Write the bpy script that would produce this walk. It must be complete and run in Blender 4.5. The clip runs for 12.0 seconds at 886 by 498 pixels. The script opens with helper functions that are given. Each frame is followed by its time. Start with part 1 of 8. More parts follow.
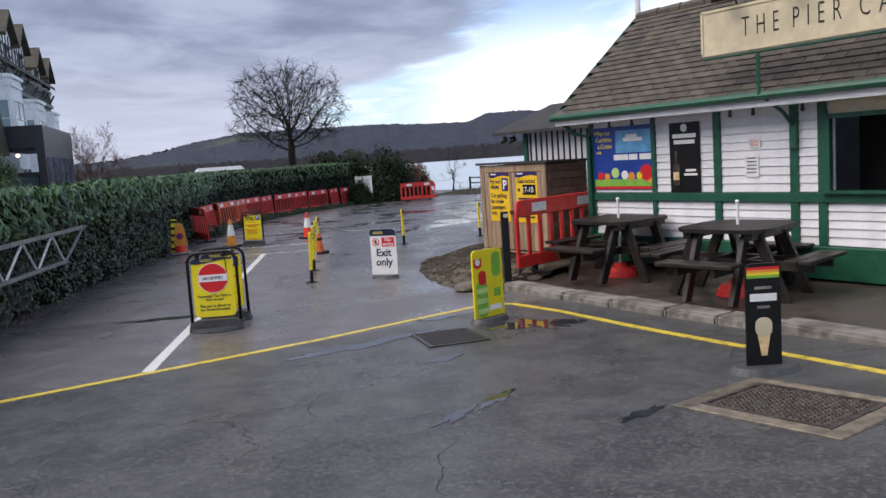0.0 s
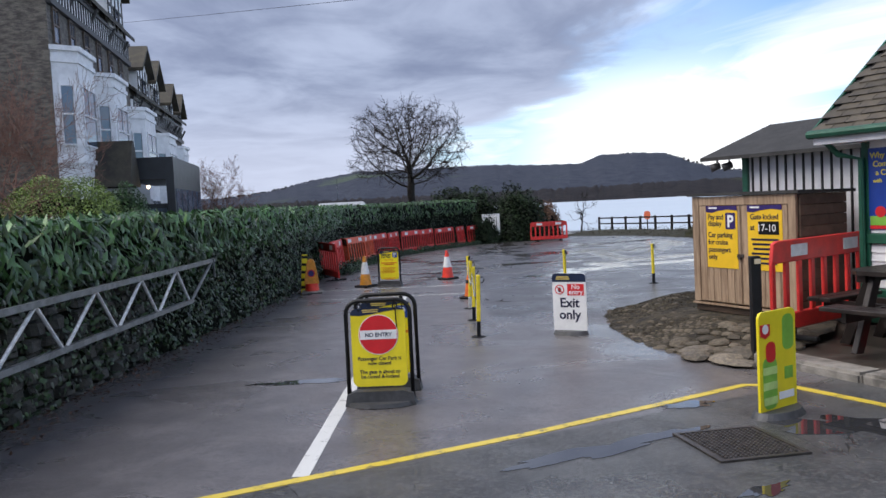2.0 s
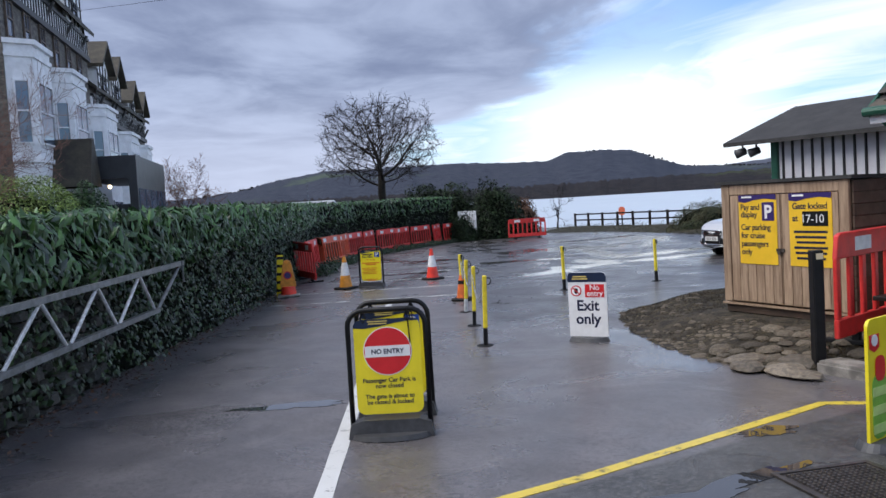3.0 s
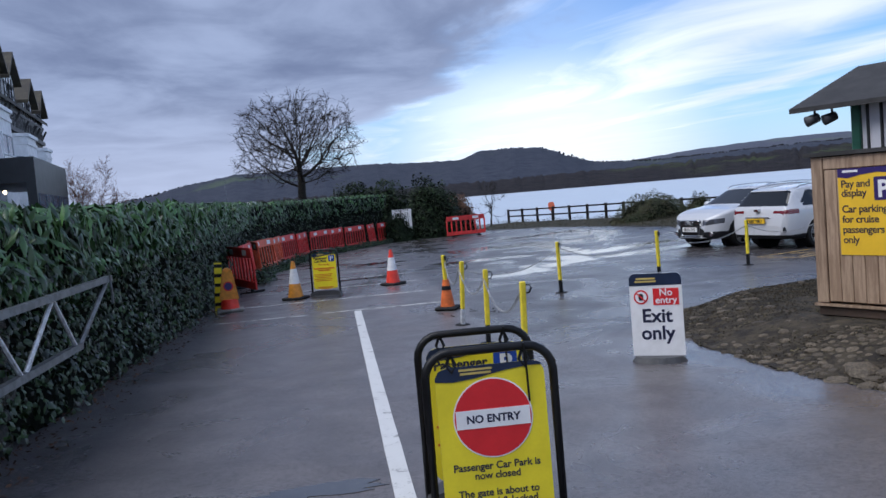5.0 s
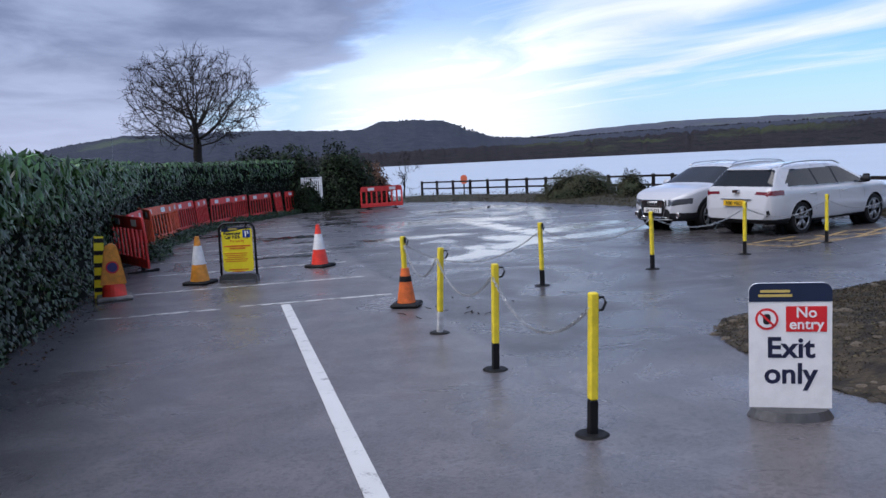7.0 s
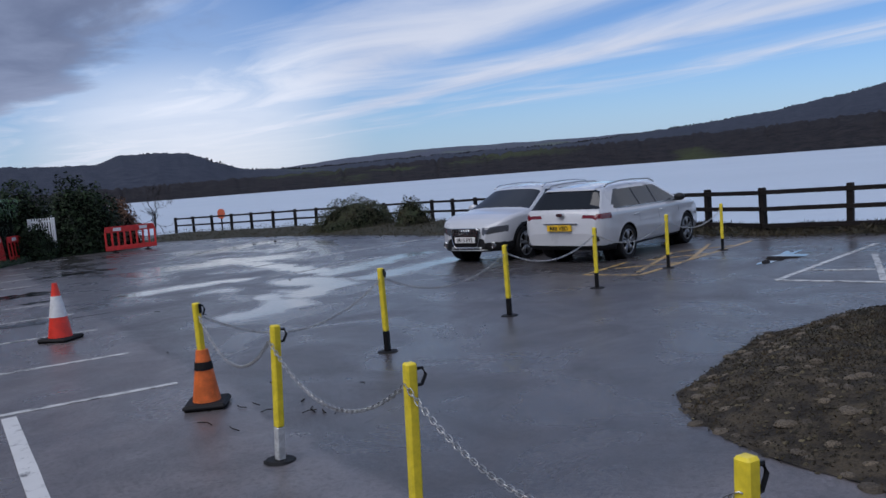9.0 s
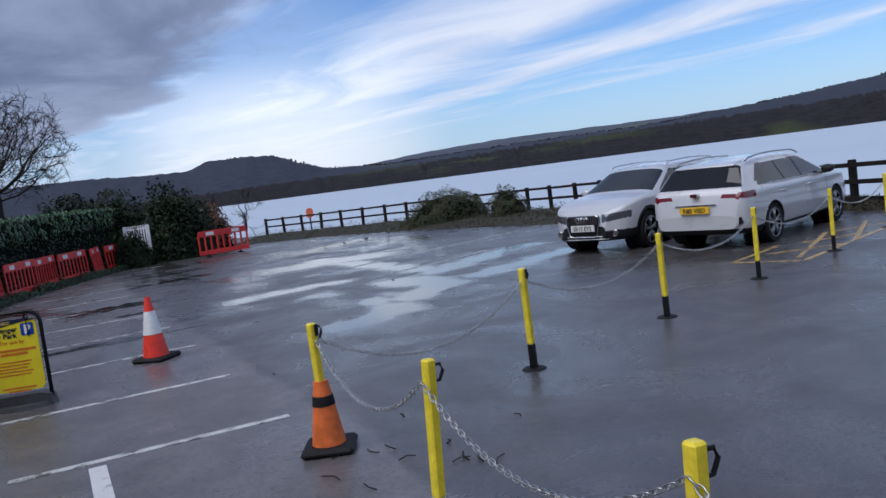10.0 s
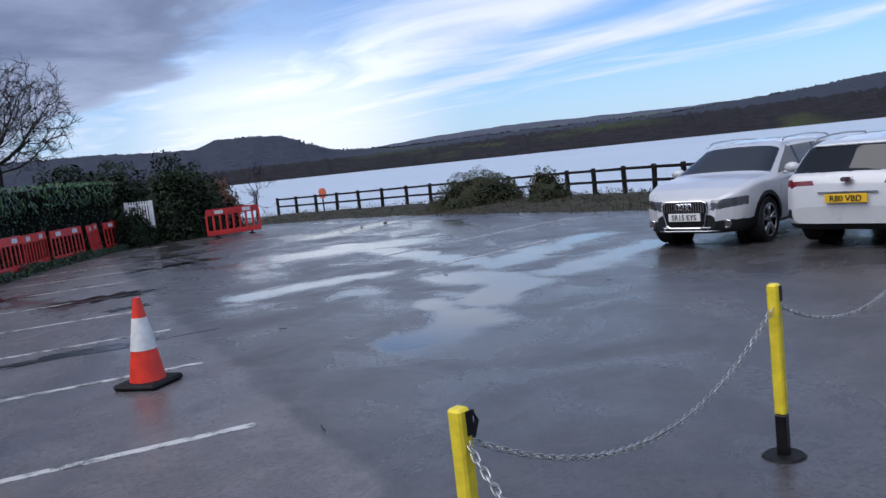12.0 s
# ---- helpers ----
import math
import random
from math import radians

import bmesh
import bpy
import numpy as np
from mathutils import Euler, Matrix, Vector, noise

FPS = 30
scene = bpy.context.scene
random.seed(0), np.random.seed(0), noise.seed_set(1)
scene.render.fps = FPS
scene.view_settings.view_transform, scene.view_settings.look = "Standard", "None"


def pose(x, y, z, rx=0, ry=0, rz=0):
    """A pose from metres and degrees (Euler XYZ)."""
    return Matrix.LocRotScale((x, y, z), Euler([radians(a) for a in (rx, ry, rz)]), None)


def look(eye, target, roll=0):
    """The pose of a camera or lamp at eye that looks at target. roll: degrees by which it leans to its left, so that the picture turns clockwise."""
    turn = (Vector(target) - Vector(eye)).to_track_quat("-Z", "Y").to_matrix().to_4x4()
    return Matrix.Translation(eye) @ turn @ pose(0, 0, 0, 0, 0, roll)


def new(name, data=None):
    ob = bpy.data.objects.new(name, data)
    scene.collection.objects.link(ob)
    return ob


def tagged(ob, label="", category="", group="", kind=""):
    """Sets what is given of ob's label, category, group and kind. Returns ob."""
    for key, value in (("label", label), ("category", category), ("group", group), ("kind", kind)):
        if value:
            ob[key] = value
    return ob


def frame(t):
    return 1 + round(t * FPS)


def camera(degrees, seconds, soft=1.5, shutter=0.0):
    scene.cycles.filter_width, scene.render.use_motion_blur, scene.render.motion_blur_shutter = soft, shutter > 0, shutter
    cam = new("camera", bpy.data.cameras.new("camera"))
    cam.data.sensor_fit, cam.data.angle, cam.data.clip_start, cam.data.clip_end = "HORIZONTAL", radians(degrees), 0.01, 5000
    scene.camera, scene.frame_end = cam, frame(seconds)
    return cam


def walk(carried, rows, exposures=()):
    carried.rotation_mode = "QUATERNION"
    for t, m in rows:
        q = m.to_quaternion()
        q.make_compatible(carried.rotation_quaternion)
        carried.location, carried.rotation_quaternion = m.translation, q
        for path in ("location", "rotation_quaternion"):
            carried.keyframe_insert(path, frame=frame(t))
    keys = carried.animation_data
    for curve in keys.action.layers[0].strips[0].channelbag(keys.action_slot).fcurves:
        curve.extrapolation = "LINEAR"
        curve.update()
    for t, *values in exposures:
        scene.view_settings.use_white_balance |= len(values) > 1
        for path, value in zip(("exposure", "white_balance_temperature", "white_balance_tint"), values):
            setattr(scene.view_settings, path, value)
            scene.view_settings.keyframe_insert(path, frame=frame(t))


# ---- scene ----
cam = camera(56.3, 12.0)
METRES, EYE, TILT, LEAN, TURN = 16.5, 1.5, 0.0, 0.0, -6.5
ROWS = [
    (0.0, 0.0, 0.0, 0.0, -0.44, -6.56, 3.86),
    (0.5, -0.0127, 0.0398, -0.0014, 2.32, -5.04, 4.36),
    (1.0, -0.0341, 0.0772, -0.0033, 6.5, -3.4, 3.31),
    (1.5, -0.0485, 0.1187, -0.0065, 6.74, -3.54, 3.3),
    (2.0, -0.0701, 0.1496, -0.0072, 7.16, -3.32, 2.9),
    (2.5, -0.0862, 0.185, -0.0093, 6.56, -3.32, 3.02),
    (4.5, -0.155, 0.3192, -0.0133, -0.5, -4.65, 5.02),
    (5.0, -0.1708, 0.3553, -0.0155, -1.06, -3.94, 4.84),
    (5.5, -0.1833, 0.395, -0.0175, -2.2, -1.51, 4.41),
    (6.0, -0.1971, 0.4407, -0.0206, -1.27, -4.22, 5.32),
    (6.5, -0.2054, 0.4825, -0.0193, -4.22, -7.08, 4.17),
    (8.5, -0.2191, 0.6513, -0.0182, -20.03, -2.86, 2.99),
    (9.0, -0.2141, 0.6939, -0.02, -25.02, -5.34, 4.37),
    (9.5, -0.2119, 0.7352, -0.0206, -26.8, -6.13, 4.46),
    (10.0, -0.2099, 0.7803, -0.0217, -19.47, -5.41, 7.39),
    (10.5, -0.2112, 0.8222, -0.023, -14.27, -5.5, 8.77),
    (11.0, -0.2093, 0.8663, -0.0245, -12.27, -5.69, 7.97),
    (11.5, -0.2086, 0.9074, -0.0269, -14.16, -6.26, 5.8),
    (12.0, -0.2047, 0.9513, -0.0283, -18.93, -6.4, 5.97),
]
walk(cam, [(t, pose(0, 0, EYE, TILT, LEAN, TURN) @ pose(METRES * x, METRES * y, METRES * z, 90 + pitch, roll, yaw)) for t, x, y, z, yaw, pitch, roll in ROWS],
     exposures=((0.0, 0.42, 6600, 12), (0.5, 0.52, 6600, 12), (1.5, 0.46, 6450, 11), (2.5, 0.45, 6300, 11), (4.5, 0.1, 5800, 12), (5.0, 0.12, 5780, 12), (5.5, -0.02, 5750, 12), (6.0, -0.05, 5750, 13), (6.5, 0.24, 5850, 16), (8.5, -0.37, 5780, 13), (9.0, -0.42, 5800, 14), (9.5, -0.36, 5780, 13), (10.5, -0.05, 5800, 13), (12.0, 0.0, 5830, 13)))

# ---------------------------------------------------------------- world and sun
SUN_AZ, SUN_EL = -105.0, 54.0    # degrees to the right of +y, above the horizon; the sun stands behind the bank of cloud
sun_dir = Vector((math.sin(radians(SUN_AZ)) * math.cos(radians(SUN_EL)), math.cos(radians(SUN_AZ)) * math.cos(radians(SUN_EL)), math.sin(radians(SUN_EL))))


class Nodes:
    """Short hand for building node trees."""

    def __init__(self, tree):
        self.tree = tree
        tree.nodes.clear()

    def add(self, kind, **inputs):
        n = self.tree.nodes.new(kind)
        for key, value in inputs.items():
            self.put(n, key, value)
        return n

    def put(self, n, key, value):
        key = int(key[1:]) if key[0] == "i" and key[1:].isdigit() else key
        if hasattr(value, "links"):
            self.tree.links.new(value, n.inputs[key])
        else:
            n.inputs[key].default_value = value

    def math(self, op, a, b=0.0, c=0.0, clamp=False):
        n = self.add("ShaderNodeMath", i0=a, i1=b, i2=c)
        n.operation, n.use_clamp = op, clamp
        return n.outputs[0]

    def vec(self, op, a, b=(0, 0, 0)):
        n = self.add("ShaderNodeVectorMath", i0=a, i1=b)
        n.operation = op
        return n.outputs["Value"] if op in ("DOT_PRODUCT", "LENGTH") else n.outputs[0]

    def span(self, value, lo, hi, a=0.0, b=1.0, smooth=True):
        n = self.add("ShaderNodeMapRange", i0=value, i1=lo, i2=hi, i3=a, i4=b)
        n.interpolation_type = "SMOOTHSTEP" if smooth else "LINEAR"
        return n.outputs[0]

    def mix(self, fac, a, b, blend="MIX"):
        n = self.tree.nodes.new("ShaderNodeMix")
        n.data_type, n.blend_type = "RGBA", blend
        for k, v in ((0, fac), (6, a), (7, b)):
            if hasattr(v, "links"):
                self.tree.links.new(v, n.inputs[k])
            else:
                n.inputs[k].default_value = v if k == 0 else (*v[:3], 1)
        return n.outputs[2]

    def noise(self, vector, scale, detail=4.0, rough=0.55, distortion=0.0):
        n = self.add("ShaderNodeTexNoise", Vector=vector, Scale=scale, Detail=detail, Roughness=rough, Distortion=distortion)
        return n.outputs["Fac"]


world = bpy.data.worlds.new("sky")
scene.world = world
world.use_nodes = True
N = Nodes(world.node_tree)
direction = N.add("ShaderNodeTexCoord").outputs["Generated"]
sep = N.add("ShaderNodeSeparateXYZ", i0=direction)
sky = N.add("ShaderNodeTexSky")
sky.sky_type, sky.sun_disc = "NISHITA", False
sky.sun_elevation, sky.sun_rotation = radians(SUN_EL), radians(SUN_AZ)
sky.ozone_density, sky.dust_density = 4.0, 0.3
blue = N.mix(1.0, sky.outputs[0], (0.10, 0.115, 0.135), "MULTIPLY")
# cloud layer: the direction laid out on a flat sheet overhead, its streaks running away ahead
up = N.math("MAXIMUM", sep.outputs[2], 0.012)
across = N.math("DIVIDE", sep.outputs[0], up)
ahead = N.math("DIVIDE", sep.outputs[1], up)
soft_up = N.math("ADD", up, 0.07)
sheet = N.add("ShaderNodeCombineXYZ", i0=N.math("DIVIDE", sep.outputs[0], soft_up), i1=N.math("DIVIDE", sep.outputs[1], soft_up)).outputs[0]
streaks = N.add("ShaderNodeCombineXYZ", i0=across, i1=N.math("MULTIPLY", ahead, 0.16)).outputs[0]
big = N.noise(streaks, 0.45, 3, 0.5, 0.4)
fine = N.noise(N.vec("MULTIPLY", streaks, (1.0, 2.4, 1.0)), 0.75, 7, 0.56, 1.0)
lumps = N.noise(N.vec("MULTIPLY", sheet, (1.0, 0.7, 1.0)), 0.75, 7, 0.56, 0.5)
billow = N.noise(N.vec("MULTIPLY", sheet, (1.0, 0.8, 1.0)), 1.7, 6, 0.55, 0.5)
# the bank of stratus closes to the left and overhead and frays along its edge; the sky opens to the right
frayed = N.math("ADD", N.math("MULTIPLY", N.math("SUBTRACT", lumps, 0.5), 2.6), N.math("MULTIPLY", N.math("SUBTRACT", billow, 0.5), 1.5))
margin = N.math("ADD", N.math("SUBTRACT", N.math("ADD", N.span(ahead, 6.0, 16.0, 1.25, -0.6), N.span(ahead, 0.8, 3.2, -0.9, 0.0)), across), frayed)
bank = N.span(margin, -0.40, 0.30)
# bands of cirrus, counted across the streaks
bands = N.add("ShaderNodeValToRGB", Fac=N.math("DIVIDE", N.math("ADD", across, N.math("MULTIPLY", N.math("SUBTRACT", big, 0.5), 1.3)), 12.0))
ramp = bands.color_ramp
for place_x, depth_x in ((1.0, 0.50), (1.6, 0.36), (2.3, 0.56), (3.4, 0.76), (4.2, 0.40), (4.8, 0.52), (5.3, 0.80), (6.2, 0.24), (7.8, 0.50), (9.2, 0.10), (11.5, 0.02)):
    stop = ramp.elements.new(place_x / 12.0)
    stop.color = (depth_x, depth_x, depth_x, 1)
ramp.elements[0].color, ramp.elements[-1].color = (0.5, 0.5, 0.5, 1), (0.0, 0.0, 0.0, 1)
wisps = N.span(N.math("ADD", bands.outputs[0], N.math("MULTIPLY", N.math("SUBTRACT", fine, 0.5), 0.95)), 0.20, 0.84)
glow = N.span(N.vec("DOT_PRODUCT", direction, (0.258, 0.963, 0.078)), 0.974, 1.004)
wisps = N.math("MAXIMUM", wisps, N.math("MULTIPLY", glow, N.span(sep.outputs[2], 0.08, 0.17, 0.95, 0.25)))
thin = N.mix(glow, N.mix(fine, (0.66, 0.72, 0.84), (1.0, 1.01, 1.03)), N.mix(fine, (0.84, 0.92, 1.02), (1.22, 1.22, 1.20)))
thick = N.mix(N.span(N.math("ADD", N.math("MULTIPLY", lumps, 0.6), N.math("MULTIPLY", billow, 0.4)), 0.36, 0.64), (0.185, 0.222, 0.330), (0.375, 0.430, 0.565))
air = N.mix(wisps, blue, thin)
# paler air low over the lake and the fells
low = N.span(sep.outputs[2], 0.01, 0.10, 0.60, 0.0)
air = N.mix(low, air, N.mix(glow, (0.52, 0.68, 0.84), (1.08, 1.05, 0.98)))
thick = N.mix(N.span(sep.outputs[2], 0.02, 0.16, 0.8, 0.0), thick, (0.52, 0.56, 0.68))
air = N.mix(bank, air, thick)
back = N.add("ShaderNodeBackground", Color=air, Strength=1.0)
N.tree.links.new(back.outputs[0], N.add("ShaderNodeOutputWorld").inputs[0])

sun = new("sun", bpy.data.lights.new("sun", "SUN"))
sun.data.energy, sun.data.angle, sun.data.color = 2.7, radians(60), (1.0, 0.94, 0.86)
sun.matrix_world = look((0, 0, 60), Vector((0, 0, 60)) - sun_dir)
scene.view_settings.exposure = 0.0


# ---------------------------------------------------------------- materials
def material(name, colour, rough=0.6, metal=0.0, vary=0.15, scale=8.0, fine_scale=90.0, bump=0.15, other=None, spec=0.5, coat=0.0,
             random_tint=0.0, island_tint=0.0, stretch=(1, 1, 1), rough_vary=0.15, bump_distance=0.01):
    """A surface with colour in two scales of noise, uneven gloss and fine relief."""
    m = bpy.data.materials.new(name)
    m.use_nodes = True
    n = Nodes(m.node_tree)
    place = n.add("ShaderNodeTexCoord").outputs["Object"]
    place = n.add("ShaderNodeMapping", Vector=place, Scale=stretch).outputs[0]
    a, b = n.noise(place, scale, 5, 0.6), n.noise(place, fine_scale, 3, 0.6)
    dark = tuple(c * (1 - vary) for c in colour)
    light = other or tuple(min(1, c * (1 + vary)) for c in colour)
    tone = n.mix(n.span(a, 0.35, 0.65), dark, light)
    tone = n.mix(n.math("MULTIPLY", n.span(b, 0.4, 0.7), vary), tone, tuple(c * 0.55 for c in colour))
    if random_tint:
        r = n.add("ShaderNodeObjectInfo").outputs["Random"]
        tone = n.mix(1.0, tone, n.mix(r, (1 - random_tint,) * 3, (1 + random_tint * 0.6,) * 3), "MULTIPLY")
    if island_tint:
        r = n.add("ShaderNodeNewGeometry").outputs["Random Per Island"]
        tone = n.mix(1.0, tone, n.mix(r, (1 - island_tint,) * 3, (1 + island_tint, 1 + island_tint, 1 + island_tint * 0.5)), "MULTIPLY")
    p = n.add("ShaderNodeBsdfPrincipled")
    n.put(p, "Base Color", tone)
    n.put(p, "Metallic", metal)
    n.put(p, "Specular IOR Level", spec)
    n.put(p, "Coat Weight", coat)
    n.put(p, "Coat Roughness", 0.06)
    n.put(p, "Roughness", n.math("ADD", rough - rough_vary / 2, n.math("MULTIPLY", a, rough_vary), clamp=True))
    if bump:
        h = n.math("ADD", a, n.math("MULTIPLY", b, 0.5))
        n.put(p, "Normal", n.add("ShaderNodeBump", Strength=bump, Distance=bump_distance, Height=h).outputs[0])
    n.tree.links.new(p.outputs[0], n.add("ShaderNodeOutputMaterial").inputs[0])
    return m


def glass(name, tint=(0.02, 0.025, 0.03), rough=0.03, ior=1.5):
    m = bpy.data.materials.new(name)
    m.use_nodes = True
    n = Nodes(m.node_tree)
    p = n.add("ShaderNodeBsdfPrincipled", Roughness=rough, IOR=ior)
    n.put(p, "Base Color", (*tint, 1))
    n.tree.links.new(p.outputs[0], n.add("ShaderNodeOutputMaterial").inputs[0])
    return m


def asphalt_material():
    """Wet tarmac: smooth and dark in the car park, older, greyer and chipped on the road side of the yellow line; thin water lies in the hollows."""
    m = bpy.data.materials.new("wet_asphalt")
    m.use_nodes = True
    n = Nodes(m.node_tree)
    place = n.add("ShaderNodeTexCoord").outputs["Object"]
    wobble = n.noise(place, 1.3, 4)
    along = n.vec("DOT_PRODUCT", place, (0.4617, -0.887, 0))
    road = n.span(n.math("ADD", along, n.math("MULTIPLY", wobble, 0.10)), -7.52, -7.46)
    grain = n.noise(place, 120, 4, 0.75)
    chips = n.add("ShaderNodeTexVoronoi", Vector=place, Scale=52.0).outputs["Color"]
    chip = n.add("ShaderNodeSeparateColor", i0=chips).outputs[0]
    large, mid = n.noise(place, 0.35, 4, 0.6, 0.4), n.noise(place, 2.4, 5, 0.6)
    park = n.mix(n.span(mid, 0.35, 0.7), (0.064, 0.059, 0.059), (0.106, 0.097, 0.095))
    park = n.mix(n.math("MULTIPLY", n.span(grain, 0.40, 0.72), 0.7), park, (0.15, 0.14, 0.138))
    park = n.mix(n.math("MULTIPLY", n.span(chip, 0.50, 0.95), 0.55), park, (0.038, 0.037, 0.038))
    old = n.mix(n.span(mid, 0.35, 0.65), (0.038, 0.038, 0.039), (0.074, 0.074, 0.074))
    old = n.mix(n.math("MULTIPLY", n.span(chip, 0.5, 1.0), 0.4), old, (0.19, 0.188, 0.182))
    cracks = n.add("ShaderNodeTexVoronoi", Vector=n.vec("ADD", place, n.add("ShaderNodeCombineXYZ", i0=wobble, i1=mid).outputs[0]), Scale=0.9)
    cracks.feature = "DISTANCE_TO_EDGE"
    crack = n.math("MULTIPLY", n.span(cracks.outputs["Distance"], 0.0, 0.007, 1.0, 0.0), n.span(large, 0.5, 0.6))
    old = n.mix(crack, old, (0.018, 0.018, 0.018))
    # two layers of tarmac meet along the bays and across the entrance; their tones also paint in how brightly each is
    # lit
    seam = n.math("ADD", n.add("ShaderNodeSeparateXYZ", i0=place).outputs[0], n.math("MULTIPLY", n.math("SUBTRACT", wobble, 0.5), 0.5))
    lane = n.math("MAXIMUM", n.span(seam, -0.42, -0.30, 1.0, 0.0), n.span(n.math("ADD", n.add("ShaderNodeSeparateXYZ", i0=place).outputs[1], wobble), 14.7, 15.6, 1.0, 0.0))
    park = n.mix(1.0, park, n.mix(lane, (0.76, 0.76, 0.79), (1.38, 1.38, 1.44)), "MULTIPLY")
    base = n.mix(road, park, old)
    # wetness: streaks that follow the fall of the ground
    flat = n.add("ShaderNodeMapping", Vector=place, Rotation=(0, 0, radians(18)), Scale=(0.42, 0.16, 1)).outputs[0]
    pools = n.noise(flat, 1.0, 5, 0.55, 1.2)
    film = n.noise(place, 0.8, 5, 0.6, 0.6)
    far = n.span(n.add("ShaderNodeSeparateXYZ", i0=place).outputs[1], 16.0, 26.0)
    wet = n.math("MULTIPLY", n.span(pools, 0.50, 0.66, 0.0, 0.7), n.math("MULTIPLY", far, n.math("SUBTRACT", 1.0, road)))
    # channels where rain stands on the way to the drains
    ragged = n.math("MULTIPLY", n.math("SUBTRACT", n.noise(place, 1.1, 5, 0.6, 0.8), 0.5), 1.3)
    for ax, ay, bx, by, wide in ((0.65, 27.6, 2.5, 27.8, 0.40), (2.8, 33.0, 5.0, 32.7, 0.95), (4.2, 34.2, 4.15, 26.6, 0.32), (4.15, 26.6, 6.9, 28.2, 0.42), (3.3, 26.4, 3.4, 24.7, 0.42),
                                 (3.4, 24.7, 2.5, 23.9, 0.38), (2.0, 24.3, 1.9, 22.8, 0.30), (1.9, 22.8, 0.9, 22.6, 0.32), (4.9, 38.3, 7.8, 40.5, 0.7), (4.2, 24.9, 6.6, 26.0, 0.40), (0.75, 13.6, 1.25, 11.4, 0.42)):
        long = math.hypot(bx - ax, by - ay)
        ux, uy = (bx - ax) / long, (by - ay) / long
        u = n.math("SUBTRACT", n.vec("DOT_PRODUCT", place, (ux, uy, 0)), ax * ux + ay * uy)
        v = n.math("SUBTRACT", n.vec("DOT_PRODUCT", place, (-uy, ux, 0)), -ax * uy + ay * ux)
        past = n.math("SUBTRACT", u, n.math("MINIMUM", n.math("MAXIMUM", u, 0.0), long))
        gap = n.math("SQRT", n.math("ADD", n.math("MULTIPLY", past, past), n.math("MULTIPLY", v, v)))
        wet = n.math("MAXIMUM", wet, n.span(n.math("ADD", gap, ragged), wide * 0.15, wide * 1.9, 1.0 if ay > 20 else 0.5, 0.0))
    rough_park = n.span(film, 0.3, 0.7, 0.22, 0.42)
    rough_road = n.span(film, 0.3, 0.7, 0.24, 0.48)
    rough = n.math("ADD", n.math("MULTIPLY", rough_park, n.math("SUBTRACT", 1.0, road)), n.math("MULTIPLY", rough_road, road))
    rough = n.math("MULTIPLY", rough, n.span(wet, 0.0, 1.0, 1.0, 0.22))
    p = n.add("ShaderNodeBsdfPrincipled", Roughness=rough, IOR=1.5)
    n.put(p, "Base Color", n.mix(n.math("MULTIPLY", wet, 0.4), base, (0.02, 0.02, 0.022)))
    relief = n.math("ADD", n.math("MULTIPLY", grain, 0.5), n.math("MULTIPLY", chip, 0.6))
    crack = n.math("MULTIPLY", crack, road)
    relief = n.math("SUBTRACT", relief, n.math("MULTIPLY", crack, 2.0))
    force = n.math("MULTIPLY", n.span(wet, 0.0, 0.9, 1.0, 0.08), n.span(road, 0, 1, 0.34, 0.9))
    n.put(p, "Normal", n.add("ShaderNodeBump", Strength=force, Distance=0.008, Height=relief).outputs[0])
    n.tree.links.new(p.outputs[0], n.add("ShaderNodeOutputMaterial").inputs[0])
    return m


def paint_material(name, colour, wear=0.5):
    """Road paint, worn through to the tarmac in places."""
    m = bpy.data.materials.new(name)
    m.use_nodes = True
    n = Nodes(m.node_tree)
    place = n.add("ShaderNodeTexCoord").outputs["Object"]
    hole = n.span(n.math("ADD", n.math("MULTIPLY", n.noise(place, 9, 5), 0.6), n.math("MULTIPLY", n.noise(place, 70, 3, 0.7), 0.4)), wear + 0.02, wear + 0.16)
    tone = n.mix(n.noise(place, 3, 4), tuple(c * 0.8 for c in colour), colour)
    p = n.add("ShaderNodeBsdfPrincipled", Roughness=0.38)
    n.put(p, "Base Color", n.mix(hole, tone, (0.06, 0.06, 0.06)))
    n.put(p, "Normal", n.add("ShaderNodeBump", Strength=0.2, Distance=0.003, Height=n.noise(place, 150, 2)).outputs[0])
    n.tree.links.new(p.outputs[0], n.add("ShaderNodeOutputMaterial").inputs[0])
    return m


def water_material():
    m = bpy.data.materials.new("sky_pale_lake_water")
    m.use_nodes = True
    n = Nodes(m.node_tree)
    place = n.add("ShaderNodeTexCoord").outputs["Object"]
    ripple = n.noise(n.add("ShaderNodeMapping", Vector=place, Scale=(0.5, 1.0, 1)).outputs[0], 1.2, 4, 0.6)
    swell = n.noise(place, 0.02, 3)
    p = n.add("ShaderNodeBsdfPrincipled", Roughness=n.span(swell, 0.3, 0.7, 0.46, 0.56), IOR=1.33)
    # pale base colour stands in for bright sky mirrored on the ripples
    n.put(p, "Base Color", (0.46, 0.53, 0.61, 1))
    n.put(p, "Normal", n.add("ShaderNodeBump", Strength=0.6, Distance=0.4, Height=ripple).outputs[0])
    n.tree.links.new(p.outputs[0], n.add("ShaderNodeOutputMaterial").inputs[0])
    return m


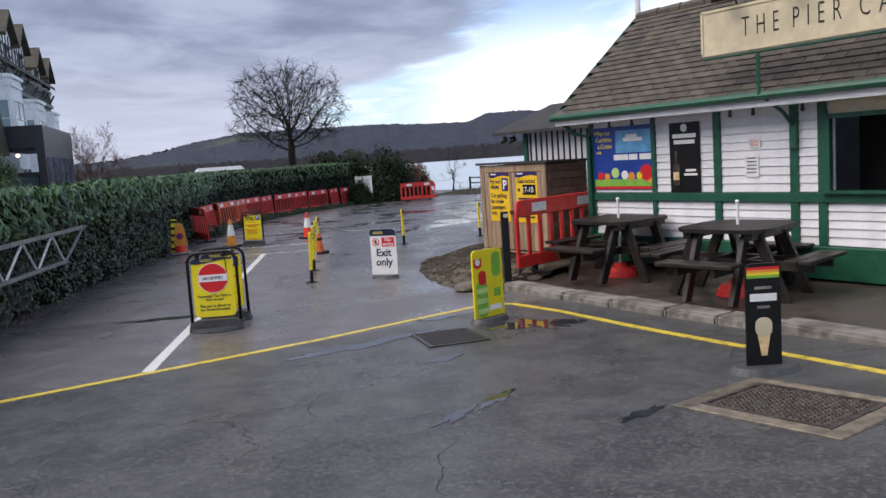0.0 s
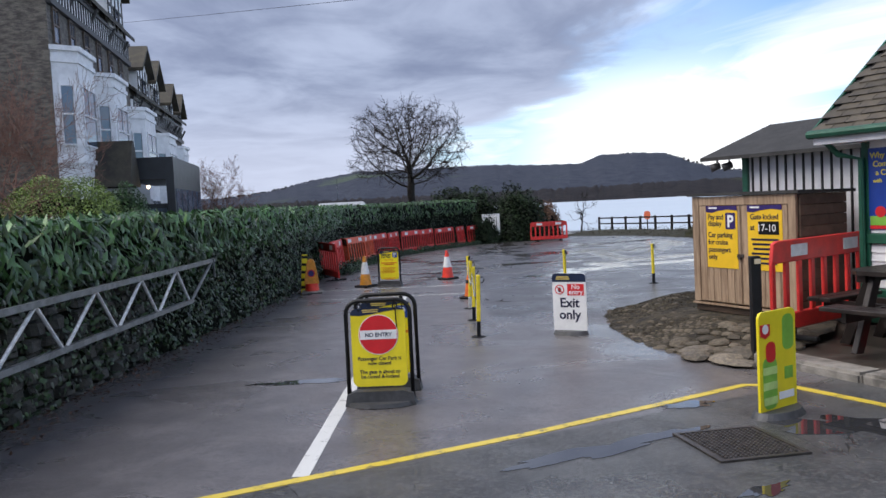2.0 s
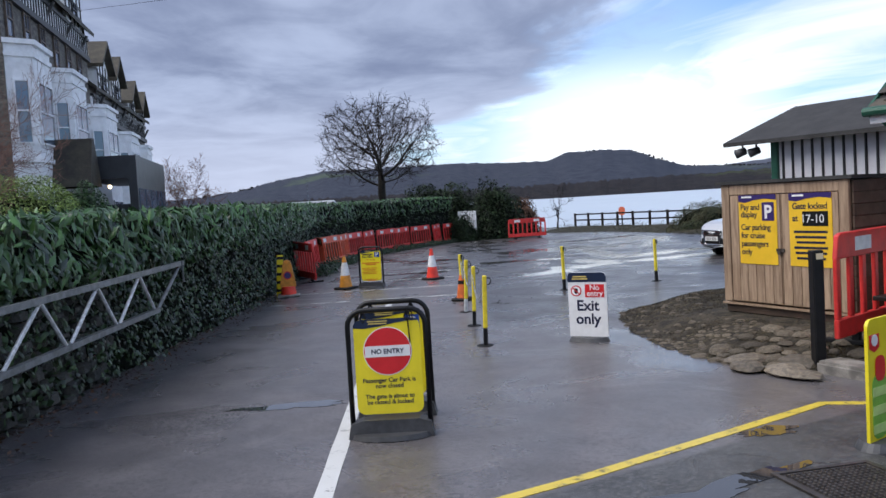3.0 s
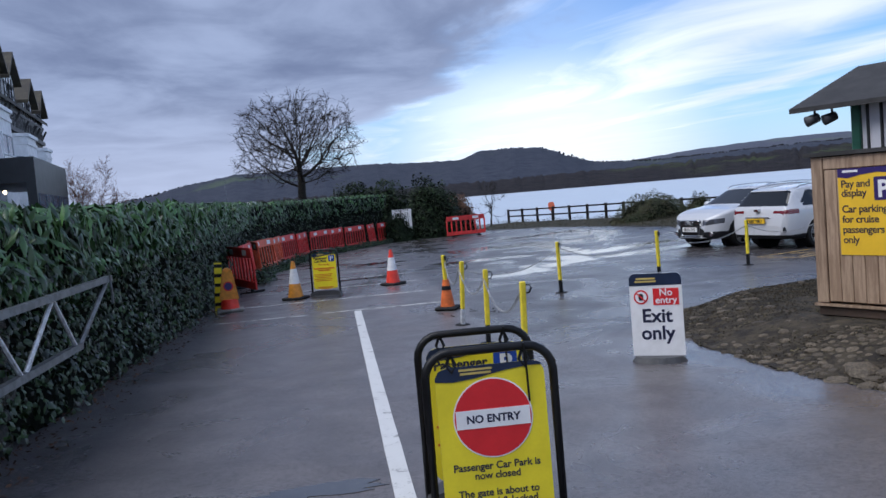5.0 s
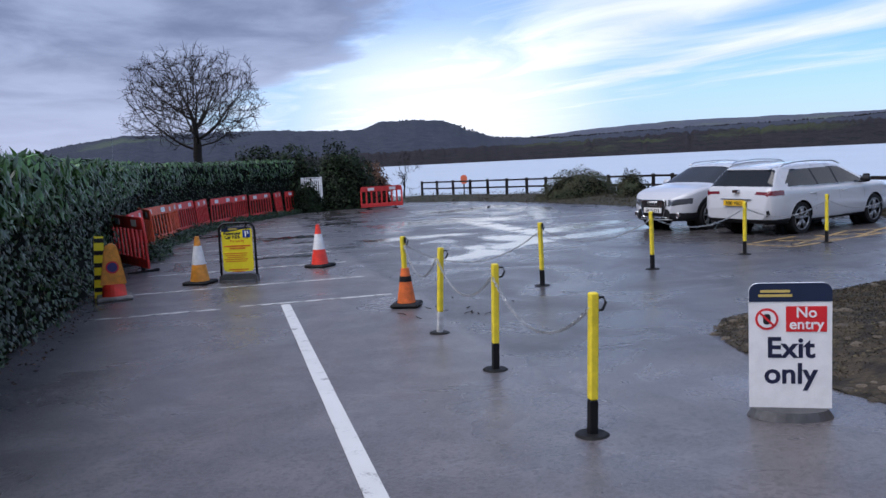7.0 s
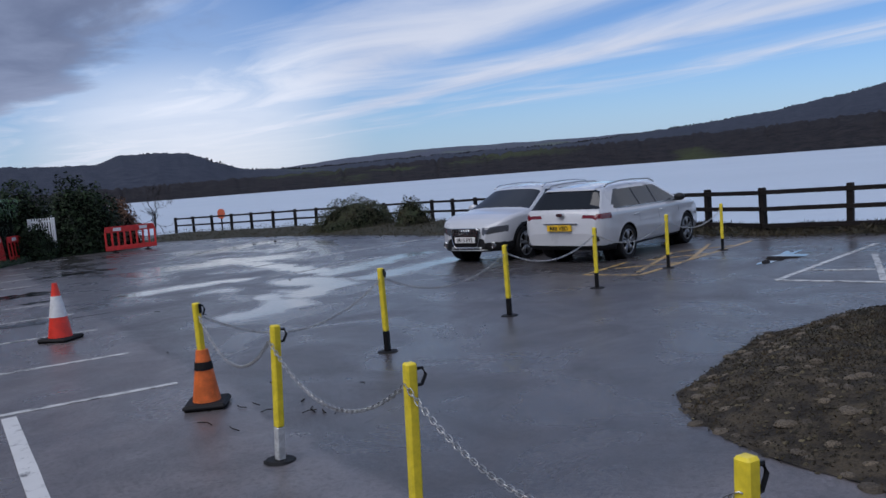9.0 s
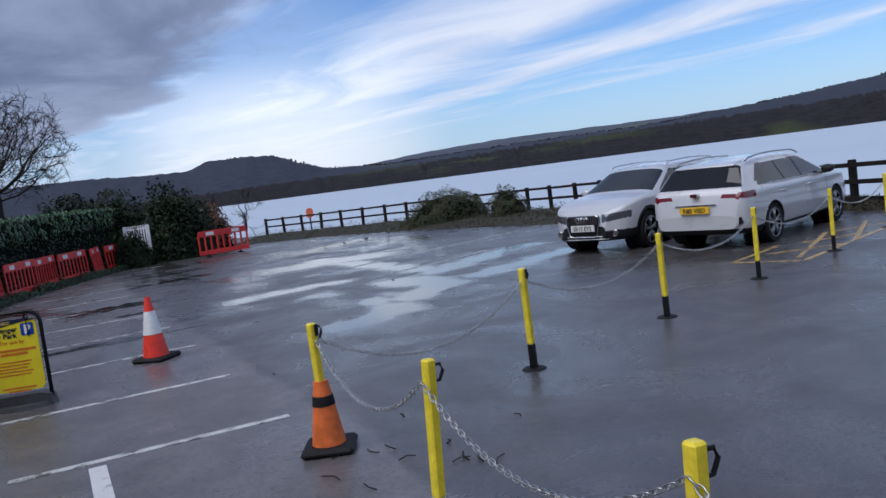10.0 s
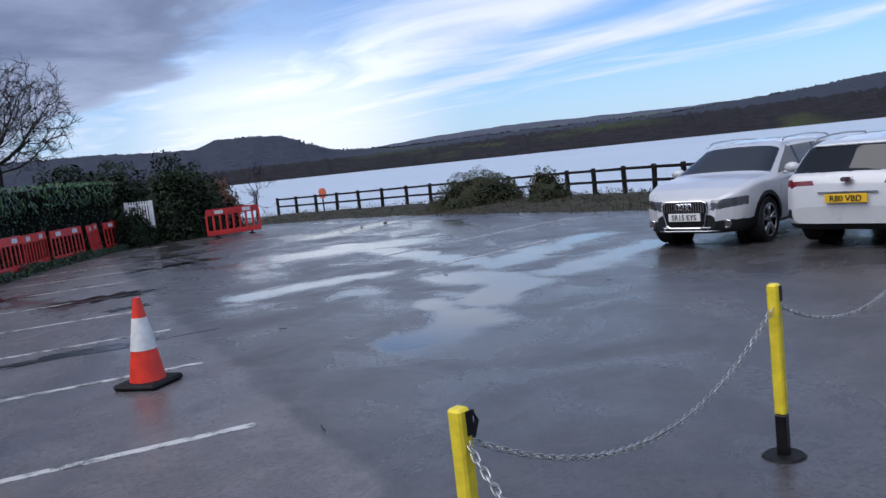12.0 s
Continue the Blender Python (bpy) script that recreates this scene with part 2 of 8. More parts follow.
def hill_material(name, dark, light, green, scale=0.012):
    """Winter woods and pasture far off; any haze is painted into the colours given."""
    m = bpy.data.materials.new(name)
    m.use_nodes = True
    n = Nodes(m.node_tree)
    place = n.add("ShaderNodeTexCoord").outputs["Object"]
    woods, trees, fields = n.noise(place, scale, 5, 0.6), n.noise(place, scale * 14, 4, 0.7), n.noise(place, scale * 0.6, 3, 0.5, 0.5)
    tone = n.mix(n.span(trees, 0.3, 0.7), dark, light)
    tone = n.mix(n.math("MULTIPLY", n.span(woods, 0.54, 0.62), n.span(fields, 0.51, 0.60)), tone, green)
    p = n.add("ShaderNodeBsdfPrincipled", Roughness=0.95)
    n.put(p, "Specular IOR Level", 0.1)
    n.put(p, "Base Color", tone)
    n.put(p, "Normal", n.add("ShaderNodeBump", Strength=0.6, Distance=6.0, Height=trees).outputs[0])
    n.tree.links.new(p.outputs[0], n.add("ShaderNodeOutputMaterial").inputs[0])
    return m


ASPHALT = asphalt_material()
WATER = water_material()
WHITE_LINE = paint_material("white_road_paint", (0.72, 0.72, 0.70), 0.52)
OLD_LINE = paint_material("old_white_road_paint", (0.62, 0.62, 0.60), 0.44)
YELLOW_LINE = paint_material("yellow_road_paint", (0.74, 0.56, 0.06), 0.50)
ORANGE_LINE = paint_material("faded_yellow_road_paint", (0.55, 0.36, 0.12), 0.44)
GRASS = material("rough_grass", (0.022, 0.027, 0.011), 0.95, vary=0.4, scale=3, fine_scale=60, bump=0.5, other=(0.042, 0.036, 0.017))
SOIL = material("bank_soil", (0.033, 0.026, 0.018), 0.95, vary=0.5, scale=7, fine_scale=55, bump=1.0, bump_distance=0.03, other=(0.070, 0.056, 0.036))
PUDDLE = glass("puddle_water", (0.035, 0.036, 0.040), 0.01, 1.9)
TAR = material("wet_tar_patch", (0.008, 0.008, 0.009), 0.12, vary=0.3, bump=0.1)
GRIT = material("brown_chippings", (0.034, 0.028, 0.021), 0.9, vary=0.4, scale=6, fine_scale=60, bump=0, island_tint=0.7, other=(0.10, 0.085, 0.06))
COBBLE = material("muddy_cobble", (0.115, 0.092, 0.064), 0.75, vary=0.45, scale=14, fine_scale=80, bump=0.6, other=(0.17, 0.14, 0.10), random_tint=0.5)
STONE = material("weathered_stone", (0.15, 0.125, 0.095), 0.6, vary=0.3, scale=9, fine_scale=80, bump=0.5, other=(0.23, 0.19, 0.14), random_tint=0.45)
DARK_STONE = material("dark_slate_stone", (0.055, 0.057, 0.052), 0.7, vary=0.35, scale=8, fine_scale=60, bump=0.5, random_tint=0.4, other=(0.09, 0.088, 0.075))
KERB = material("concrete_kerb", (0.21, 0.195, 0.175), 0.5, vary=0.45, scale=6, fine_scale=120, bump=0.35, random_tint=0.15)
PAVING = material("wet_paving", (0.058, 0.047, 0.039), 0.42, vary=0.3, scale=5, fine_scale=90, bump=0.3)
IRON = material("rusty_iron", (0.085, 0.055, 0.04), 0.5, 0.4, vary=0.4, scale=14, fine_scale=120, bump=0.3, other=(0.11, 0.10, 0.095))
GALV = material("galvanised_steel", (0.66, 0.68, 0.69), 0.42, 0.4, vary=0.2, scale=20, bump=0.08)
TREAD = material("wet_dark_tread_plate", (0.060, 0.052, 0.048), 0.42, 0.3, vary=0.35, scale=14, fine_scale=90, bump=0.2)
STEEL_DARK = material("dull_grey_steel", (0.20, 0.21, 0.215), 0.45, 0.5, vary=0.25, scale=12, bump=0.1)
BLACK = material("black_plastic", (0.008, 0.008, 0.009), 0.38, spec=0.3, vary=0.3, bump=0.08)
RUBBER = material("black_rubber", (0.012, 0.012, 0.013), 0.65, spec=0.2, vary=0.3, scale=15, bump=0.2)
GREY_RUBBER = material("grey_moulded_rubber", (0.055, 0.056, 0.06), 0.5, vary=0.25, scale=12, bump=0.15)
YELLOW = material("yellow_plastic_sheet", (0.80, 0.66, 0.02), 0.35, vary=0.06, scale=4, bump=0.02)
NOTICE_YELLOW = material("notice_board_yellow", (0.80, 0.50, 0.025), 0.35, vary=0.06, scale=4, bump=0.02)
YELLOW_POST = material("yellow_painted_post", (0.78, 0.62, 0.03), 0.4, vary=0.14, scale=10, fine_scale=60, bump=0.12)
SIGN_RED = material("sign_red", (0.62, 0.02, 0.025), 0.35, vary=0.06, bump=0.02)
SIGN_WHITE = material("sign_white", (0.78, 0.78, 0.78), 0.35, vary=0.05, bump=0.02)
SIGN_NAVY = material("sign_navy", (0.012, 0.022, 0.055), 0.35, vary=0.08, bump=0.02)
SIGN_BLUE = material("sign_blue", (0.015, 0.06, 0.33), 0.35, vary=0.06, bump=0.02)
SIGN_PURPLE = material("sign_purple", (0.035, 0.02, 0.12), 0.35, vary=0.06, bump=0.02)
INK = material("black_lettering", (0.01, 0.01, 0.013), 0.4, vary=0.1, bump=0)
INK_NAVY = material("navy_lettering", (0.012, 0.015, 0.045), 0.4, vary=0.1, bump=0)
INK_ORANGE = material("orange_lettering", (0.62, 0.17, 0.02), 0.4, vary=0.1, bump=0)
INK_GOLD = material("gold_lettering", (0.55, 0.42, 0.12), 0.4, vary=0.1, bump=0)
RED_PLASTIC = material("red_barrier_plastic", (0.66, 0.035, 0.03), 0.42, vary=0.14, scale=5, fine_scale=60, bump=0.06, random_tint=0.18)
ORANGE_PLASTIC = material("faded_orange_barrier_plastic", (0.72, 0.10, 0.035), 0.45, vary=0.14, scale=5, fine_scale=60, bump=0.06, random_tint=0.15)
CONE_ORANGE = material("dirty_orange_cone", (0.68, 0.15, 0.03), 0.45, vary=0.2, scale=9, fine_scale=60, bump=0.08)
CONE_AMBER = material("faded_amber_cone", (0.66, 0.27, 0.03), 0.45, vary=0.2, scale=9, fine_scale=60, bump=0.08)
CONE_RED = material("bright_red_cone", (0.75, 0.045, 0.025), 0.42, vary=0.12, scale=9, bump=0.06)
REFLECTIVE = material("reflective_white_sleeve", (0.72, 0.73, 0.74), 0.4, vary=0.1, scale=12, bump=0.04)
CHAIN = material("zinc_chain", (0.50, 0.50, 0.49), 0.35, 0.9, vary=0.2, scale=30, bump=0)
LEAF = material("laurel_leaf", (0.052, 0.115, 0.042), 0.32, vary=0.35, scale=3, fine_scale=40, bump=0, island_tint=0.7)
LEAF_DARK = material("ivy_leaf", (0.024, 0.052, 0.019), 0.4, vary=0.35, scale=3, fine_scale=40, bump=0, island_tint=0.75)
LEAF_BRIGHT = material("shrub_leaf", (0.15, 0.22, 0.05), 0.5, vary=0.3, scale=2, fine_scale=40, bump=0, island_tint=0.5)
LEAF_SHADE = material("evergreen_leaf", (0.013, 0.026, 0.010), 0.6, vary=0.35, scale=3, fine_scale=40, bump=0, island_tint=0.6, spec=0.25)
LITTER = material("moss_and_dead_leaf", (0.022, 0.022, 0.010), 0.9, vary=0.4, scale=4, fine_scale=40, bump=0, island_tint=0.5, other=(0.050, 0.034, 0.018))
LEAF_OLIVE = material("olive_bush_leaf", (0.038, 0.060, 0.018), 0.7, vary=0.35, scale=2, fine_scale=40, bump=0, island_tint=0.5, other=(0.045, 0.04, 0.015))
VERGE_BLADE = material("dead_grass", (0.030, 0.030, 0.014), 0.7, vary=0.35, scale=1.5, fine_scale=30, bump=0, island_tint=0.5, other=(0.050, 0.037, 0.020))
LEAF_BROWN = material("brown_winter_leaf", (0.10, 0.05, 0.03), 0.7, vary=0.3, scale=2, fine_scale=40, bump=0, island_tint=0.5)
# near-black colour stands in for the shade deep among the leaves
INNER_SHADE = material("hedge_shade", (0.006, 0.008, 0.005), 0.95, spec=0.1, vary=0.4, scale=12, bump=0.6)
BARK = material("wet_bark", (0.024, 0.021, 0.018), 0.85, spec=0.2, vary=0.35, scale=10, fine_scale=50, bump=0.5)
TWIG = material("bare_twigs", (0.020, 0.017, 0.015), 0.9, spec=0.1, vary=0.3, scale=2, fine_scale=30, bump=0)
TWIG_PINK = material("reddish_bare_twigs", (0.20, 0.11, 0.085), 0.9, vary=0.3, scale=2, fine_scale=30, bump=0)
FENCE_WOOD = material("dark_creosoted_timber", (0.014, 0.011, 0.010), 0.7, spec=0.2, vary=0.35, scale=6, fine_scale=60, bump=0.3, stretch=(1, 1, 4))
PICNIC_WOOD = material("dark_stained_timber", (0.024, 0.018, 0.016), 0.42, spec=0.35, vary=0.35, scale=6, fine_scale=50, bump=0.25, random_tint=0.2)
SHED_WOOD = material("pale_weathered_timber", (0.33, 0.22, 0.14), 0.65, vary=0.25, scale=3, fine_scale=30, bump=0.25, stretch=(9, 9, 0.9), random_tint=0.15, other=(0.42, 0.30, 0.20))
SHED_BROWN = material("brown_stained_timber", (0.10, 0.065, 0.045), 0.6, vary=0.3, scale=3, fine_scale=30, bump=0.25, random_tint=0.25)
FELT = material("dark_roof_felt", (0.035, 0.034, 0.034), 0.8, vary=0.3, scale=5, fine_scale=120, bump=0.3)
ROOF_TILE = material("brown_slate", (0.065, 0.055, 0.046), 0.6, vary=0.35, scale=4, fine_scale=50, bump=0.35, random_tint=0.35, other=(0.095, 0.078, 0.055))
BOARD_WHITE = material("white_painted_boards", (0.74, 0.73, 0.76), 0.45, vary=0.07, scale=5, fine_scale=60, bump=0.1, random_tint=0.05)
TRIM_GREEN = material("dark_green_paint", (0.012, 0.085, 0.050), 0.42, vary=0.15, scale=8, fine_scale=60, bump=0.1)
CREAM = material("cream_sign_paint", (0.60, 0.52, 0.36), 0.5, vary=0.1, scale=5, bump=0.05)
ROOM_SHADE = material("interior_shade", (0.012, 0.011, 0.011), 0.7, vary=0.3, bump=0)
RENDER_WHITE = material("white_painted_render", (0.84, 0.85, 0.87), 0.6, vary=0.08, scale=2, fine_scale=40, bump=0.1)
SLATE_WALL = material("grey_slate_walling", (0.12, 0.11, 0.10), 0.75, vary=0.5, scale=2.2, fine_scale=14, bump=0.8, bump_distance=0.05, stretch=(1, 1, 3), other=(0.20, 0.18, 0.155))
TIMBER_BLACK = material("black_painted_timber", (0.016, 0.015, 0.016), 0.5, vary=0.3, scale=6, bump=0.15)
HOTEL_ROOF = material("mossy_slate_roof", (0.048, 0.040, 0.031), 0.7, vary=0.4, scale=1.2, fine_scale=12, bump=0.6, bump_distance=0.04, other=(0.07, 0.062, 0.040))
CLADDING = material("charcoal_cladding", (0.025, 0.028, 0.034), 0.4, vary=0.15, scale=2, bump=0.05)
STONE_TRIM = material("brown_stone_mullion", (0.12, 0.09, 0.07), 0.7, vary=0.25, scale=5, bump=0.2)
# blue in the tint paints the sky mirrored by the panes
PANE = glass("sky_tinted_window_glass", (0.10, 0.13, 0.18), 0.04, 1.9)
CAR_WHITE = material("white_car_paint", (0.52, 0.53, 0.55), 0.28, vary=0.03, scale=1, bump=0, coat=1.0, rough_vary=0.05)
CAR_GLASS = glass("tinted_car_glass", (0.010, 0.012, 0.014), 0.02)
CAR_BLACK = material("dark_grey_car_trim", (0.016, 0.017, 0.019), 0.5, spec=0.25, vary=0.15, scale=20, bump=0.05)
CHROME = material("chrome", (0.60, 0.61, 0.62), 0.12, 1.0, vary=0.1, scale=20, bump=0, rough_vary=0.05)
ALLOY = material("alloy_wheel", (0.34, 0.35, 0.36), 0.3, 0.9, vary=0.15, scale=20, bump=0, rough_vary=0.1)
TAIL_RED = material("red_lamp_lens", (0.14, 0.006, 0.012), 0.12, vary=0.15, scale=30, bump=0, coat=0.5, rough_vary=0.05)
LAMP_CLEAR = material("clear_lamp_lens", (0.11, 0.115, 0.13), 0.08, 0.5, vary=0.05, scale=25, bump=0, coat=0.5, rough_vary=0.05)
PLATE_YELLOW = material("yellow_number_plate", (0.78, 0.48, 0.02), 0.35, vary=0.04, bump=0)
PLATE_WHITE = material("white_number_plate", (0.76, 0.76, 0.74), 0.35, vary=0.04, bump=0)
LIFEBUOY = material("faded_orange_lifebuoy", (0.62, 0.13, 0.05), 0.5, vary=0.15, bump=0.05)
ICE_GREEN = material("poster_green", (0.20, 0.45, 0.06), 0.35, vary=0.12, scale=6, bump=0.02)
ICE_LIME = material("poster_lime", (0.48, 0.66, 0.22), 0.35, vary=0.12, scale=6, bump=0.02)
POSTER_SKY = material("poster_sky_blue", (0.12, 0.35, 0.62), 0.35, vary=0.2, scale=5, bump=0.02)
POSTER_BLUE = material("poster_deep_blue", (0.014, 0.05, 0.30), 0.35, vary=0.1, scale=5, bump=0.02)
POSTER_ORANGE = material("poster_orange", (0.75, 0.28, 0.05), 0.35, vary=0.15, scale=5, bump=0.02)
WAFER = material("poster_cone_cream", (0.72, 0.52, 0.28), 0.4, vary=0.2, scale=12, bump=0.02)
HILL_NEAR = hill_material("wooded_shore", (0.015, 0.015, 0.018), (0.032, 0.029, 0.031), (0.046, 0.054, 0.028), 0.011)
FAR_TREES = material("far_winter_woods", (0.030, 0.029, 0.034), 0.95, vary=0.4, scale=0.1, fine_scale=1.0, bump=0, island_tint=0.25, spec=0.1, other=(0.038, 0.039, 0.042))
# bluer, paler tones put haze into the colour, more with distance
HILL_MID = hill_material("hazed_wooded_fell", (0.034, 0.041, 0.060), (0.054, 0.061, 0.082), (0.072, 0.096, 0.072), 0.0075)
HILL_FAR = hill_material("hazed_distant_fell", (0.075, 0.085, 0.115), (0.095, 0.105, 0.135), (0.10, 0.12, 0.11), 0.004)


# ---------------------------------------------------------------- building helpers
def link_mesh(name, bm, mat, smooth=False):
    me = bpy.data.meshes.new(name)
    bm.normal_update()
    bm.to_mesh(me)
    bm.free()
    for m in mat if isinstance(mat, (list, tuple)) else [mat]:
        me.materials.append(m)
    if smooth:
        me.shade_smooth()
    return me


def part(name, bm, mat, parent=None, label="", smooth=False):
    """Links a bmesh as one mesh object under a thing or a part."""
    ob = new(name, link_mesh(name, bm, mat, smooth))
    ob.parent = parent
    return tagged(ob, label)


def raw_mesh(name, verts, faces, mat, smooth=False):
    me = bpy.data.meshes.new(name)
    me.from_pydata([tuple(v) for v in verts], [], [tuple(f) for f in faces])
    me.materials.append(mat)
    me.update()
    if smooth:
        me.shade_smooth()
    return me


def thing(name, m, label, category, group="", kind=""):
    ob = new(name)
    ob.empty_display_size = 0.2
    ob.matrix_world = m
    return tagged(ob, label, category, group, kind)


def box(bm, sx, sy, sz, x=0, y=0, z=0, m=None, bevel=0.0):
    """A box of that size whose middle lies at x, y, z."""
    made = bmesh.ops.create_cube(bm, size=1)["verts"]
    bmesh.ops.transform(bm, verts=made, matrix=(m or Matrix()) @ Matrix.Translation((x, y, z)) @ Matrix.Diagonal((sx, sy, sz, 1)))
    if bevel:
        edges = list({e for v in made for e in v.link_edges})
        bmesh.ops.bevel(bm, geom=edges, offset=bevel, segments=1, affect="EDGES")
    return bm


def B():
    return bmesh.new()


def rod(bm, a, b, r, r2=None, n=8, caps=True):
    a, b = Vector(a), Vector(b)
    d = b - a
    m = Matrix.Translation((a + b) / 2) @ d.to_track_quat("Z", "Y").to_matrix().to_4x4()
    bmesh.ops.create_cone(bm, cap_ends=caps, segments=n, radius1=r, radius2=r if r2 is None else r2, depth=d.length, matrix=m)
    return bm


def prism(bm, outline, y0, y1, m=None):
    """An outline in x, z pushed out from y0 to y1."""
    m = m or Matrix()
    front = [bm.verts.new(m @ Vector((x, y0, z))) for x, z in outline]
    rear = [bm.verts.new(m @ Vector((x, y1, z))) for x, z in outline]
    bm.faces.new(front), bm.faces.new(rear[::-1])
    for i in range(len(outline)):
        j = (i + 1) % len(outline)
        bm.faces.new((front[j], front[i], rear[i], rear[j]))
    bmesh.ops.recalc_face_normals(bm, faces=bm.faces)
    return bm


def rounded(w, h, r, n=5, z0=0.0, bottom=True):
    """A rounded rectangle, w wide about x = 0, from z0 to z0 + h."""
    pts = []
    for cx, cz, a0 in ((w / 2 - r, z0 + h - r, 0), (-w / 2 + r, z0 + h - r, 90), (-w / 2 + r, z0 + r, 180), (w / 2 - r, z0 + r, 270)):
        if not bottom and a0 >= 180:
            pts.append((-w / 2 if a0 == 180 else w / 2, z0))
            continue
        for k in range(n + 1):
            a = radians(a0 + 90 * k / n)
            pts.append((cx + r * math.cos(a), cz + r * math.sin(a)))
    return pts


def disc(bm, r, y0, y1, x=0, z=0, n=28, m=None):
    return prism(bm, [(x + r * math.cos(2 * math.pi * k / n), z + r * math.sin(2 * math.pi * k / n)) for k in range(n)], y0, y1, m)


def tube(bm, pts, r, n=6):
    """A round bar through the points."""
    pts = [Vector(p) for p in pts]
    rings = []
    for i, p in enumerate(pts):
        d = (pts[min(i + 1, len(pts) - 1)] - pts[max(i - 1, 0)]).normalized()
        q = d.to_track_quat("Z", "Y")
        rings.append([bm.verts.new(p + q @ Vector((r * math.cos(2 * math.pi * k / n), r * math.sin(2 * math.pi * k / n), 0))) for k in range(n)])
    for a, b in zip(rings, rings[1:]):
        for k in range(n):
            bm.faces.new((a[k], a[(k + 1) % n], b[(k + 1) % n], b[k]))
    bm.faces.new(rings[0][::-1]), bm.faces.new(rings[-1])
    bmesh.ops.recalc_face_normals(bm, faces=bm.faces)
    return bm


def lettering(name, text, size, mat, parent, x, y, z, align="CENTER", bold=0.0, spacing=1.0, m=None):
    """Flat letters facing -y, whose baseline starts at x, z; set on a face at y."""
    cu = bpy.data.curves.new(name, "FONT")
    cu.body, cu.size, cu.align_x, cu.extrude, cu.offset, cu.space_character = text, size, align, 0.0008, bold, spacing
    cu.resolution_u = 3
    tmp = bpy.data.objects.new(name, cu)
    scene.collection.objects.link(tmp)
    me = bpy.data.meshes.new_from_object(tmp.evaluated_get(bpy.context.evaluated_depsgraph_get()))
    bpy.data.objects.remove(tmp)
    me.transform((m or Matrix()) @ pose(x, y, z, 90, 0, 0))
    me.materials.clear()
    me.materials.append(mat)
    ob = new(name, me)
    ob.parent = parent
    return ob


def bars(name, rows, h, mat, parent, y, m=None):
    """Unreadable lines of writing: (x, z, width) each."""
    bm = B()
    for x, z, w in rows:
        box(bm, w, 0.002, h, x, y, z, m)
    return part(name, bm, mat, parent)


# ---------------------------------------------------------------- ground
def fall(y):
    """Height of the tarmac: it falls towards the lake, faster near the road."""
    y = max(-40.0, min(y, 75.0))
    k = 0.5 * (1 + math.tanh((y - 7) / 1.2))
    return (1 - k) * -0.0386 * y + k * (-0.27 - 0.0178 * (y - 7))


SHORE = ((-60, 22.0), (0, 18.0), (16, 14.6), (22, 13.4), (29, 14.8), (36, 16.2), (41, 16.2), (50, 14.8), (57, 12.2), (62, 9.0), (70, 4.5), (100, 2.0), (115, -30.0), (140, -200.0), (200, -600.0), (3000, -2500.0))


def shore(y):
    return float(np.interp(y, [a for a, b in SHORE], [b for a, b in SHORE]))


def land(x, y):
    s = max(0.0, min(1.0, (x - shore(y)) / 2.5))
    return fall(y) - 4.5 * s * s * (3 - 2 * s)


def build_ground():
    xs = sorted([-3000, -1200, -500, -250, -120, -70, -45, -32] + [-25 + 2.5 * i for i in range(8)] + [-5 + 0.5 * i for i in range(60)] + [26, 40, 80, 160, 400, 900, 2000, 3000])
    ys = sorted([-3000, -1000, -300, -120, -60, -35, -22, -14, -8] + [-4 + 0.5 * i for i in range(70)] + [31 + i for i in range(45)] + [78, 84, 92, 100, 108, 116, 130, 160, 220, 400, 900, 1800, 3000])
    verts = [(x, y, land(x, y)) for y in ys for x in xs]
    w = len(xs)
    faces, slots = [], []
    for j in range(len(ys) - 1):
        for i in range(w - 1):
            faces.append((j * w + i, j * w + i + 1, (j + 1) * w + i + 1, (j + 1) * w + i))
            cx, cy = (xs[i] + xs[i + 1]) / 2, (ys[j] + ys[j + 1]) / 2
            slots.append(0 if -5.5 < cx < shore(cy) - 1.2 and cy < 64 else 1)
    me = raw_mesh("ground", verts, faces, ASPHALT, True)
    me.materials.append(GRASS)
    me.polygons.foreach_set("material_index", slots)
    tagged(new("ground", me), "wet dark tarmac car park falling gently to the lake", "ground", kind="structure")


build_ground()
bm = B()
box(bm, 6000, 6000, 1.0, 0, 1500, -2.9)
tagged(part("water", bm, WATER), "calm lake painted pale for the bright sky it reflects", "lake", kind="structure")


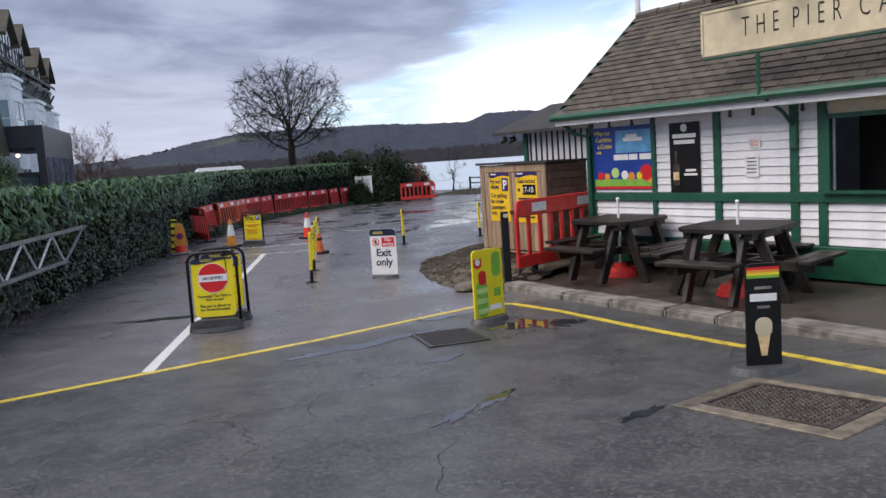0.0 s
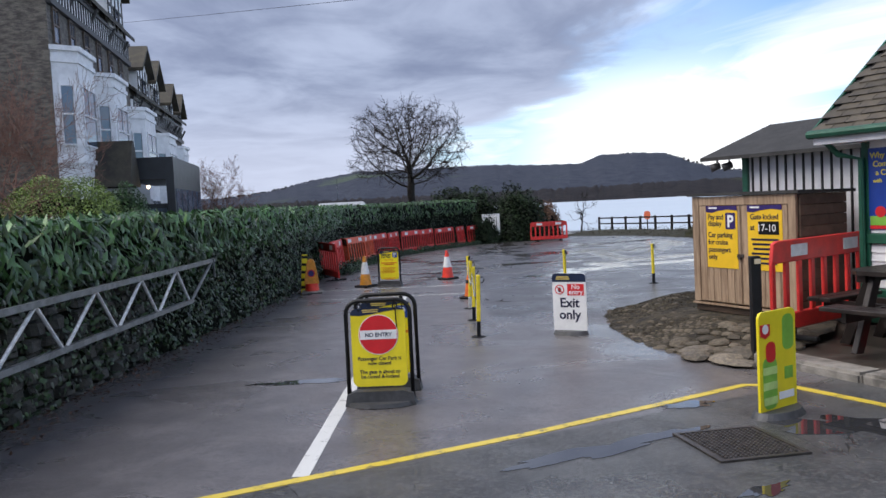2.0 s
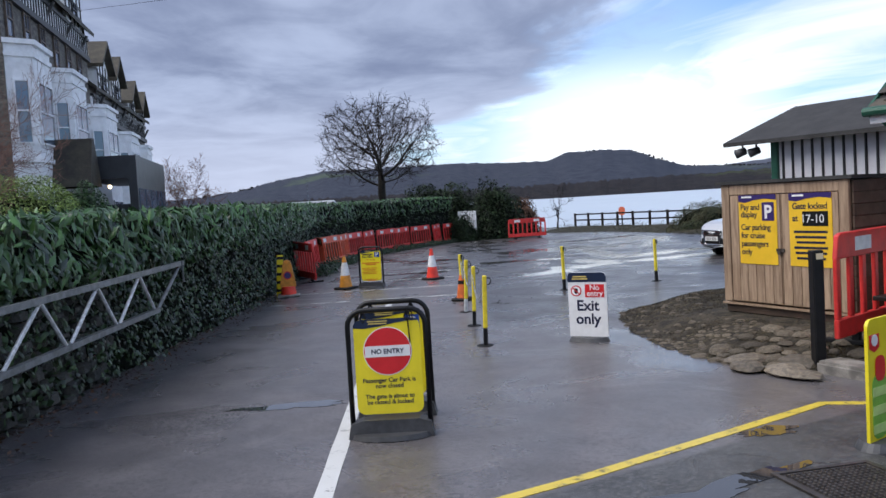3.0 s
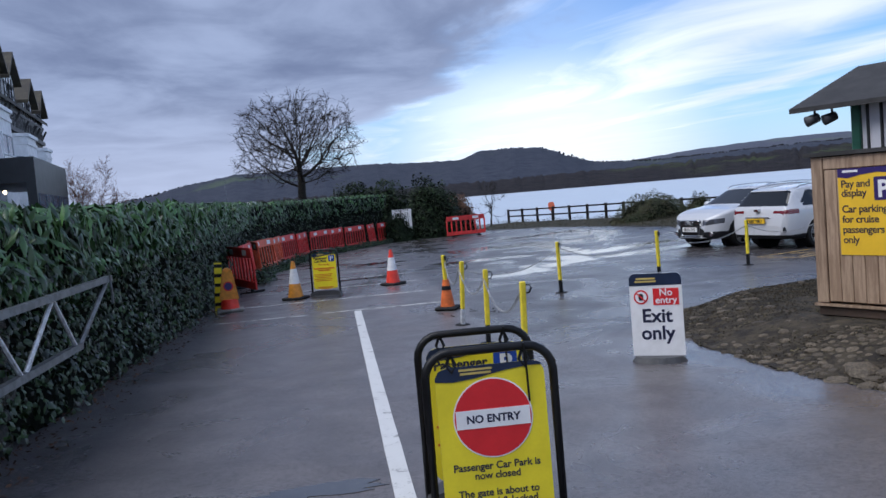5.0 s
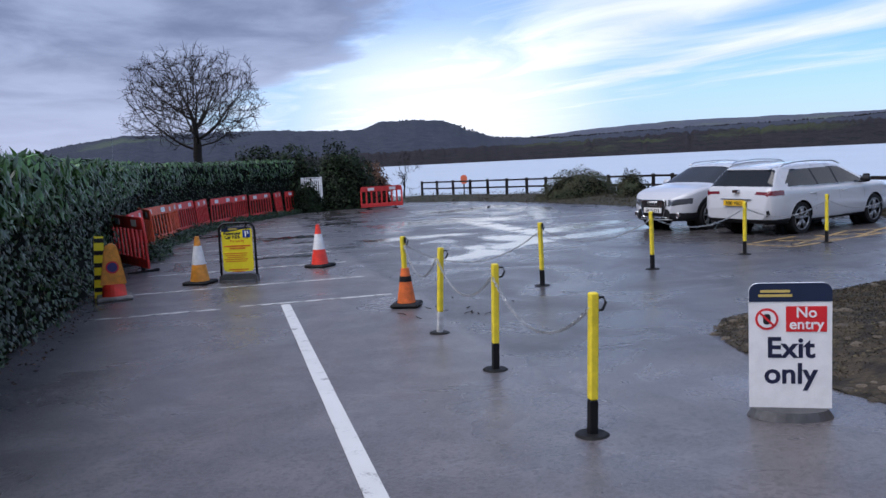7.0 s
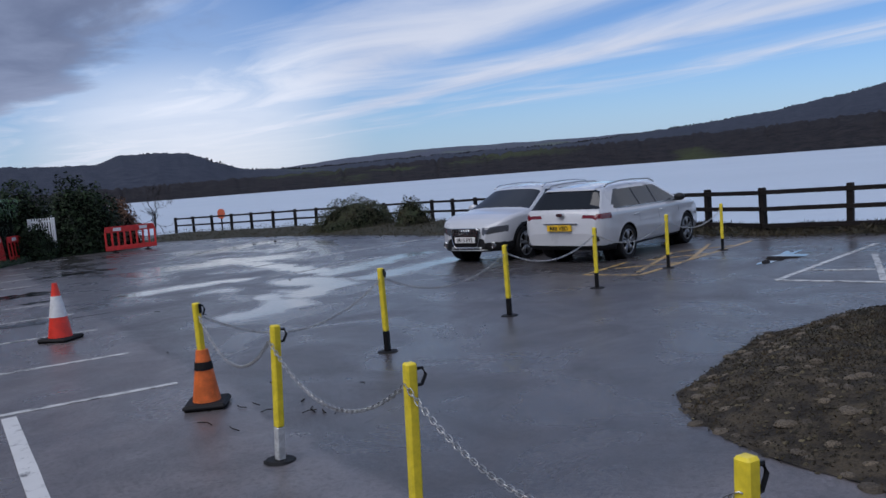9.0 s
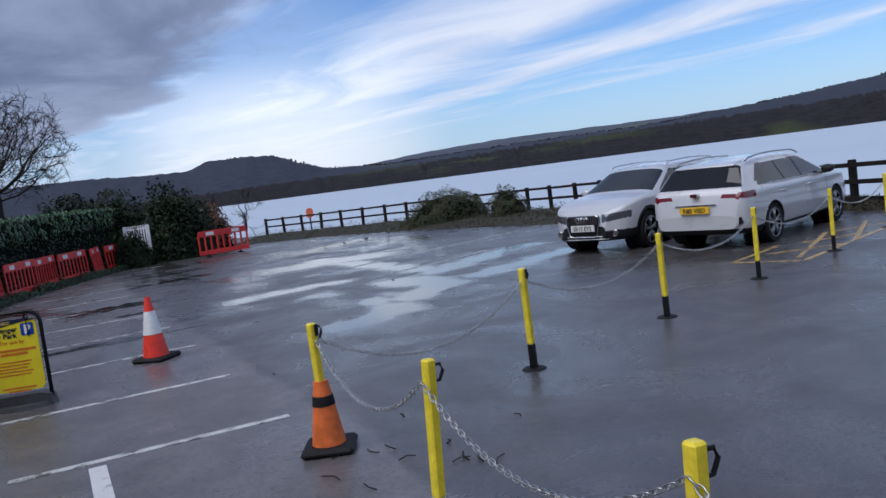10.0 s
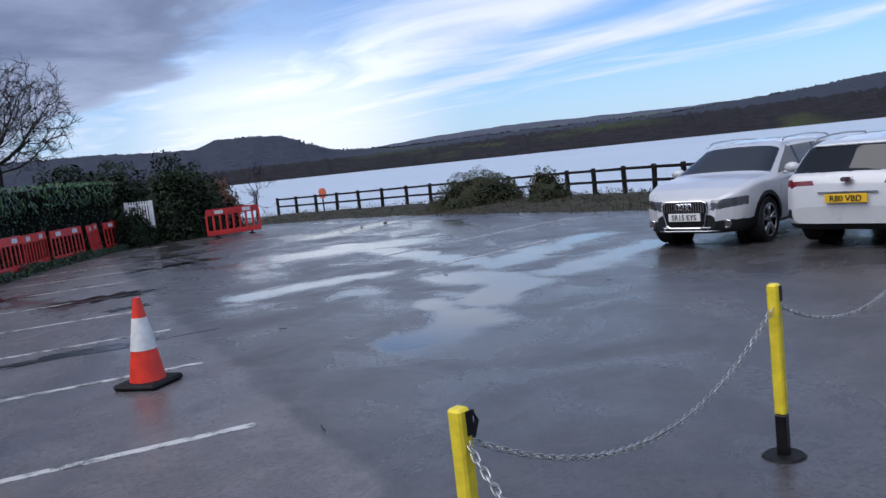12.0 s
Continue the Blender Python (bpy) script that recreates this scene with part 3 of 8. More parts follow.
def strip(name, pts, width, mat, label, lift=0.004, group="", surface=fall, step=0.4):
    """A painted line on the ground through the points."""
    line = []
    for (x0, y0), (x1, y1) in zip(pts, pts[1:]):
        n = max(1, int(math.hypot(x1 - x0, y1 - y0) / step))
        line += [(x0 + (x1 - x0) * k / n, y0 + (y1 - y0) * k / n) for k in range(n)]
    line.append(pts[-1])
    verts, faces = [], []
    for i, (x, y) in enumerate(line):
        a, b = line[max(i - 1, 0)], line[min(i + 1, len(line) - 1)]
        d = math.hypot(b[0] - a[0], b[1] - a[1])
        nx, ny = -(b[1] - a[1]) / d, (b[0] - a[0]) / d
        w = width / 2 * (1 + 0.10 * noise.noise((x * 2.1, y * 2.1, 3)))
        for s in (-1, 1):
            px, py = x + s * nx * w, y + s * ny * w
            verts.append((px, py, surface(py) + lift))
        if i:
            faces.append((2 * i - 2, 2 * i - 1, 2 * i + 1, 2 * i))
    verts += [(x, y, z - lift - 0.01) for x, y, z in verts]
    n = len(line) * 2
    for i in range(len(line) - 1):
        faces += [(2 * i, 2 * i + 2, 2 * i + 2 + n, 2 * i + n), (2 * i + 1, 2 * i + 1 + n, 2 * i + 3 + n, 2 * i + 3)]
    ob = new(name, raw_mesh(name, verts, faces, mat))
    return tagged(ob, label, "road marking", group, "structure")


strip("yellow_line", [(-6.0, 5.35), (-3.0, 6.95), (-1.92, 7.55), (-0.41, 8.37), (1.54, 9.6), (1.86, 9.52)], 0.085, YELLOW_LINE, "worn yellow line painted across the car park entrance")
strip("yellow_line", [(1.86, 9.52), (2.25, 8.75), (2.67, 7.64), (3.14, 6.47), (3.59, 5.2), (4.4, 2.6)], 0.085, YELLOW_LINE, "worn yellow line painted along the kerb", 0.005)
strip("white_line", [(-1.90, 7.62), (-1.92, 19.0)], 0.11, WHITE_LINE, "long white line painted along the car park lane")
for y, x0, x1 in ((19.1, -4.25, -2.68), (19.1, -2.45, -0.6), (21.15, -3.9, -0.62), (23.5, -3.9, -0.58), (25.8, -3.9, -0.57), (28.05, -3.9, -0.7), (30.5, -3.9, -0.56),
                  (33.0, -3.8, -0.5), (35.6, -3.5, -0.3), (38.2, -3.0, 0.0), (41.2, -2.2, 0.2), (44.2, -0.6, 1.6)):
    strip("bay_line", [(x0, y + 0.06), (x1, y)], 0.085, OLD_LINE, "thin worn white parking bay line", group="bay lines")
for pts in (((3.6, 30.2), (9.4, 32.4)), ((3.2, 27.4), (6.3, 28.6)), ((2.6, 36.5), (8.6, 38.6))):
    strip("bay_line", list(pts), 0.085, OLD_LINE, "thin worn white parking bay line", group="bay lines")
# hatched boxes beside the cars
hatch = [((6.2, 20.35), (10.5, 21.85)), ((6.2, 20.35), (5.9, 21.2)), ((5.9, 21.2), (7.3, 21.75)), ((6.6, 21.3), (7.5, 20.85)), ((7.6, 21.6), (8.7, 21.25)), ((8.7, 22.0), (9.8, 21.65)), ((6.4, 20.6), (8.6, 22.0)), ((7.9, 20.95), (9.9, 22.3))]
for pts in hatch:
    strip("hatch_line", list(pts), 0.07, ORANGE_LINE, "faded yellow hatched line beside the parked cars", 0.005, "hatching")
for pts in (((6.49, 18.31), (10.4, 19.4)), ((6.49, 18.31), (7.2, 15.6)), ((6.9, 17.2), (9.2, 18.7)), ((7.4, 18.5), (8.6, 15.8)), ((7.0, 16.6), (10.6, 17.6))):
    strip("hatch_line", list(pts), 0.08, OLD_LINE, "worn white hatched line on the tarmac", 0.005, "hatching")


def patch(name, x, y, rx, ry, turn, mat, label, category, lift=0.005, seed=0, rough=0.5, n=40, teeth=2.0):
    """A flat patch of uneven outline lying on the ground."""
    ring, low = [], []
    for k in range(n):
        a = 2 * math.pi * k / n
        r = 1 + rough * noise.noise((math.cos(a) * teeth + seed * 7.3, math.sin(a) * teeth, seed * 1.7)) + 0.3 * rough * noise.noise((math.cos(a) * teeth * 4, math.sin(a) * teeth * 4 + seed, 5))
        u, v = rx * r * math.cos(a), ry * r * math.sin(a)
        px, py = x + u * math.cos(turn) - v * math.sin(turn), y + u * math.sin(turn) + v * math.cos(turn)
        ring.append((px, py, fall(py) + lift))
        low.append((px, py, fall(py) - 0.01))
    verts = ring + low + [(x, y, fall(y) + lift)]
    faces = [(2 * n, k, (k + 1) % n) for k in range(n)] + [(k, k + n, (k + 1) % n + n, (k + 1) % n) for k in range(n)]
    return tagged(new(name, raw_mesh(name, verts, faces, mat)), label, category, kind="structure")


for i, (x, y, rx, ry, a) in enumerate(((1.80, 8.18, 0.50, 0.25, -0.5), (0.12, 7.95, 0.62, 0.13, 0.5), (0.9, 9.0, 0.2, 0.1, 0.2), (0.75, 7.0, 0.17, 0.07, 0.6), (0.6, 5.2, 0.2, 0.05, 0.9), (0.95, 5.55, 0.22, 0.05, 0.9), (-2.45, 10.65, 0.42, 0.12, 0.1))):
    patch("puddle", x, y, rx, ry, a, PUDDLE, "shallow rain puddle on the tarmac", "puddle", 0.004, i + 1, 0.9)
for i, (x, y, rx, ry, a) in enumerate(((-0.95, 30.6, 0.75, 0.5, 0.2), (-2.9, 33.0, 0.9, 0.5, 0.1), (-1.6, 25.25, 1.0, 0.16, 0.05), (-0.8, 28.6, 0.3, 0.16, 0), (0.5, 35.4, 0.7, 0.35, 0.3), (1.1, 38.4, 0.6, 0.35, 0.3), (6.2, 33.2, 0.35, 0.5, 0.6), (1.75, 4.85, 0.17, 0.05, 0.6))):
    patch("tar_patch", x, y, rx, ry, a, TAR, "wet black tar repair patch in the tarmac", "tar patch", 0.004, i + 20, 1.1, 48, 3.0)

patch("puddle", 8.55, 19.75, 0.8, 0.2, 0.32, PUDDLE, "shallow rain puddle on the tarmac", "puddle", 0.006, 41, 0.9)

# ---------------------------------------------------------------- terrace before the cafe
CAFE_TURN = -62.3
UX, UY = math.cos(radians(CAFE_TURN)), math.sin(radians(CAFE_TURN))


def cafe(s, d, z):
    """A point s metres along the cafe front from its left corner, d metres out from it."""
    return 3.5 + UX * s + UY * d, 11.42 + UY * s - UX * d, z


def terrace_z(y):
    return -0.10 - 0.012 * (y - 6)


def terrace_at(x, y):
    """Height of the terrace: low behind the kerb, rising towards the cafe wall."""
    a, b = Vector(KERB_LINE[0]), Vector(KERB_LINE[-1])
    d = (b - a).normalized()
    out = (x - a.x) * -d.y + (y - a.y) * d.x
    k = max(0.0, min(1.0, (out - 0.25) / 1.9))
    return (fall(y) + 0.075) * (1 - k) + terrace_z(y) * k


KERB_LINE = ((1.97, 10.62), (2.45, 9.45), (3.12, 7.95), (3.65, 6.76), (4.12, 5.85), (5.6, 2.9))


def build_terrace():
    front = [KERB_LINE[0]] + list(KERB_LINE[1:])
    rear = [(4.6, 15.3), (6.5, 14.2), (7.5, 12.0), (8.5, 9.0), (9.5, 6.0), (10.5, 3.0)]
    verts, faces = [], []
    for (a, b), (c, d) in zip(front, rear):
        for k in range(9):
            x, y = a + 0.12 + (c - a - 0.12) * k / 8, b + (d - b) * k / 8
            verts.append((x, y, terrace_at(x, y) - 0.012))
    n = len(front)
    for i in range(n - 1):
        for k in range(8):
            faces.append((i * 9 + k, i * 9 + 9 + k, i * 9 + 10 + k, i * 9 + 1 + k))
    tagged(new("pavement", raw_mesh("pavement", verts, faces, PAVING)), "damp dark brown paved terrace before the cafe", "pavement", kind="structure")


build_terrace()


def kerb_stones():
    run = thing("kerb", Matrix(), "row of worn pale concrete kerb stones edging the terrace", "kerb", kind="structure")
    pts = [Vector((x, y, 0)) for x, y in KERB_LINE]
    for i, (a, b) in enumerate(zip(pts, pts[1:])):
        count = max(1, round((b - a).length / 0.86))
        for k in range(count):
            p, q = a.lerp(b, k / count), a.lerp(b, (k + 1) / count)
            mid, ln = (p + q) / 2, (q - p).length - 0.018
            top = fall(mid.y) + 0.088 + random.uniform(-0.008, 0.008)
            bottom = fall(mid.y) - 0.05
            bm = B()
            box(bm, ln, 0.29, top - bottom, 0, 0, 0)
            bmesh.ops.bevel(bm, geom=bm.edges[:], offset=0.025, segments=2, affect="EDGES")
            for v in bm.verts:
                v.co += 0.008 * noise.noise_vector(v.co * 7 + mid * 3)
            s = part("kerb_stone", bm, KERB, run)
            yaw = math.degrees(math.atan2((q - p).y, (q - p).x)) + random.uniform(-1, 1)
            nrm = Vector((-(q - p).y, (q - p).x, 0)).normalized()
            s.matrix_world = pose(mid.x + nrm.x * 0.145, mid.y + nrm.y * 0.145, (top + bottom) / 2, 0, random.uniform(-0.6, 0.6), yaw)


kerb_stones()


# ---------------------------------------------------------------- far shore and fells
def ridge(name, mat, profile, distance, depth, foot, label, rough=0.12, tree=0.0, woods=0, size=6.0):
    """A range of hills: height in degrees above the eye at each bearing, at that distance."""
    az = np.array([p[0] for p in profile], float)
    el = np.array([p[1] for p in profile], float)
    verts, faces = [], []
    n, rows = 900, 9
    for i in range(n + 1):
        a = az[0] + (az[-1] - az[0]) * i / n
        top = 1.2 + distance * math.tan(radians(float(np.interp(a, az, el))))
        top += distance * 0.0006 * (noise.noise((a * 1.3, 1.0, distance)) + 0.6 * noise.noise((a * 4.7, 2.0, distance)))
        top += tree * (0.5 + noise.noise((a * 19.0, 5.0, 0)) + 0.7 * noise.noise((a * 53.0, 9.0, 0)))
        for j in range(rows):
            f = j / (rows - 1)
            r = distance - depth * (1 - f) + depth * 0.25 * noise.noise((a * 0.4, f * 2, 3)) * f * (1 - f)
            z = foot + (top - foot) * math.sin(f * math.pi / 2) ** 0.9 + rough * (top - foot) * noise.noise((a * 0.9, f * 3, distance)) * f * (1 - f) * 2
            verts.append((-1 + r * math.sin(radians(a)), 8 + r * math.cos(radians(a)), z))
    for i in range(n):
        for j in range(rows - 1):
            k = i * rows + j
            faces.append((k, k + rows, k + rows + 1, k + 1))
    hill = tagged(new(name, raw_mesh(name, verts, faces, mat, True)), label, "hills", kind="structure")
    if not woods:
        return
    # tree crowns in belts and copses over the slope and along the skyline
    rng = random.Random(int(distance))
    tops, skins, count = [], [], 0
    while count < woods:
        i, j = rng.randrange(n), rows - 1
        x, y, z = verts[i * rows + j]
        a = az[0] + (az[-1] - az[0]) * i / n
        if noise.noise((a * 0.16, j * 0.5, distance)) + 0.5 * noise.noise((a * 0.7, j * 0.9, 4)) < -0.45:
            count += 0.2
            continue
        h = size * rng.uniform(0.55, 1.25)
        w = h * rng.uniform(0.30, 0.62)
        pointed = rng.random() < 0.25
        x, y = x + rng.uniform(-4, 4), y + rng.uniform(-4, 4)
        start = len(tops)
        for zz, rr in ((-0.25, 0.5), (0.3, 1.0), (0.68, 0.45 if pointed else 0.85)):
            for k in range(6):
                b = k * math.pi / 3 + rng.uniform(-0.3, 0.3)
                r = w * rr * rng.uniform(0.75, 1.2)
                tops.append((x + r * math.cos(b), y + r * math.sin(b), z + h * zz * rng.uniform(0.88, 1.1)))
        tops.append((x, y, z + h))
        for ring in (0, 6):
            for k in range(6):
                skins.append((start + ring + k, start + ring + (k + 1) % 6, start + ring + 6 + (k + 1) % 6, start + ring + 6 + k))
        skins += [(start + 12 + k, start + 12 + (k + 1) % 6, start + 18) for k in range(6)]
        count += 1
    crowns = tagged(new("far_woods", raw_mesh("far_woods", tops, skins, FAR_TREES)), "bare winter woods across the lake", kind="stuff")
    crowns.parent = hill


ridge("backdrop_far_fell", HILL_FAR, ((-70, 1.2), (-30, 1.0), (-13, 0.9), (-7, 1.9), (0, 1.9), (8, 1.8), (20, 1.0), (25, 1.4), (30, 1.6), (43, 1.55), (49, 1.7), (60, 2.0), (80, 2.2), (110, 1.6)), 2600, 700, -4, "distant wooded fell on the skyline, painted blue-grey with haze")
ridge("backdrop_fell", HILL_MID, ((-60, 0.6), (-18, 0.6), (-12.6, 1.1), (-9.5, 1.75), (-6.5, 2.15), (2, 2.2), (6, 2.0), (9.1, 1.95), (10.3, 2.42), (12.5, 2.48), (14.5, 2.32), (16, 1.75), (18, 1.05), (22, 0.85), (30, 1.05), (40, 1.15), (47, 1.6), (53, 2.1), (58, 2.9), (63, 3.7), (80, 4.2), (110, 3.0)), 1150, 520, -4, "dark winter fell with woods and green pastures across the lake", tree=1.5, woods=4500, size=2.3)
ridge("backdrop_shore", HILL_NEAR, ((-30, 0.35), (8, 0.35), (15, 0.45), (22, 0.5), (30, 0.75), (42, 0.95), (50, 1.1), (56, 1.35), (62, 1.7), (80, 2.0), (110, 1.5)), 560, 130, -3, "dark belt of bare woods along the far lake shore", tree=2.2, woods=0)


# ---------------------------------------------------------------- foliage
def leaf_cloud(centres, normals, size, spread, seed, aspect=0.42, droop=0.0):
    """Vertices and faces of one bent four-faced leaf at each centre, lying roughly along its normal's surface."""
    rng = np.random.default_rng(seed)
    n = len(centres)
    c, nr = np.asarray(centres, float), np.asarray(normals, float)
    nr = nr + rng.normal(0, spread, (n, 3))
    nr /= np.linalg.norm(nr, axis=1)[:, None]
    d = rng.normal(0, 1, (n, 3))
    d[:, 2] -= droop
    d -= (d * nr).sum(1)[:, None] * nr
    d /= np.linalg.norm(d, axis=1)[:, None]
    s = np.cross(nr, d)
    ln = size * rng.uniform(0.65, 1.25, n)[:, None]
    wd = ln * aspect
    base, tip = c - d * ln / 2, c + d * ln / 2 - nr * ln * 0.15
    left, right, mid = c - s * wd / 2 - nr * wd * 0.2, c + s * wd / 2 - nr * wd * 0.2, c + nr * wd * 0.06
    verts = np.stack([base, right, tip, left, mid], 1).reshape(-1, 3)
    k = np.arange(n)[:, None] * 5
    faces = np.concatenate([k + [0, 1, 4], k + [1, 2, 4], k + [2, 3, 4], k + [3, 0, 4]], 1).reshape(-1, 3)
    return verts, faces


def leaf_mesh(name, centres, normals, size, spread, seed, mat, aspect=0.42, droop=0.0):
    v, f = leaf_cloud(centres, normals, size, spread, seed, aspect, droop)
    me = bpy.data.meshes.new(name)
    me.vertices.add(len(v))
    me.vertices.foreach_set("co", v.ravel())
    me.loops.add(len(f) * 3)
    me.loops.foreach_set("vertex_index", f.ravel().astype(np.int32))
    me.polygons.add(len(f))
    me.polygons.foreach_set("loop_start", np.arange(0, len(f) * 3, 3, dtype=np.int32))
    me.polygons.foreach_set("loop_total", np.full(len(f), 3, dtype=np.int32))
    me.materials.append(mat)
    me.update(calc_edges=True)
    return me


HEDGE_LINE = ((-5.4, -6.0), (-4.62, 4.0), (-4.62, 24.0), (-4.75, 30.0), (-4.0, 36.0), (-2.6, 40.5), (0.2, 46.6))


def hedge_at(f):
    """Place and sideways direction along the foot of the hedge, for f metres from its start."""
    for (x0, y0), (x1, y1) in zip(HEDGE_LINE, HEDGE_LINE[1:]):
        ln = math.hypot(x1 - x0, y1 - y0)
        if f <= ln or (x1, y1) == HEDGE_LINE[-1]:
            k = min(1.0, f / ln)
            return x0 + (x1 - x0) * k, y0 + (y1 - y0) * k, (y1 - y0) / ln, -(x1 - x0) / ln
        f -= ln


HEDGE_LENGTH = sum(math.hypot(c - a, d - b) for (a, b), (c, d) in zip(HEDGE_LINE, HEDGE_LINE[1:]))


def bulge(f, z):
    """How far the face of the hedge stands out at that height: a laurel brow over an ivy-grown wall."""
    brow = max(0.0, min(1.0, (z - 0.62) / 0.25))
    out = 0.22 * brow + 0.18 * max(0.0, 0.25 - z) * (0.4 if f < 19 else 1.0)
    return out + 0.10 * noise.noise((f * 0.9, z * 1.4, 2)) + 0.05 * noise.noise((f * 3.1, z * 3.4, 6))


def top_of(f):
    return 1.36 + 0.05 * noise.noise((f * 0.5, 0, 8)) + 0.04 * noise.noise((f * 1.9, 3, 8))


def build_hedge():
    rows, verts, faces = int(HEDGE_LENGTH / 0.25), [], []
    heights = 12
    for i in range(rows + 1):
        f = i * HEDGE_LENGTH / rows
        x, y, sx, sy = hedge_at(f)
        low, top = fall(y) - 0.05, top_of(f) - 0.10
        for j in range(heights + 1):
            z = low + (top - low) * j / heights
            o = bulge(f, z) - 0.10
            verts.append((x + sx * o, y + sy * o, z))
        for o, z in ((-0.6, top), (-1.0, top - 0.3), (-1.05, low)):
            verts.append((x + sx * o, y + sy * o, z))
    w = heights + 4
    for i in range(rows):
        for j in range(w - 1):
            k = i * w + j
            faces.append((k, k + w, k + w + 1, k + 1))
    hedge = tagged(new("hedge"), "clipped dark green laurel hedge over an ivy-grown stone wall", "hedge", kind="structure")
    # core painted near-black so the gaps between leaves read as shade
    body = new("hedge_shade_core", raw_mesh("hedge_shade_core", verts, faces, INNER_SHADE, True))
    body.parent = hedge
    rng = random.Random(4)
    brow, brow_n, ivy, ivy_n, litter, litter_n = [], [], [], [], [], []
    f = 8.0
    while f < HEDGE_LENGTH:
        x, y, sx, sy = hedge_at(f)
        near = y < 20
        step = 0.0066 if near else 0.0098
        f += step * (2.2 if y > 30 else 1.0)
        g = f + rng.uniform(-0.1, 0.1)
        low, top = fall(y), top_of(g)
        for _ in range(2):      # laurel brow and top
            if rng.random() < 0.42:
                o = rng.uniform(-0.9, bulge(g, 1.2))
                brow.append((x + sx * o, y + sy * o, top + rng.uniform(-0.05, 0.05)))
                brow_n.append((0.2 * sx, 0.2 * sy, 1.0))
            else:
                z = rng.uniform(0.66 + 0.16 * noise.noise((g * 1.3, 7, 1)), top)
                o = bulge(g, z) + rng.uniform(-0.08, 0.06)
                brow.append((x + sx * o, y + sy * o, z))
                brow_n.append((sx, sy, 0.45))
        for _ in range(3):
            z = low + (0.95 - low) * rng.random() ** 0.9
            bare = noise.noise((g * 0.8, z * 1.2, 11)) + (-0.06 if g < 16.5 else -0.38) - 0.8 * abs(z - 0.3)
            if bare > 0.22:
                continue
            o = bulge(g, z) + rng.uniform(-0.07, 0.05)
            ivy.append((x + sx * o, y + sy * o, max(z, low + 0.02)))
            ivy_n.append((sx, sy, 0.35))
        if rng.random() < 0.35:
            o = 0.02 + 0.45 * rng.random() ** 2
            litter.append((x + sx * o, y + sy * o, low + 0.012))
            litter_n.append((0, 0, 1))
    tops = new("laurel_leaves", leaf_mesh("laurel_leaves", brow, brow_n, 0.185, 0.42, 1, LEAF, 0.34, 1.7))
    tagged(tops, "glossy dark laurel leaves", kind="stuff").parent = hedge
    vines = new("ivy_leaves", leaf_mesh("ivy_leaves", ivy, ivy_n, 0.075, 0.45, 2, LEAF_DARK, 0.8, 0.5))
    tagged(vines, "small dark ivy leaves", kind="stuff").parent = hedge
    fallen = new("leaf_litter", leaf_mesh("leaf_litter", litter, litter_n, 0.05, 0.35, 3, LEAF_BROWN, 0.5))
    tagged(fallen, "fallen brown leaves at the hedge foot", kind="stuff").parent = hedge
    # stones of the wall that show under the brow
    rng = random.Random(9)
    shapes = []
    for k in range(5):
        bm = B()
        box(bm, 1, 1, 1)
        bmesh.ops.bevel(bm, geom=bm.edges[:], offset=0.14, segments=1, affect="EDGES")
        for v in bm.verts:
            v.co += 0.08 * noise.noise_vector(v.co * 2 + Vector((k * 5, 0, 0)))
        shapes.append(link_mesh("stone", bm, DARK_STONE))
    z = -0.42
    while z < 0.72:
        h = rng.uniform(0.09, 0.15)
        f = 9.0 + rng.random() * 0.3
        while f < 18.5:
            ln = rng.uniform(0.16, 0.42)
            x, y, sx, sy = hedge_at(f + ln / 2)
            if z + h > fall(y) - 0.02:
                s = new("stone", shapes[rng.randrange(5)])
                s.parent = hedge
                s.matrix_world = pose(x - sx * 0.15, y - sy * 0.15, z + h / 2, 0, 0, math.degrees(math.atan2(-sx, sy)) + 90) @ Matrix.Diagonal((ln * 0.96, 0.2 + rng.uniform(-0.02, 0.04), h * 0.94, 1))
            f += ln
        z += h


build_hedge()


def shrub(name, x, y, z0, radii, leaves, size, mat, label, category="shrub", seed=0, lumps=0.35, stems=None):
    """A rounded, uneven bush: a core painted near-black as inner shade and a coat of small leaves in several layers."""
    rng = random.Random(seed)
    bush = thing(name, pose(x, y, z0), label, category)
    rx, ry, rz = radii

    def reach(d):
        return 1 + lumps * noise.noise(Vector(d) * 1.6 + Vector((seed * 3.1, 0, 0))) + 0.5 * lumps * noise.noise(Vector(d) * 4.3 + Vector((0, seed, 0)))

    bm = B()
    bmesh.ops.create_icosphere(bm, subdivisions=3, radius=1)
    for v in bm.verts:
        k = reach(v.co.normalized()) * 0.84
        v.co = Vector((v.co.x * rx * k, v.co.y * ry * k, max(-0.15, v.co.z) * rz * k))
    part("core", bm, INNER_SHADE, bush, smooth=True)
    pts, nrm = [], []
    while len(pts) < leaves:
        d = Vector((rng.gauss(0, 1), rng.gauss(0, 1), rng.gauss(0, 1))).normalized()
        if d.z < -0.15:
            continue
        k = reach(d) * (1.04 - 0.22 * rng.random() ** 1.5)
        pts.append((d.x * rx * k, d.y * ry * k, max(0.01, d.z * rz * k)))
        nrm.append((d.x, d.y, d.z + 0.3))
    crown = new("leaves", leaf_mesh("leaves", pts, nrm, size, 0.6, seed, mat, 0.55))
    tagged(crown, kind="stuff").parent = bush
    return bush


shrub("evergreen_shrub", 0.0, 50.0, -0.9, (2.6, 1.6, 3.05), 9000, 0.16, LEAF_SHADE, "tall dark evergreen shrub behind the hedge end", seed=3)
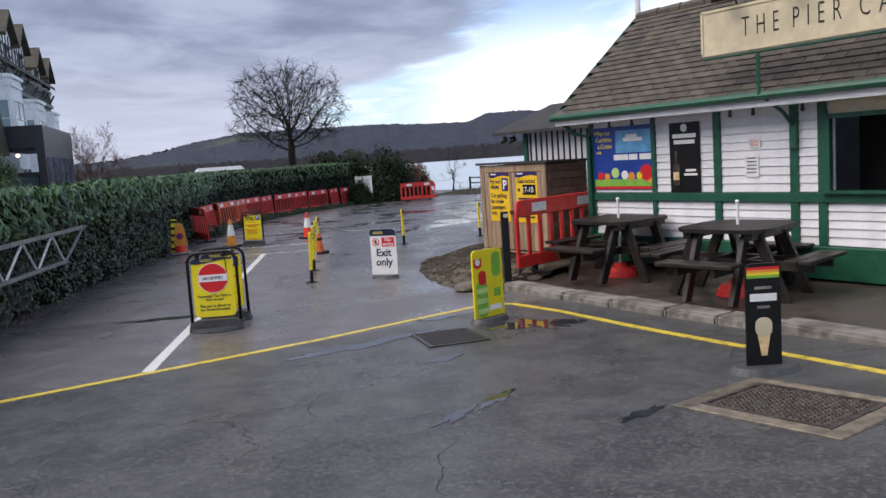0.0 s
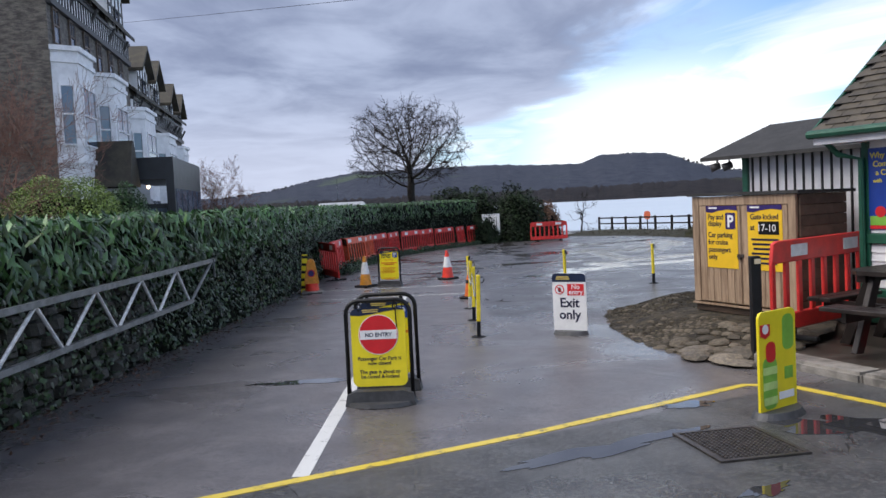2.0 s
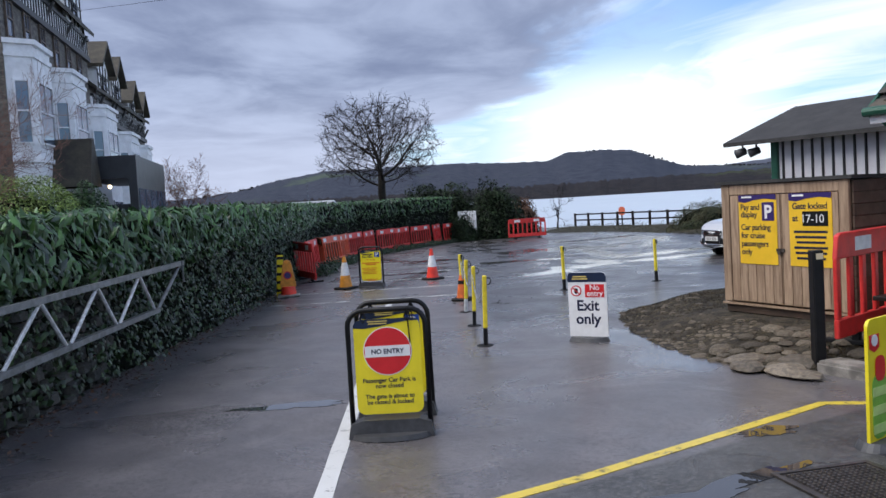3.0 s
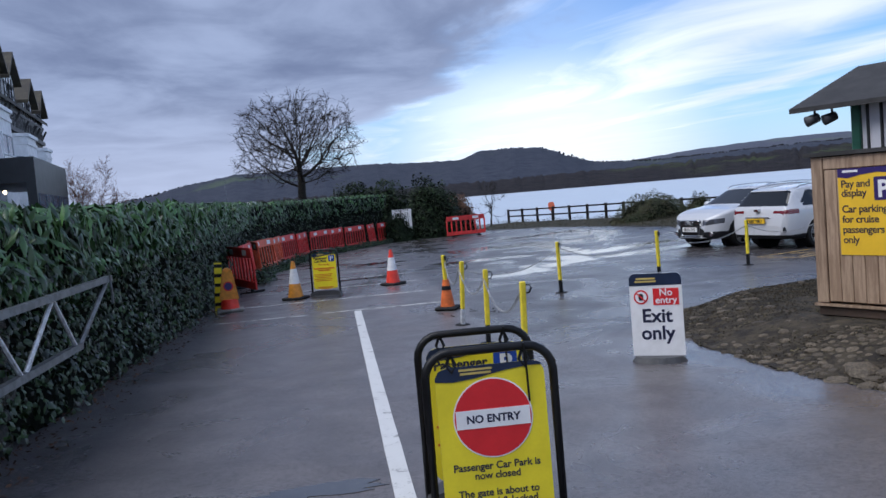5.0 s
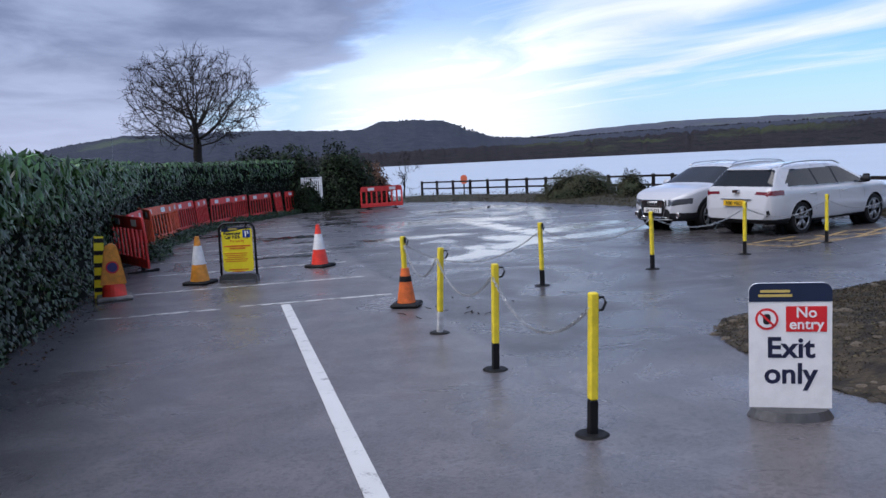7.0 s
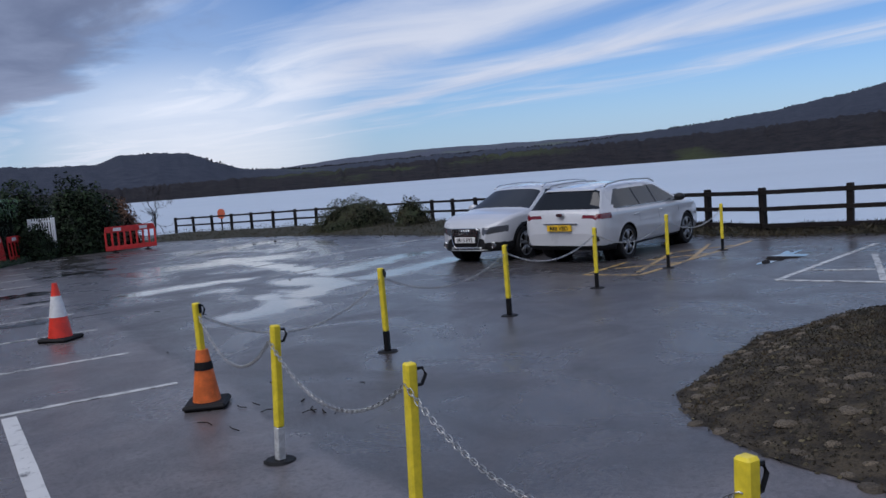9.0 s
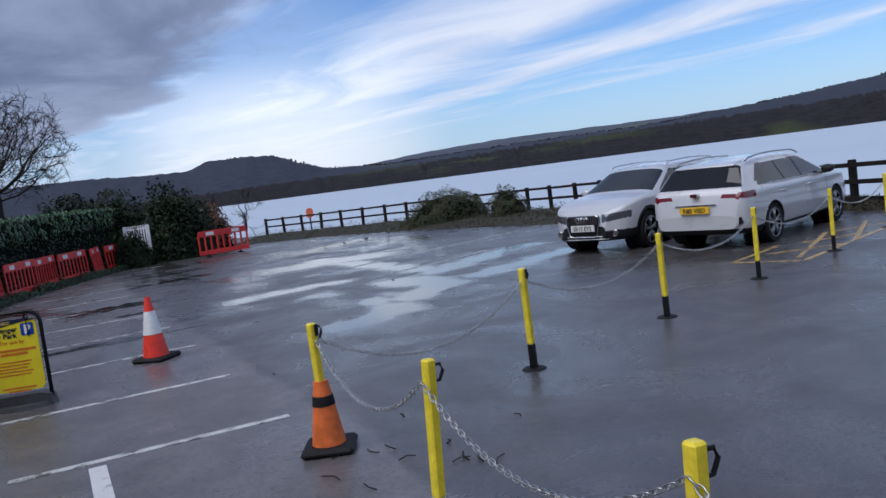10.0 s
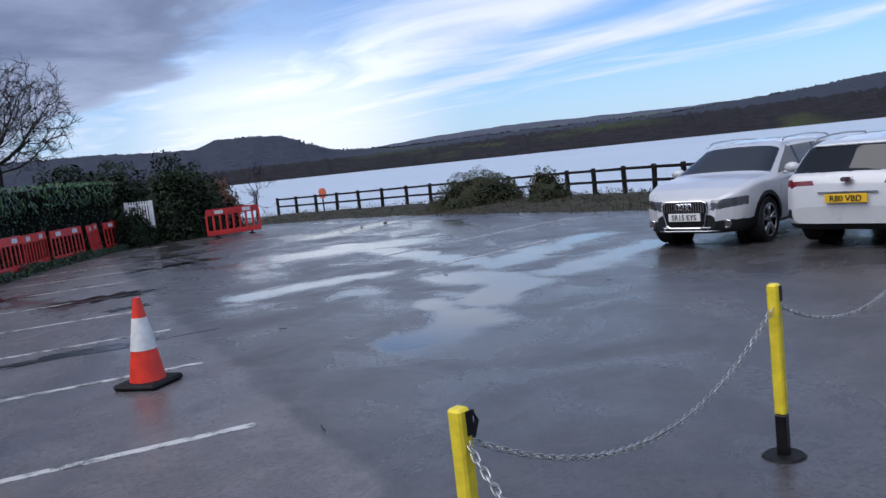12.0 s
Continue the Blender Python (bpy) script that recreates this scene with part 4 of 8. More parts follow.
shrub("evergreen_shrub", 2.6, 47.6, -0.95, (1.55, 1.2, 2.85), 7000, 0.14, LEAF_SHADE, "dark ivy-covered shrub beside the white gate", seed=5)
shrub("evergreen_shrub", 0.75, 46.0, -0.95, (0.75, 0.5, 1.25), 2500, 0.11, LEAF_SHADE, "low dark shrub growing against the white gate", seed=6)
shrub("bare_shrub", 4.2, 49.5, -0.98, (0.95, 0.9, 2.1), 3800, 0.13, LEAF_BROWN, "brown leafless shrub at the car park corner", seed=8, lumps=0.5)
shrub("shoreline_bush", 12.3, 42.2, -0.95, (2.0, 1.4, 1.2), 12000, 0.075, LEAF_OLIVE, "low mossy green bush against the lakeside fence", seed=12, lumps=0.35)
shrub("shoreline_bush", 12.9, 39.0, -0.9, (0.65, 0.7, 1.05), 4200, 0.075, LEAF_OLIVE, "small mossy green bush against the lakeside fence", seed=14, lumps=0.5)
shrub("garden_shrub", -15.5, 33.0, -0.9, (3.0, 1.7, 3.75), 30000, 0.10, LEAF_BRIGHT, "rounded bright green garden shrub before the hotel", seed=21, lumps=0.15)
shrub("garden_shrub", -14.3, 36.5, -0.9, (1.35, 1.2, 3.4), 13000, 0.10, LEAF, "rounded dark green garden shrub before the hotel", seed=23, lumps=0.15)


def bare_tree(name, x, y, z0, height, spread, seed, label, bark, twig, levels=7, trunk=0.30, low=0.22, sides=(8, 6, 5, 4, 3, 3, 3, 3, 3), droop=0.0, forks=(3, 4), first=5, dome=None):
    """A leafless tree: trunk, limbs and many fine twigs, each branch tapering into the next."""
    rng = random.Random(seed)
    tree = thing(name, pose(x, y, z0), label, "tree")
    sets = {"trunk": ([], []), "crown": ([], [])}

    def tube_to(where, pts, radii, n):
        verts, faces = sets[where]
        start = len(verts)
        for i, p in enumerate(pts):
            d = (pts[min(i + 1, len(pts) - 1)] - pts[max(i - 1, 0)]).normalized()
            q = d.to_track_quat("Z", "Y")
            for k in range(n):
                a = 2 * math.pi * k / n
                verts.append(p + q @ Vector((radii[i] * math.cos(a), radii[i] * math.sin(a), 0)))
        for i in range(len(pts) - 1):
            for k in range(n):
                faces.append((start + i * n + k, start + i * n + (k + 1) % n, start + (i + 1) * n + (k + 1) % n, start + (i + 1) * n + k))

    def grow(p, d, length, r, level):
        steps = 5 if level < 3 else 3
        pts, radii, stop = [p.copy()], [r], False
        for i in range(steps):
            bend = (0.02 if dome else 0.16) if level == 0 else 0.20 if dome else 0.30
            d = (d + Vector((rng.gauss(0, bend), rng.gauss(0, bend), rng.gauss(0, bend) + ((0.02 if dome else 0.10) if level > 2 else 0.02) - droop * level * 0.05))).normalized()
            ahead = p + d * length / steps
            if dome and level:      # branches end at an uneven rounded crown
                q = Vector((ahead.x / dome[0], ahead.y / dome[0], (ahead.z - dome[1]) / dome[2]))
                if q.length > 1.0 + 0.35 * noise.noise(q * 2.5) + rng.uniform(-0.12, 0.04):
                    ahead, stop = p + d * 0.02, True
            p = ahead
            pts.append(p.copy())
            radii.append(max(r * (1 - 0.50 * (i + 1) / steps), 0.012 if dome else 0.006))
        tube_to("trunk" if level < 3 else "crown", pts, radii, sides[level])
        if level >= levels or stop:
            return
        count = first if level == 0 else rng.randint(*forks)
        for k in range(count):
            f = rng.uniform(0.35 if level else 0.55, 1.0) if k else 1.0
            at = pts[min(steps, max(1, round(f * steps)))]
            turn = rng.uniform(0, 2 * math.pi)
            side = d.orthogonal().normalized()
            side.rotate(Matrix.Rotation(turn, 3, d))
            tilt = rng.uniform(0.35, 0.85) * spread if k else rng.uniform(0.05, 0.3)
            if dome and level == 0:     # limbs set evenly round an upright trunk, the lower ones flatter
                turn, tilt = k * 2.4 + rng.uniform(-0.3, 0.3), 0.06 + 1.35 * k / count
                at = pts[max(3, round(steps * (1.0 - 0.4 * k / count)))]
                side = Vector((math.cos(turn), math.sin(turn), 0))
                d = Vector((0, 0, 1))
            nd = (d * math.cos(tilt) + side * math.sin(tilt)).normalized()
            ratio = rng.uniform(0.58, 0.82) + (0.2 if dome and level == 0 else 0.0)
            grow(at, nd, length * ratio, max(radii[min(steps, round(f * steps))] * rng.uniform(0.62, 0.85), 0.006), level + 1)

    grow(Vector((0, 0, -0.1)), Vector((0, 0, 1)), height * low, trunk, 0)
    limbs = new("trunk", raw_mesh("trunk", *sets["trunk"], bark, True))
    limbs.parent = tree
    crown = new("crown", raw_mesh("crown", *sets["crown"], twig))
    tagged(crown, "fine bare winter twigs", kind="stuff").parent = tree
    return tree


def crowned_tree(name, x, y, z0, label, bark, twig, reach, middle, above, below, trunk_height, seed, points=1700, step=0.30):
    """A leafless tree whose branches grow towards points spread through a rounded crown, then break into fine twigs."""
    rng = np.random.default_rng(seed)
    tree = thing(name, pose(x, y, z0), label, "tree")
    goals = []
    while len(goals) < points:
        q = rng.normal(0, 1, 3)
        q /= np.linalg.norm(q)
        k = rng.random() ** 0.42 * (1.0 + 0.22 * noise.noise(Vector(q) * 2.3 + Vector((seed, 0, 0))))
        g = np.array([q[0] * reach * k, q[1] * reach * k, middle + q[2] * k * (above if q[2] > 0 else below)])
        if g[2] < trunk_height + 0.6 and math.hypot(g[0], g[1]) < 1.6 or g[2] < trunk_height - 0.9:
            continue
        goals.append(g)
    goals = np.array(goals)
    nodes, parent = [np.array([0.0, 0.0, -0.2])], [-1]
    while nodes[-1][2] < trunk_height:
        i = len(nodes)
        nodes.append(nodes[-1] + np.array([0.03 * math.sin(i * 0.9), 0.03 * math.cos(i * 0.7), step]))
        parent.append(i - 1)
    near = np.full(len(goals), len(nodes) - 1)
    far = np.full(len(goals), 1e9)
    for i, p in enumerate(nodes):
        if p[2] > trunk_height - 1.3:
            d = np.linalg.norm(goals - p, axis=1)
            near, far = np.where(d < far, i, near), np.minimum(d, far)
    alive = np.ones(len(goals), bool)
    grown = {}
    for _ in range(75):
        pull = {}
        for g in np.flatnonzero(alive):
            v = goals[g] - nodes[near[g]]
            pull.setdefault(int(near[g]), []).append(v / (np.linalg.norm(v) + 1e-6))
        if not pull:
            break
        for i, vs in pull.items():
            grown[i] = grown.get(i, 0) + 1
            if grown[i] > 3:
                alive[near == i] = False
                continue
            v = np.sum(vs, axis=0)
            back = nodes[i] - nodes[parent[i]]
            v = v / (np.linalg.norm(v) + 1e-6) + 0.75 * back / (np.linalg.norm(back) + 1e-6) + rng.normal(0, 0.10, 3)
            p = nodes[i] + step * v / (np.linalg.norm(v) + 1e-6)
            nodes.append(p)
            parent.append(i)
            d = np.linalg.norm(goals - p, axis=1)
            closer = d < far
            near[closer], far[closer] = len(nodes) - 1, d[closer]
        alive &= far > step * 1.15
    # thickness gathered from the tips down
    load = np.zeros(len(nodes))
    kids = [0] * len(nodes)
    for i in range(len(nodes) - 1, 0, -1):
        load[i] = load[i] if load[i] else 1.0
        load[parent[i]] += load[i]
        kids[parent[i]] += 1
    width = 0.0140 * np.maximum(load, 1.0) ** 0.515
    sets = {"trunk": ([], []), "crown": ([], [])}

    def stick(p, q, r0, r1, n, where):
        verts, faces = sets[where]
        start = len(verts)
        turn = (Vector(q) - Vector(p)).to_track_quat("Z", "Y")
        for c, r in ((p, r0), (q, r1)):
            for k in range(n):
                a = 2 * math.pi * k / n
                verts.append(Vector(c) + turn @ Vector((r * math.cos(a), r * math.sin(a), 0)))
        for k in range(n):
            faces.append((start + k, start + (k + 1) % n, start + n + (k + 1) % n, start + n + k))

    for i in range(1, len(nodes)):
        p, q = nodes[parent[i]], nodes[i]
        thick = width[i] > 0.06
        stick(p, q, min(width[parent[i]], width[i] * 1.25) if parent[i] else width[i] * 1.25, width[i], 8 if thick else 4, "trunk" if thick else "crown")
        if load[i] < 5:
            d = (q - p) / step
            for _ in range(2):
                w = d + rng.normal(0, 0.55, 3) + np.array([0, 0, 0.12])
                w /= np.linalg.norm(w)
                m = q + w * rng.uniform(0.25, 0.6)
                stick(q, m, 0.018, 0.013, 3, "crown")
                e = w + rng.normal(0, 0.45, 3)
                stick(m, m + e / np.linalg.norm(e) * rng.uniform(0.2, 0.45), 0.013, 0.009, 3, "crown")
    limbs = new("trunk", raw_mesh("trunk", *sets["trunk"], bark, True))
    limbs.parent = tree
    crown = new("crown", raw_mesh("crown", *sets["crown"], twig))
    tagged(crown, "fine bare winter twigs", kind="stuff").parent = tree
    return tree


crowned_tree("bare_tree", -5.0, 86, -1.6, "large leafless tree with a wide rounded crown", BARK, TWIG, 6.3, 8.6, 4.5, 4.0, 5.3, 33, 1500)
bare_tree("bare_tree", -16.0, 60, -1.2, 8.6, 1.15, 5, "small reddish leafless tree beyond the hotel", TWIG_PINK, TWIG_PINK, levels=6, trunk=0.16, low=0.26, first=6)
bare_tree("bare_tree", 7.6, 57.5, -1.15, 4.2, 0.8, 9, "small leafless sapling by the lakeside fence", BARK, TWIG, levels=5, trunk=0.07, low=0.30, forks=(2, 3))
bare_tree("bare_bush", -17.6, 34.5, -0.9, 21.0, 0.95, 15, "reddish bare winter bush before the hotel wall", TWIG_PINK, TWIG_PINK, levels=6, trunk=0.11, low=0.17, first=9)


# ---------------------------------------------------------------- cafe
CAFE = pose(3.5, 11.42, 0, 0, 0, CAFE_TURN)     # local x along the front, y into the building


def build_cafe():
    house = thing("cafe_building", CAFE, "white weatherboarded lakeside cafe with dark green trim and slate roof", "cafe")
    length, deep, base, eave = 6.6, 3.0, -0.14, 1.80
    win0, win1, sill, head = 3.52, 5.3, 0.82, 1.62
    # carcass behind the boards, with the serving window cut through it
    bm = B()
    box(bm, win0, 0.1, eave - base, win0 / 2, 0.08, (eave + base) / 2)
    box(bm, length - win1, 0.1, eave - base, (win1 + length) / 2, 0.08, (eave + base) / 2)
    box(bm, win1 - win0, 0.1, sill - base, (win0 + win1) / 2, 0.08, (sill + base) / 2)
    box(bm, win1 - win0, 0.1, eave - head, (win0 + win1) / 2, 0.08, (eave + head) / 2)
    box(bm, 0.1, deep - 0.13, eave - base, 0.05, deep / 2 + 0.065, (eave + base) / 2)
    box(bm, 0.1, deep - 0.13, eave - base, length - 0.05, deep / 2 + 0.065, (eave + base) / 2)
    box(bm, length - 0.2, 0.1, eave - base, length / 2, deep - 0.05, (eave + base) / 2)
    prism(bm, [(-0.35, eave), (1.43 + 0.35 + 1.5, eave), (1.43, 3.2)], 0.002, 0.1, Matrix(((0, 1, 0, 0), (1, 0, 0, 0.07), (0, 0, 1, 0), (0, 0, 0, 1))))
    part("wall", bm, BOARD_WHITE, house)
    # near-black back panel and shelf paint in the darkness of the unlit room
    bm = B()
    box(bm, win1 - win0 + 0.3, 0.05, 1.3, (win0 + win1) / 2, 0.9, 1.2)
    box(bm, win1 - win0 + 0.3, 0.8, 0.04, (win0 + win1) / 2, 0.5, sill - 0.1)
    part("interior_shade", bm, ROOM_SHADE, house, "near-black panels standing for the unlit cafe interior behind the serving window")
    # weatherboards between the studs
    studs = ((-0.03, 0.05), (1.09, 1.16), (2.06, 2.16), (3.07, 3.17), (3.40, 3.50), (5.32, 5.42), (6.5, 6.6))
    rows = [(0.24 + 0.0925 * k, 0.0925) for k in range(5)] + [(0.82 + 0.097 * k, 0.097) for k in range(10)]
    shared = {}
    for a, b in zip(studs, studs[1:]):
        for z, h in rows:
            if a[1] >= 3.5 and b[0] <= 5.33 and z > 0.8 and z < head - 0.02:
                continue
            w = b[0] - a[1]
            key = (round(w, 3), h)
            if key not in shared:
                bm = B()
                prism(bm, [(0, 0), (-0.026, 0.0), (-0.012, h - 0.006), (0, h - 0.006)], 0, w, Matrix(((0, 1, 0, 0), (1, 0, 0, 0), (0, 0, 1, 0), (0, 0, 0, 1))))
                shared[key] = link_mesh("weatherboard", bm, BOARD_WHITE)
            o = new("weatherboard", shared[key])
            o.parent = house
            o.location = (a[1], 0.03, z + random.uniform(-0.002, 0.002))
    for a, b in studs:
        bm = B()
        box(bm, b - a, 0.05, eave - 0.2, (a + b) / 2, 0.005, (eave + 0.2) / 2, bevel=0.005)
        part("stud", bm, TRIM_GREEN, house)
    bm = B()
    box(bm, length, 0.055, 0.105, length / 2, -0.003, 0.757, bevel=0.006)
    part("band", bm, TRIM_GREEN, house, "dark green painted rail round the wall")
    bm = B()
    box(bm, length + 0.02, 0.09, 0.36, length / 2, 0.0, 0.05, bevel=0.01)
    part("plinth", bm, TRIM_GREEN, house, "dark green painted plinth")
    # serving window
    bm = B()
    for x in (win0, win1):
        box(bm, 0.05, 0.07, head - sill, x, 0.0, (head + sill) / 2)
    box(bm, win1 - win0 + 0.05, 0.07, 0.05, (win0 + win1) / 2, 0.0, head)
    box(bm, win1 - win0 + 0.1, 0.12, 0.03, (win0 + win1) / 2, -0.03, sill)
    window = part("window", bm, TRIM_GREEN, house, "serving window with its hatch open")
    bm = B()
    box(bm, win1 - win0 - 0.06, 0.03, 0.17, (win0 + win1) / 2, 0.0, head + 0.10)
    part("signboard", bm, CREAM, window, "faded cream menu strip over the hatch")
    # roof: two slopes with courses of slates on the one in view
    pitch = math.atan2(3.33 - 1.90, 1.78)
    run = 1.78 / math.cos(pitch)
    bm = B()
    for s in (1, -1):
        m = Matrix.Translation((0, 1.43, 3.30)) @ Matrix.Rotation(pitch if s == 1 else -pitch, 4, "X")
        box(bm, length + 0.7, run, 0.05, length / 2, -run / 2 if s == 1 else run / 2, 0, m)
    roof = part("roof", bm, FELT, house, "steep roof of brown slates")
    slope = Matrix.Translation((0, 1.43, 3.34)) @ Matrix.Rotation(pitch, 4, "X")
    courses, x_from, x_to = 19, -0.36, length + 0.36
    pieces = []
    rng = random.Random(3)
    kinds = []
    for k in range(4):
        w, h = 0.24, run / courses * 1.5
        bm = B()
        box(bm, w * 0.97, h, 0.012, 0, -h / 2, 0)
        for v in bm.verts:
            if v.co.y < -h / 2:
                v.co.y += rng.uniform(-0.008, 0.012)
                v.co.z += 0.004
        kinds.append(link_mesh("slate", bm, ROOF_TILE))
    rest_v, rest_f = [], []
    for c in range(courses):
        y = -run * c / courses
        x = x_from + (0.12 if c % 2 else 0)
        while x < x_to:
            m = Matrix.Translation((x + 0.12, y + 0.02, 0.005)) @ Matrix.Rotation(-0.10, 4, "X") @ Matrix.Rotation(rng.uniform(-0.012, 0.012), 4, "Z")
            if c > 7 and x < 5.6:
                o = new("slate", kinds[rng.randrange(4)])
                o.parent = roof
                o.matrix_local = slope @ m
            else:
                me = kinds[rng.randrange(4)]
                k = len(rest_v)
                rest_v += [slope @ m @ v.co for v in me.vertices]
                rest_f += [[k + i for i in p.vertices] for p in me.polygons]
            x += 0.24
    far = new("upper_slating", raw_mesh("upper_slating", rest_v, rest_f, ROOF_TILE))
    tagged(far, kind="stuff").parent = roof
    bm = B()
    for s in range(-1, int(length / 0.42) + 1):
        rod(bm, (s * 0.42 + 0.1, 1.43, 3.34), (s * 0.42 + 0.51, 1.43, 3.34), 0.075, 0.085, 10)
    part("ridge_capping", bm, ROOF_TILE, roof)
    bm = B()
    box(bm, length + 0.7, 0.025, 0.13, length / 2, -0.335, 1.84)
    part("fascia", bm, BOARD_WHITE, house, "white painted fascia board")
    bm = B()
    box(bm, length + 0.7, 0.36, 0.02, length / 2, -0.16, 1.785)
    part("soffit", bm, BOARD_WHITE, house)
    bm = B()
    tube(bm, [(-0.38, -0.39, 1.885), (length + 0.38, -0.39, 1.90)], 0.045, 8)
    part("gutter", bm, TRIM_GREEN, house, "dark green gutter along the eave")
    bm = B()
    for side in (-1, 1):
        m = Matrix.Translation((-0.36, 1.43, 3.30)) @ Matrix.Rotation(pitch * (1 if side == 1 else -1), 4, "X")
        box(bm, 0.03, run, 0.14, 0, -run / 2 * side, -0.02, m)
    part("bargeboard", bm, TRIM_GREEN, house)
    bm = B()
    tube(bm, [(-0.3, -0.3, 1.86), (-0.2, -0.15, 1.66), (0.0, -0.06, 1.6), (0.0, -0.06, 0.0)], 0.032, 8)
    part("downpipe", bm, TRIM_GREEN, house)
    bm = B()
    rod(bm, (-0.33, 1.43, 3.3), (-0.33, 1.43, 4.1), 0.045, 0.035, 10)
    bmesh.ops.create_uvsphere(bm, u_segments=10, v_segments=6, radius=0.06, matrix=Matrix.Translation((-0.33, 1.43, 4.12)))
    part("finial", bm, BOARD_WHITE, house, "white painted finial post on the ridge")
    for x in (0.55, 0.95, 1.3, 2.45, 2.75, 3.35, 4.4):
        bm = B()
        rod(bm, (x, -0.2, 1.775), (x, -0.2, 1.735), 0.018, 0.018, 8)
        bmesh.ops.create_uvsphere(bm, u_segments=8, v_segments=6, radius=0.026, matrix=Matrix.Translation((x, -0.2, 1.715)))
        part("festoon_bulb", bm, GREY_RUBBER, house, smooth=True)
    # green bracket that carries the name board
    bm = B()
    tube(bm, [(2.98, -0.42, 2.34), (2.98, -0.42, 1.92), (3.12, -0.2, 1.70), (3.14, -0.05, 1.55)], 0.022, 6)
    box(bm, 0.075, 0.05, 0.36, 3.14, -0.04, 1.48)
    tube(bm, [(2.3, -0.42, 2.36), (4.6, -0.42, 2.36)], 0.016, 6)
    part("sign_bracket", bm, TRIM_GREEN, house)


build_cafe()


def build_name_board():
    board = thing("name_board", CAFE, "cream cafe name board with thin black capitals above the eave", "sign")
    bm = B()
    box(bm, 3.1, 0.035, 0.49, 3.84, -0.42, 2.64, bevel=0.008)
    panel = part("panel", bm, CREAM, board)
    bm = B()
    for z in (2.405, 2.875):
        box(bm, 3.14, 0.045, 0.03, 3.84, -0.425, z)
    for x in (2.285, 5.395):
        box(bm, 0.03, 0.045, 0.5, x, -0.425, 2.64)
    part("frame", bm, CREAM, board)
    for k, word in enumerate(("THE", "PIER", "CAFE")):
        lettering("lettering", word, 0.31, INK, board, (2.80, 3.40, 4.10)[k] / 0.55, -0.441, 2.54, "LEFT", -0.004, 1.85, Matrix.Diagonal((0.55, 1, 1, 1)))
    for x in (2.62, 3.36, 4.4):
        bm = B()
        tube(bm, [(x + 0.1, -0.40, 2.9), (x + 0.1, -0.44, 3.02), (x + 0.1, -0.62, 3.0)], 0.012, 6)
        box(bm, 0.22, 0.12, 0.08, x + 0.1, -0.66, 2.96, bevel=0.015)
        part("floodlight", bm, BLACK, board, "small black floodlight on an arm")


build_name_board()


def poster():
    p = thing("poster", CAFE, "large blue tourist poster on the cafe wall", "poster")
    bm = B()
    box(bm, 1.12, 0.012, 0.85, 0.60, -0.006, 1.28)
    part("sheet", bm, POSTER_BLUE, p)
    bm = B()
    box(bm, 0.66, 0.004, 0.30, 0.80, -0.013, 1.50)
    part("photo", bm, POSTER_SKY, p, "pale blue picture of a boat")
    bm = B()
    prism(bm, rounded(0.34, 0.05, 0.02, 3, 1.50), -0.018, -0.014, Matrix.Translation((0.78, 0, 0)))
    prism(bm, rounded(0.2, 0.05, 0.02, 3, 1.545), -0.018, -0.014, Matrix.Translation((0.76, 0, 0)))
    part("painted_boat", bm, SIGN_WHITE, p)
    bm = B()
    box(bm, 1.08, 0.004, 0.10, 0.60, -0.013, 0.945)
    part("green_band", bm, ICE_GREEN, p)
    bm = B()
    box(bm, 1.08, 0.004, 0.04, 0.60, -0.013, 0.88)
    part("red_band", bm, SIGN_RED, p)
    for x, z, r, mt in ((0.18, 1.04, 0.06, SIGN_RED), (0.3, 1.03, 0.05, POSTER_ORANGE), (0.45, 1.08, 0.07, ICE_LIME), (0.62, 1.05, 0.06, SIGN_WHITE), (0.74, 1.03, 0.06, POSTER_ORANGE), (1.0, 1.08, 0.11, SIGN_RED), (1.08, 1.0, 0.06, POSTER_ORANGE), (0.88, 1.04, 0.05, YELLOW)):
        bm = B()
        disc(bm, r, -0.017, -0.0135, x, z, 14)
        part("picture_blob", bm, mt, p)
    for text, x, z, s in (("Why not", 0.07, 1.60, 0.085), ("Combine", 0.10, 1.51, 0.085), ("a Cruise", 0.13, 1.42, 0.085), ("with", 0.10, 1.345, 0.06)):
        lettering("lettering", text, s, YELLOW, p, x, -0.0135, z, "LEFT", 0.001, 0.95)
    bars("museum_name_bar", [(0.56, 1.29, 0.26), (0.78, 1.29, 0.15), (1.01, 1.29, 0.24)], 0.075, SIGN_WHITE, p, -0.0135)


poster()


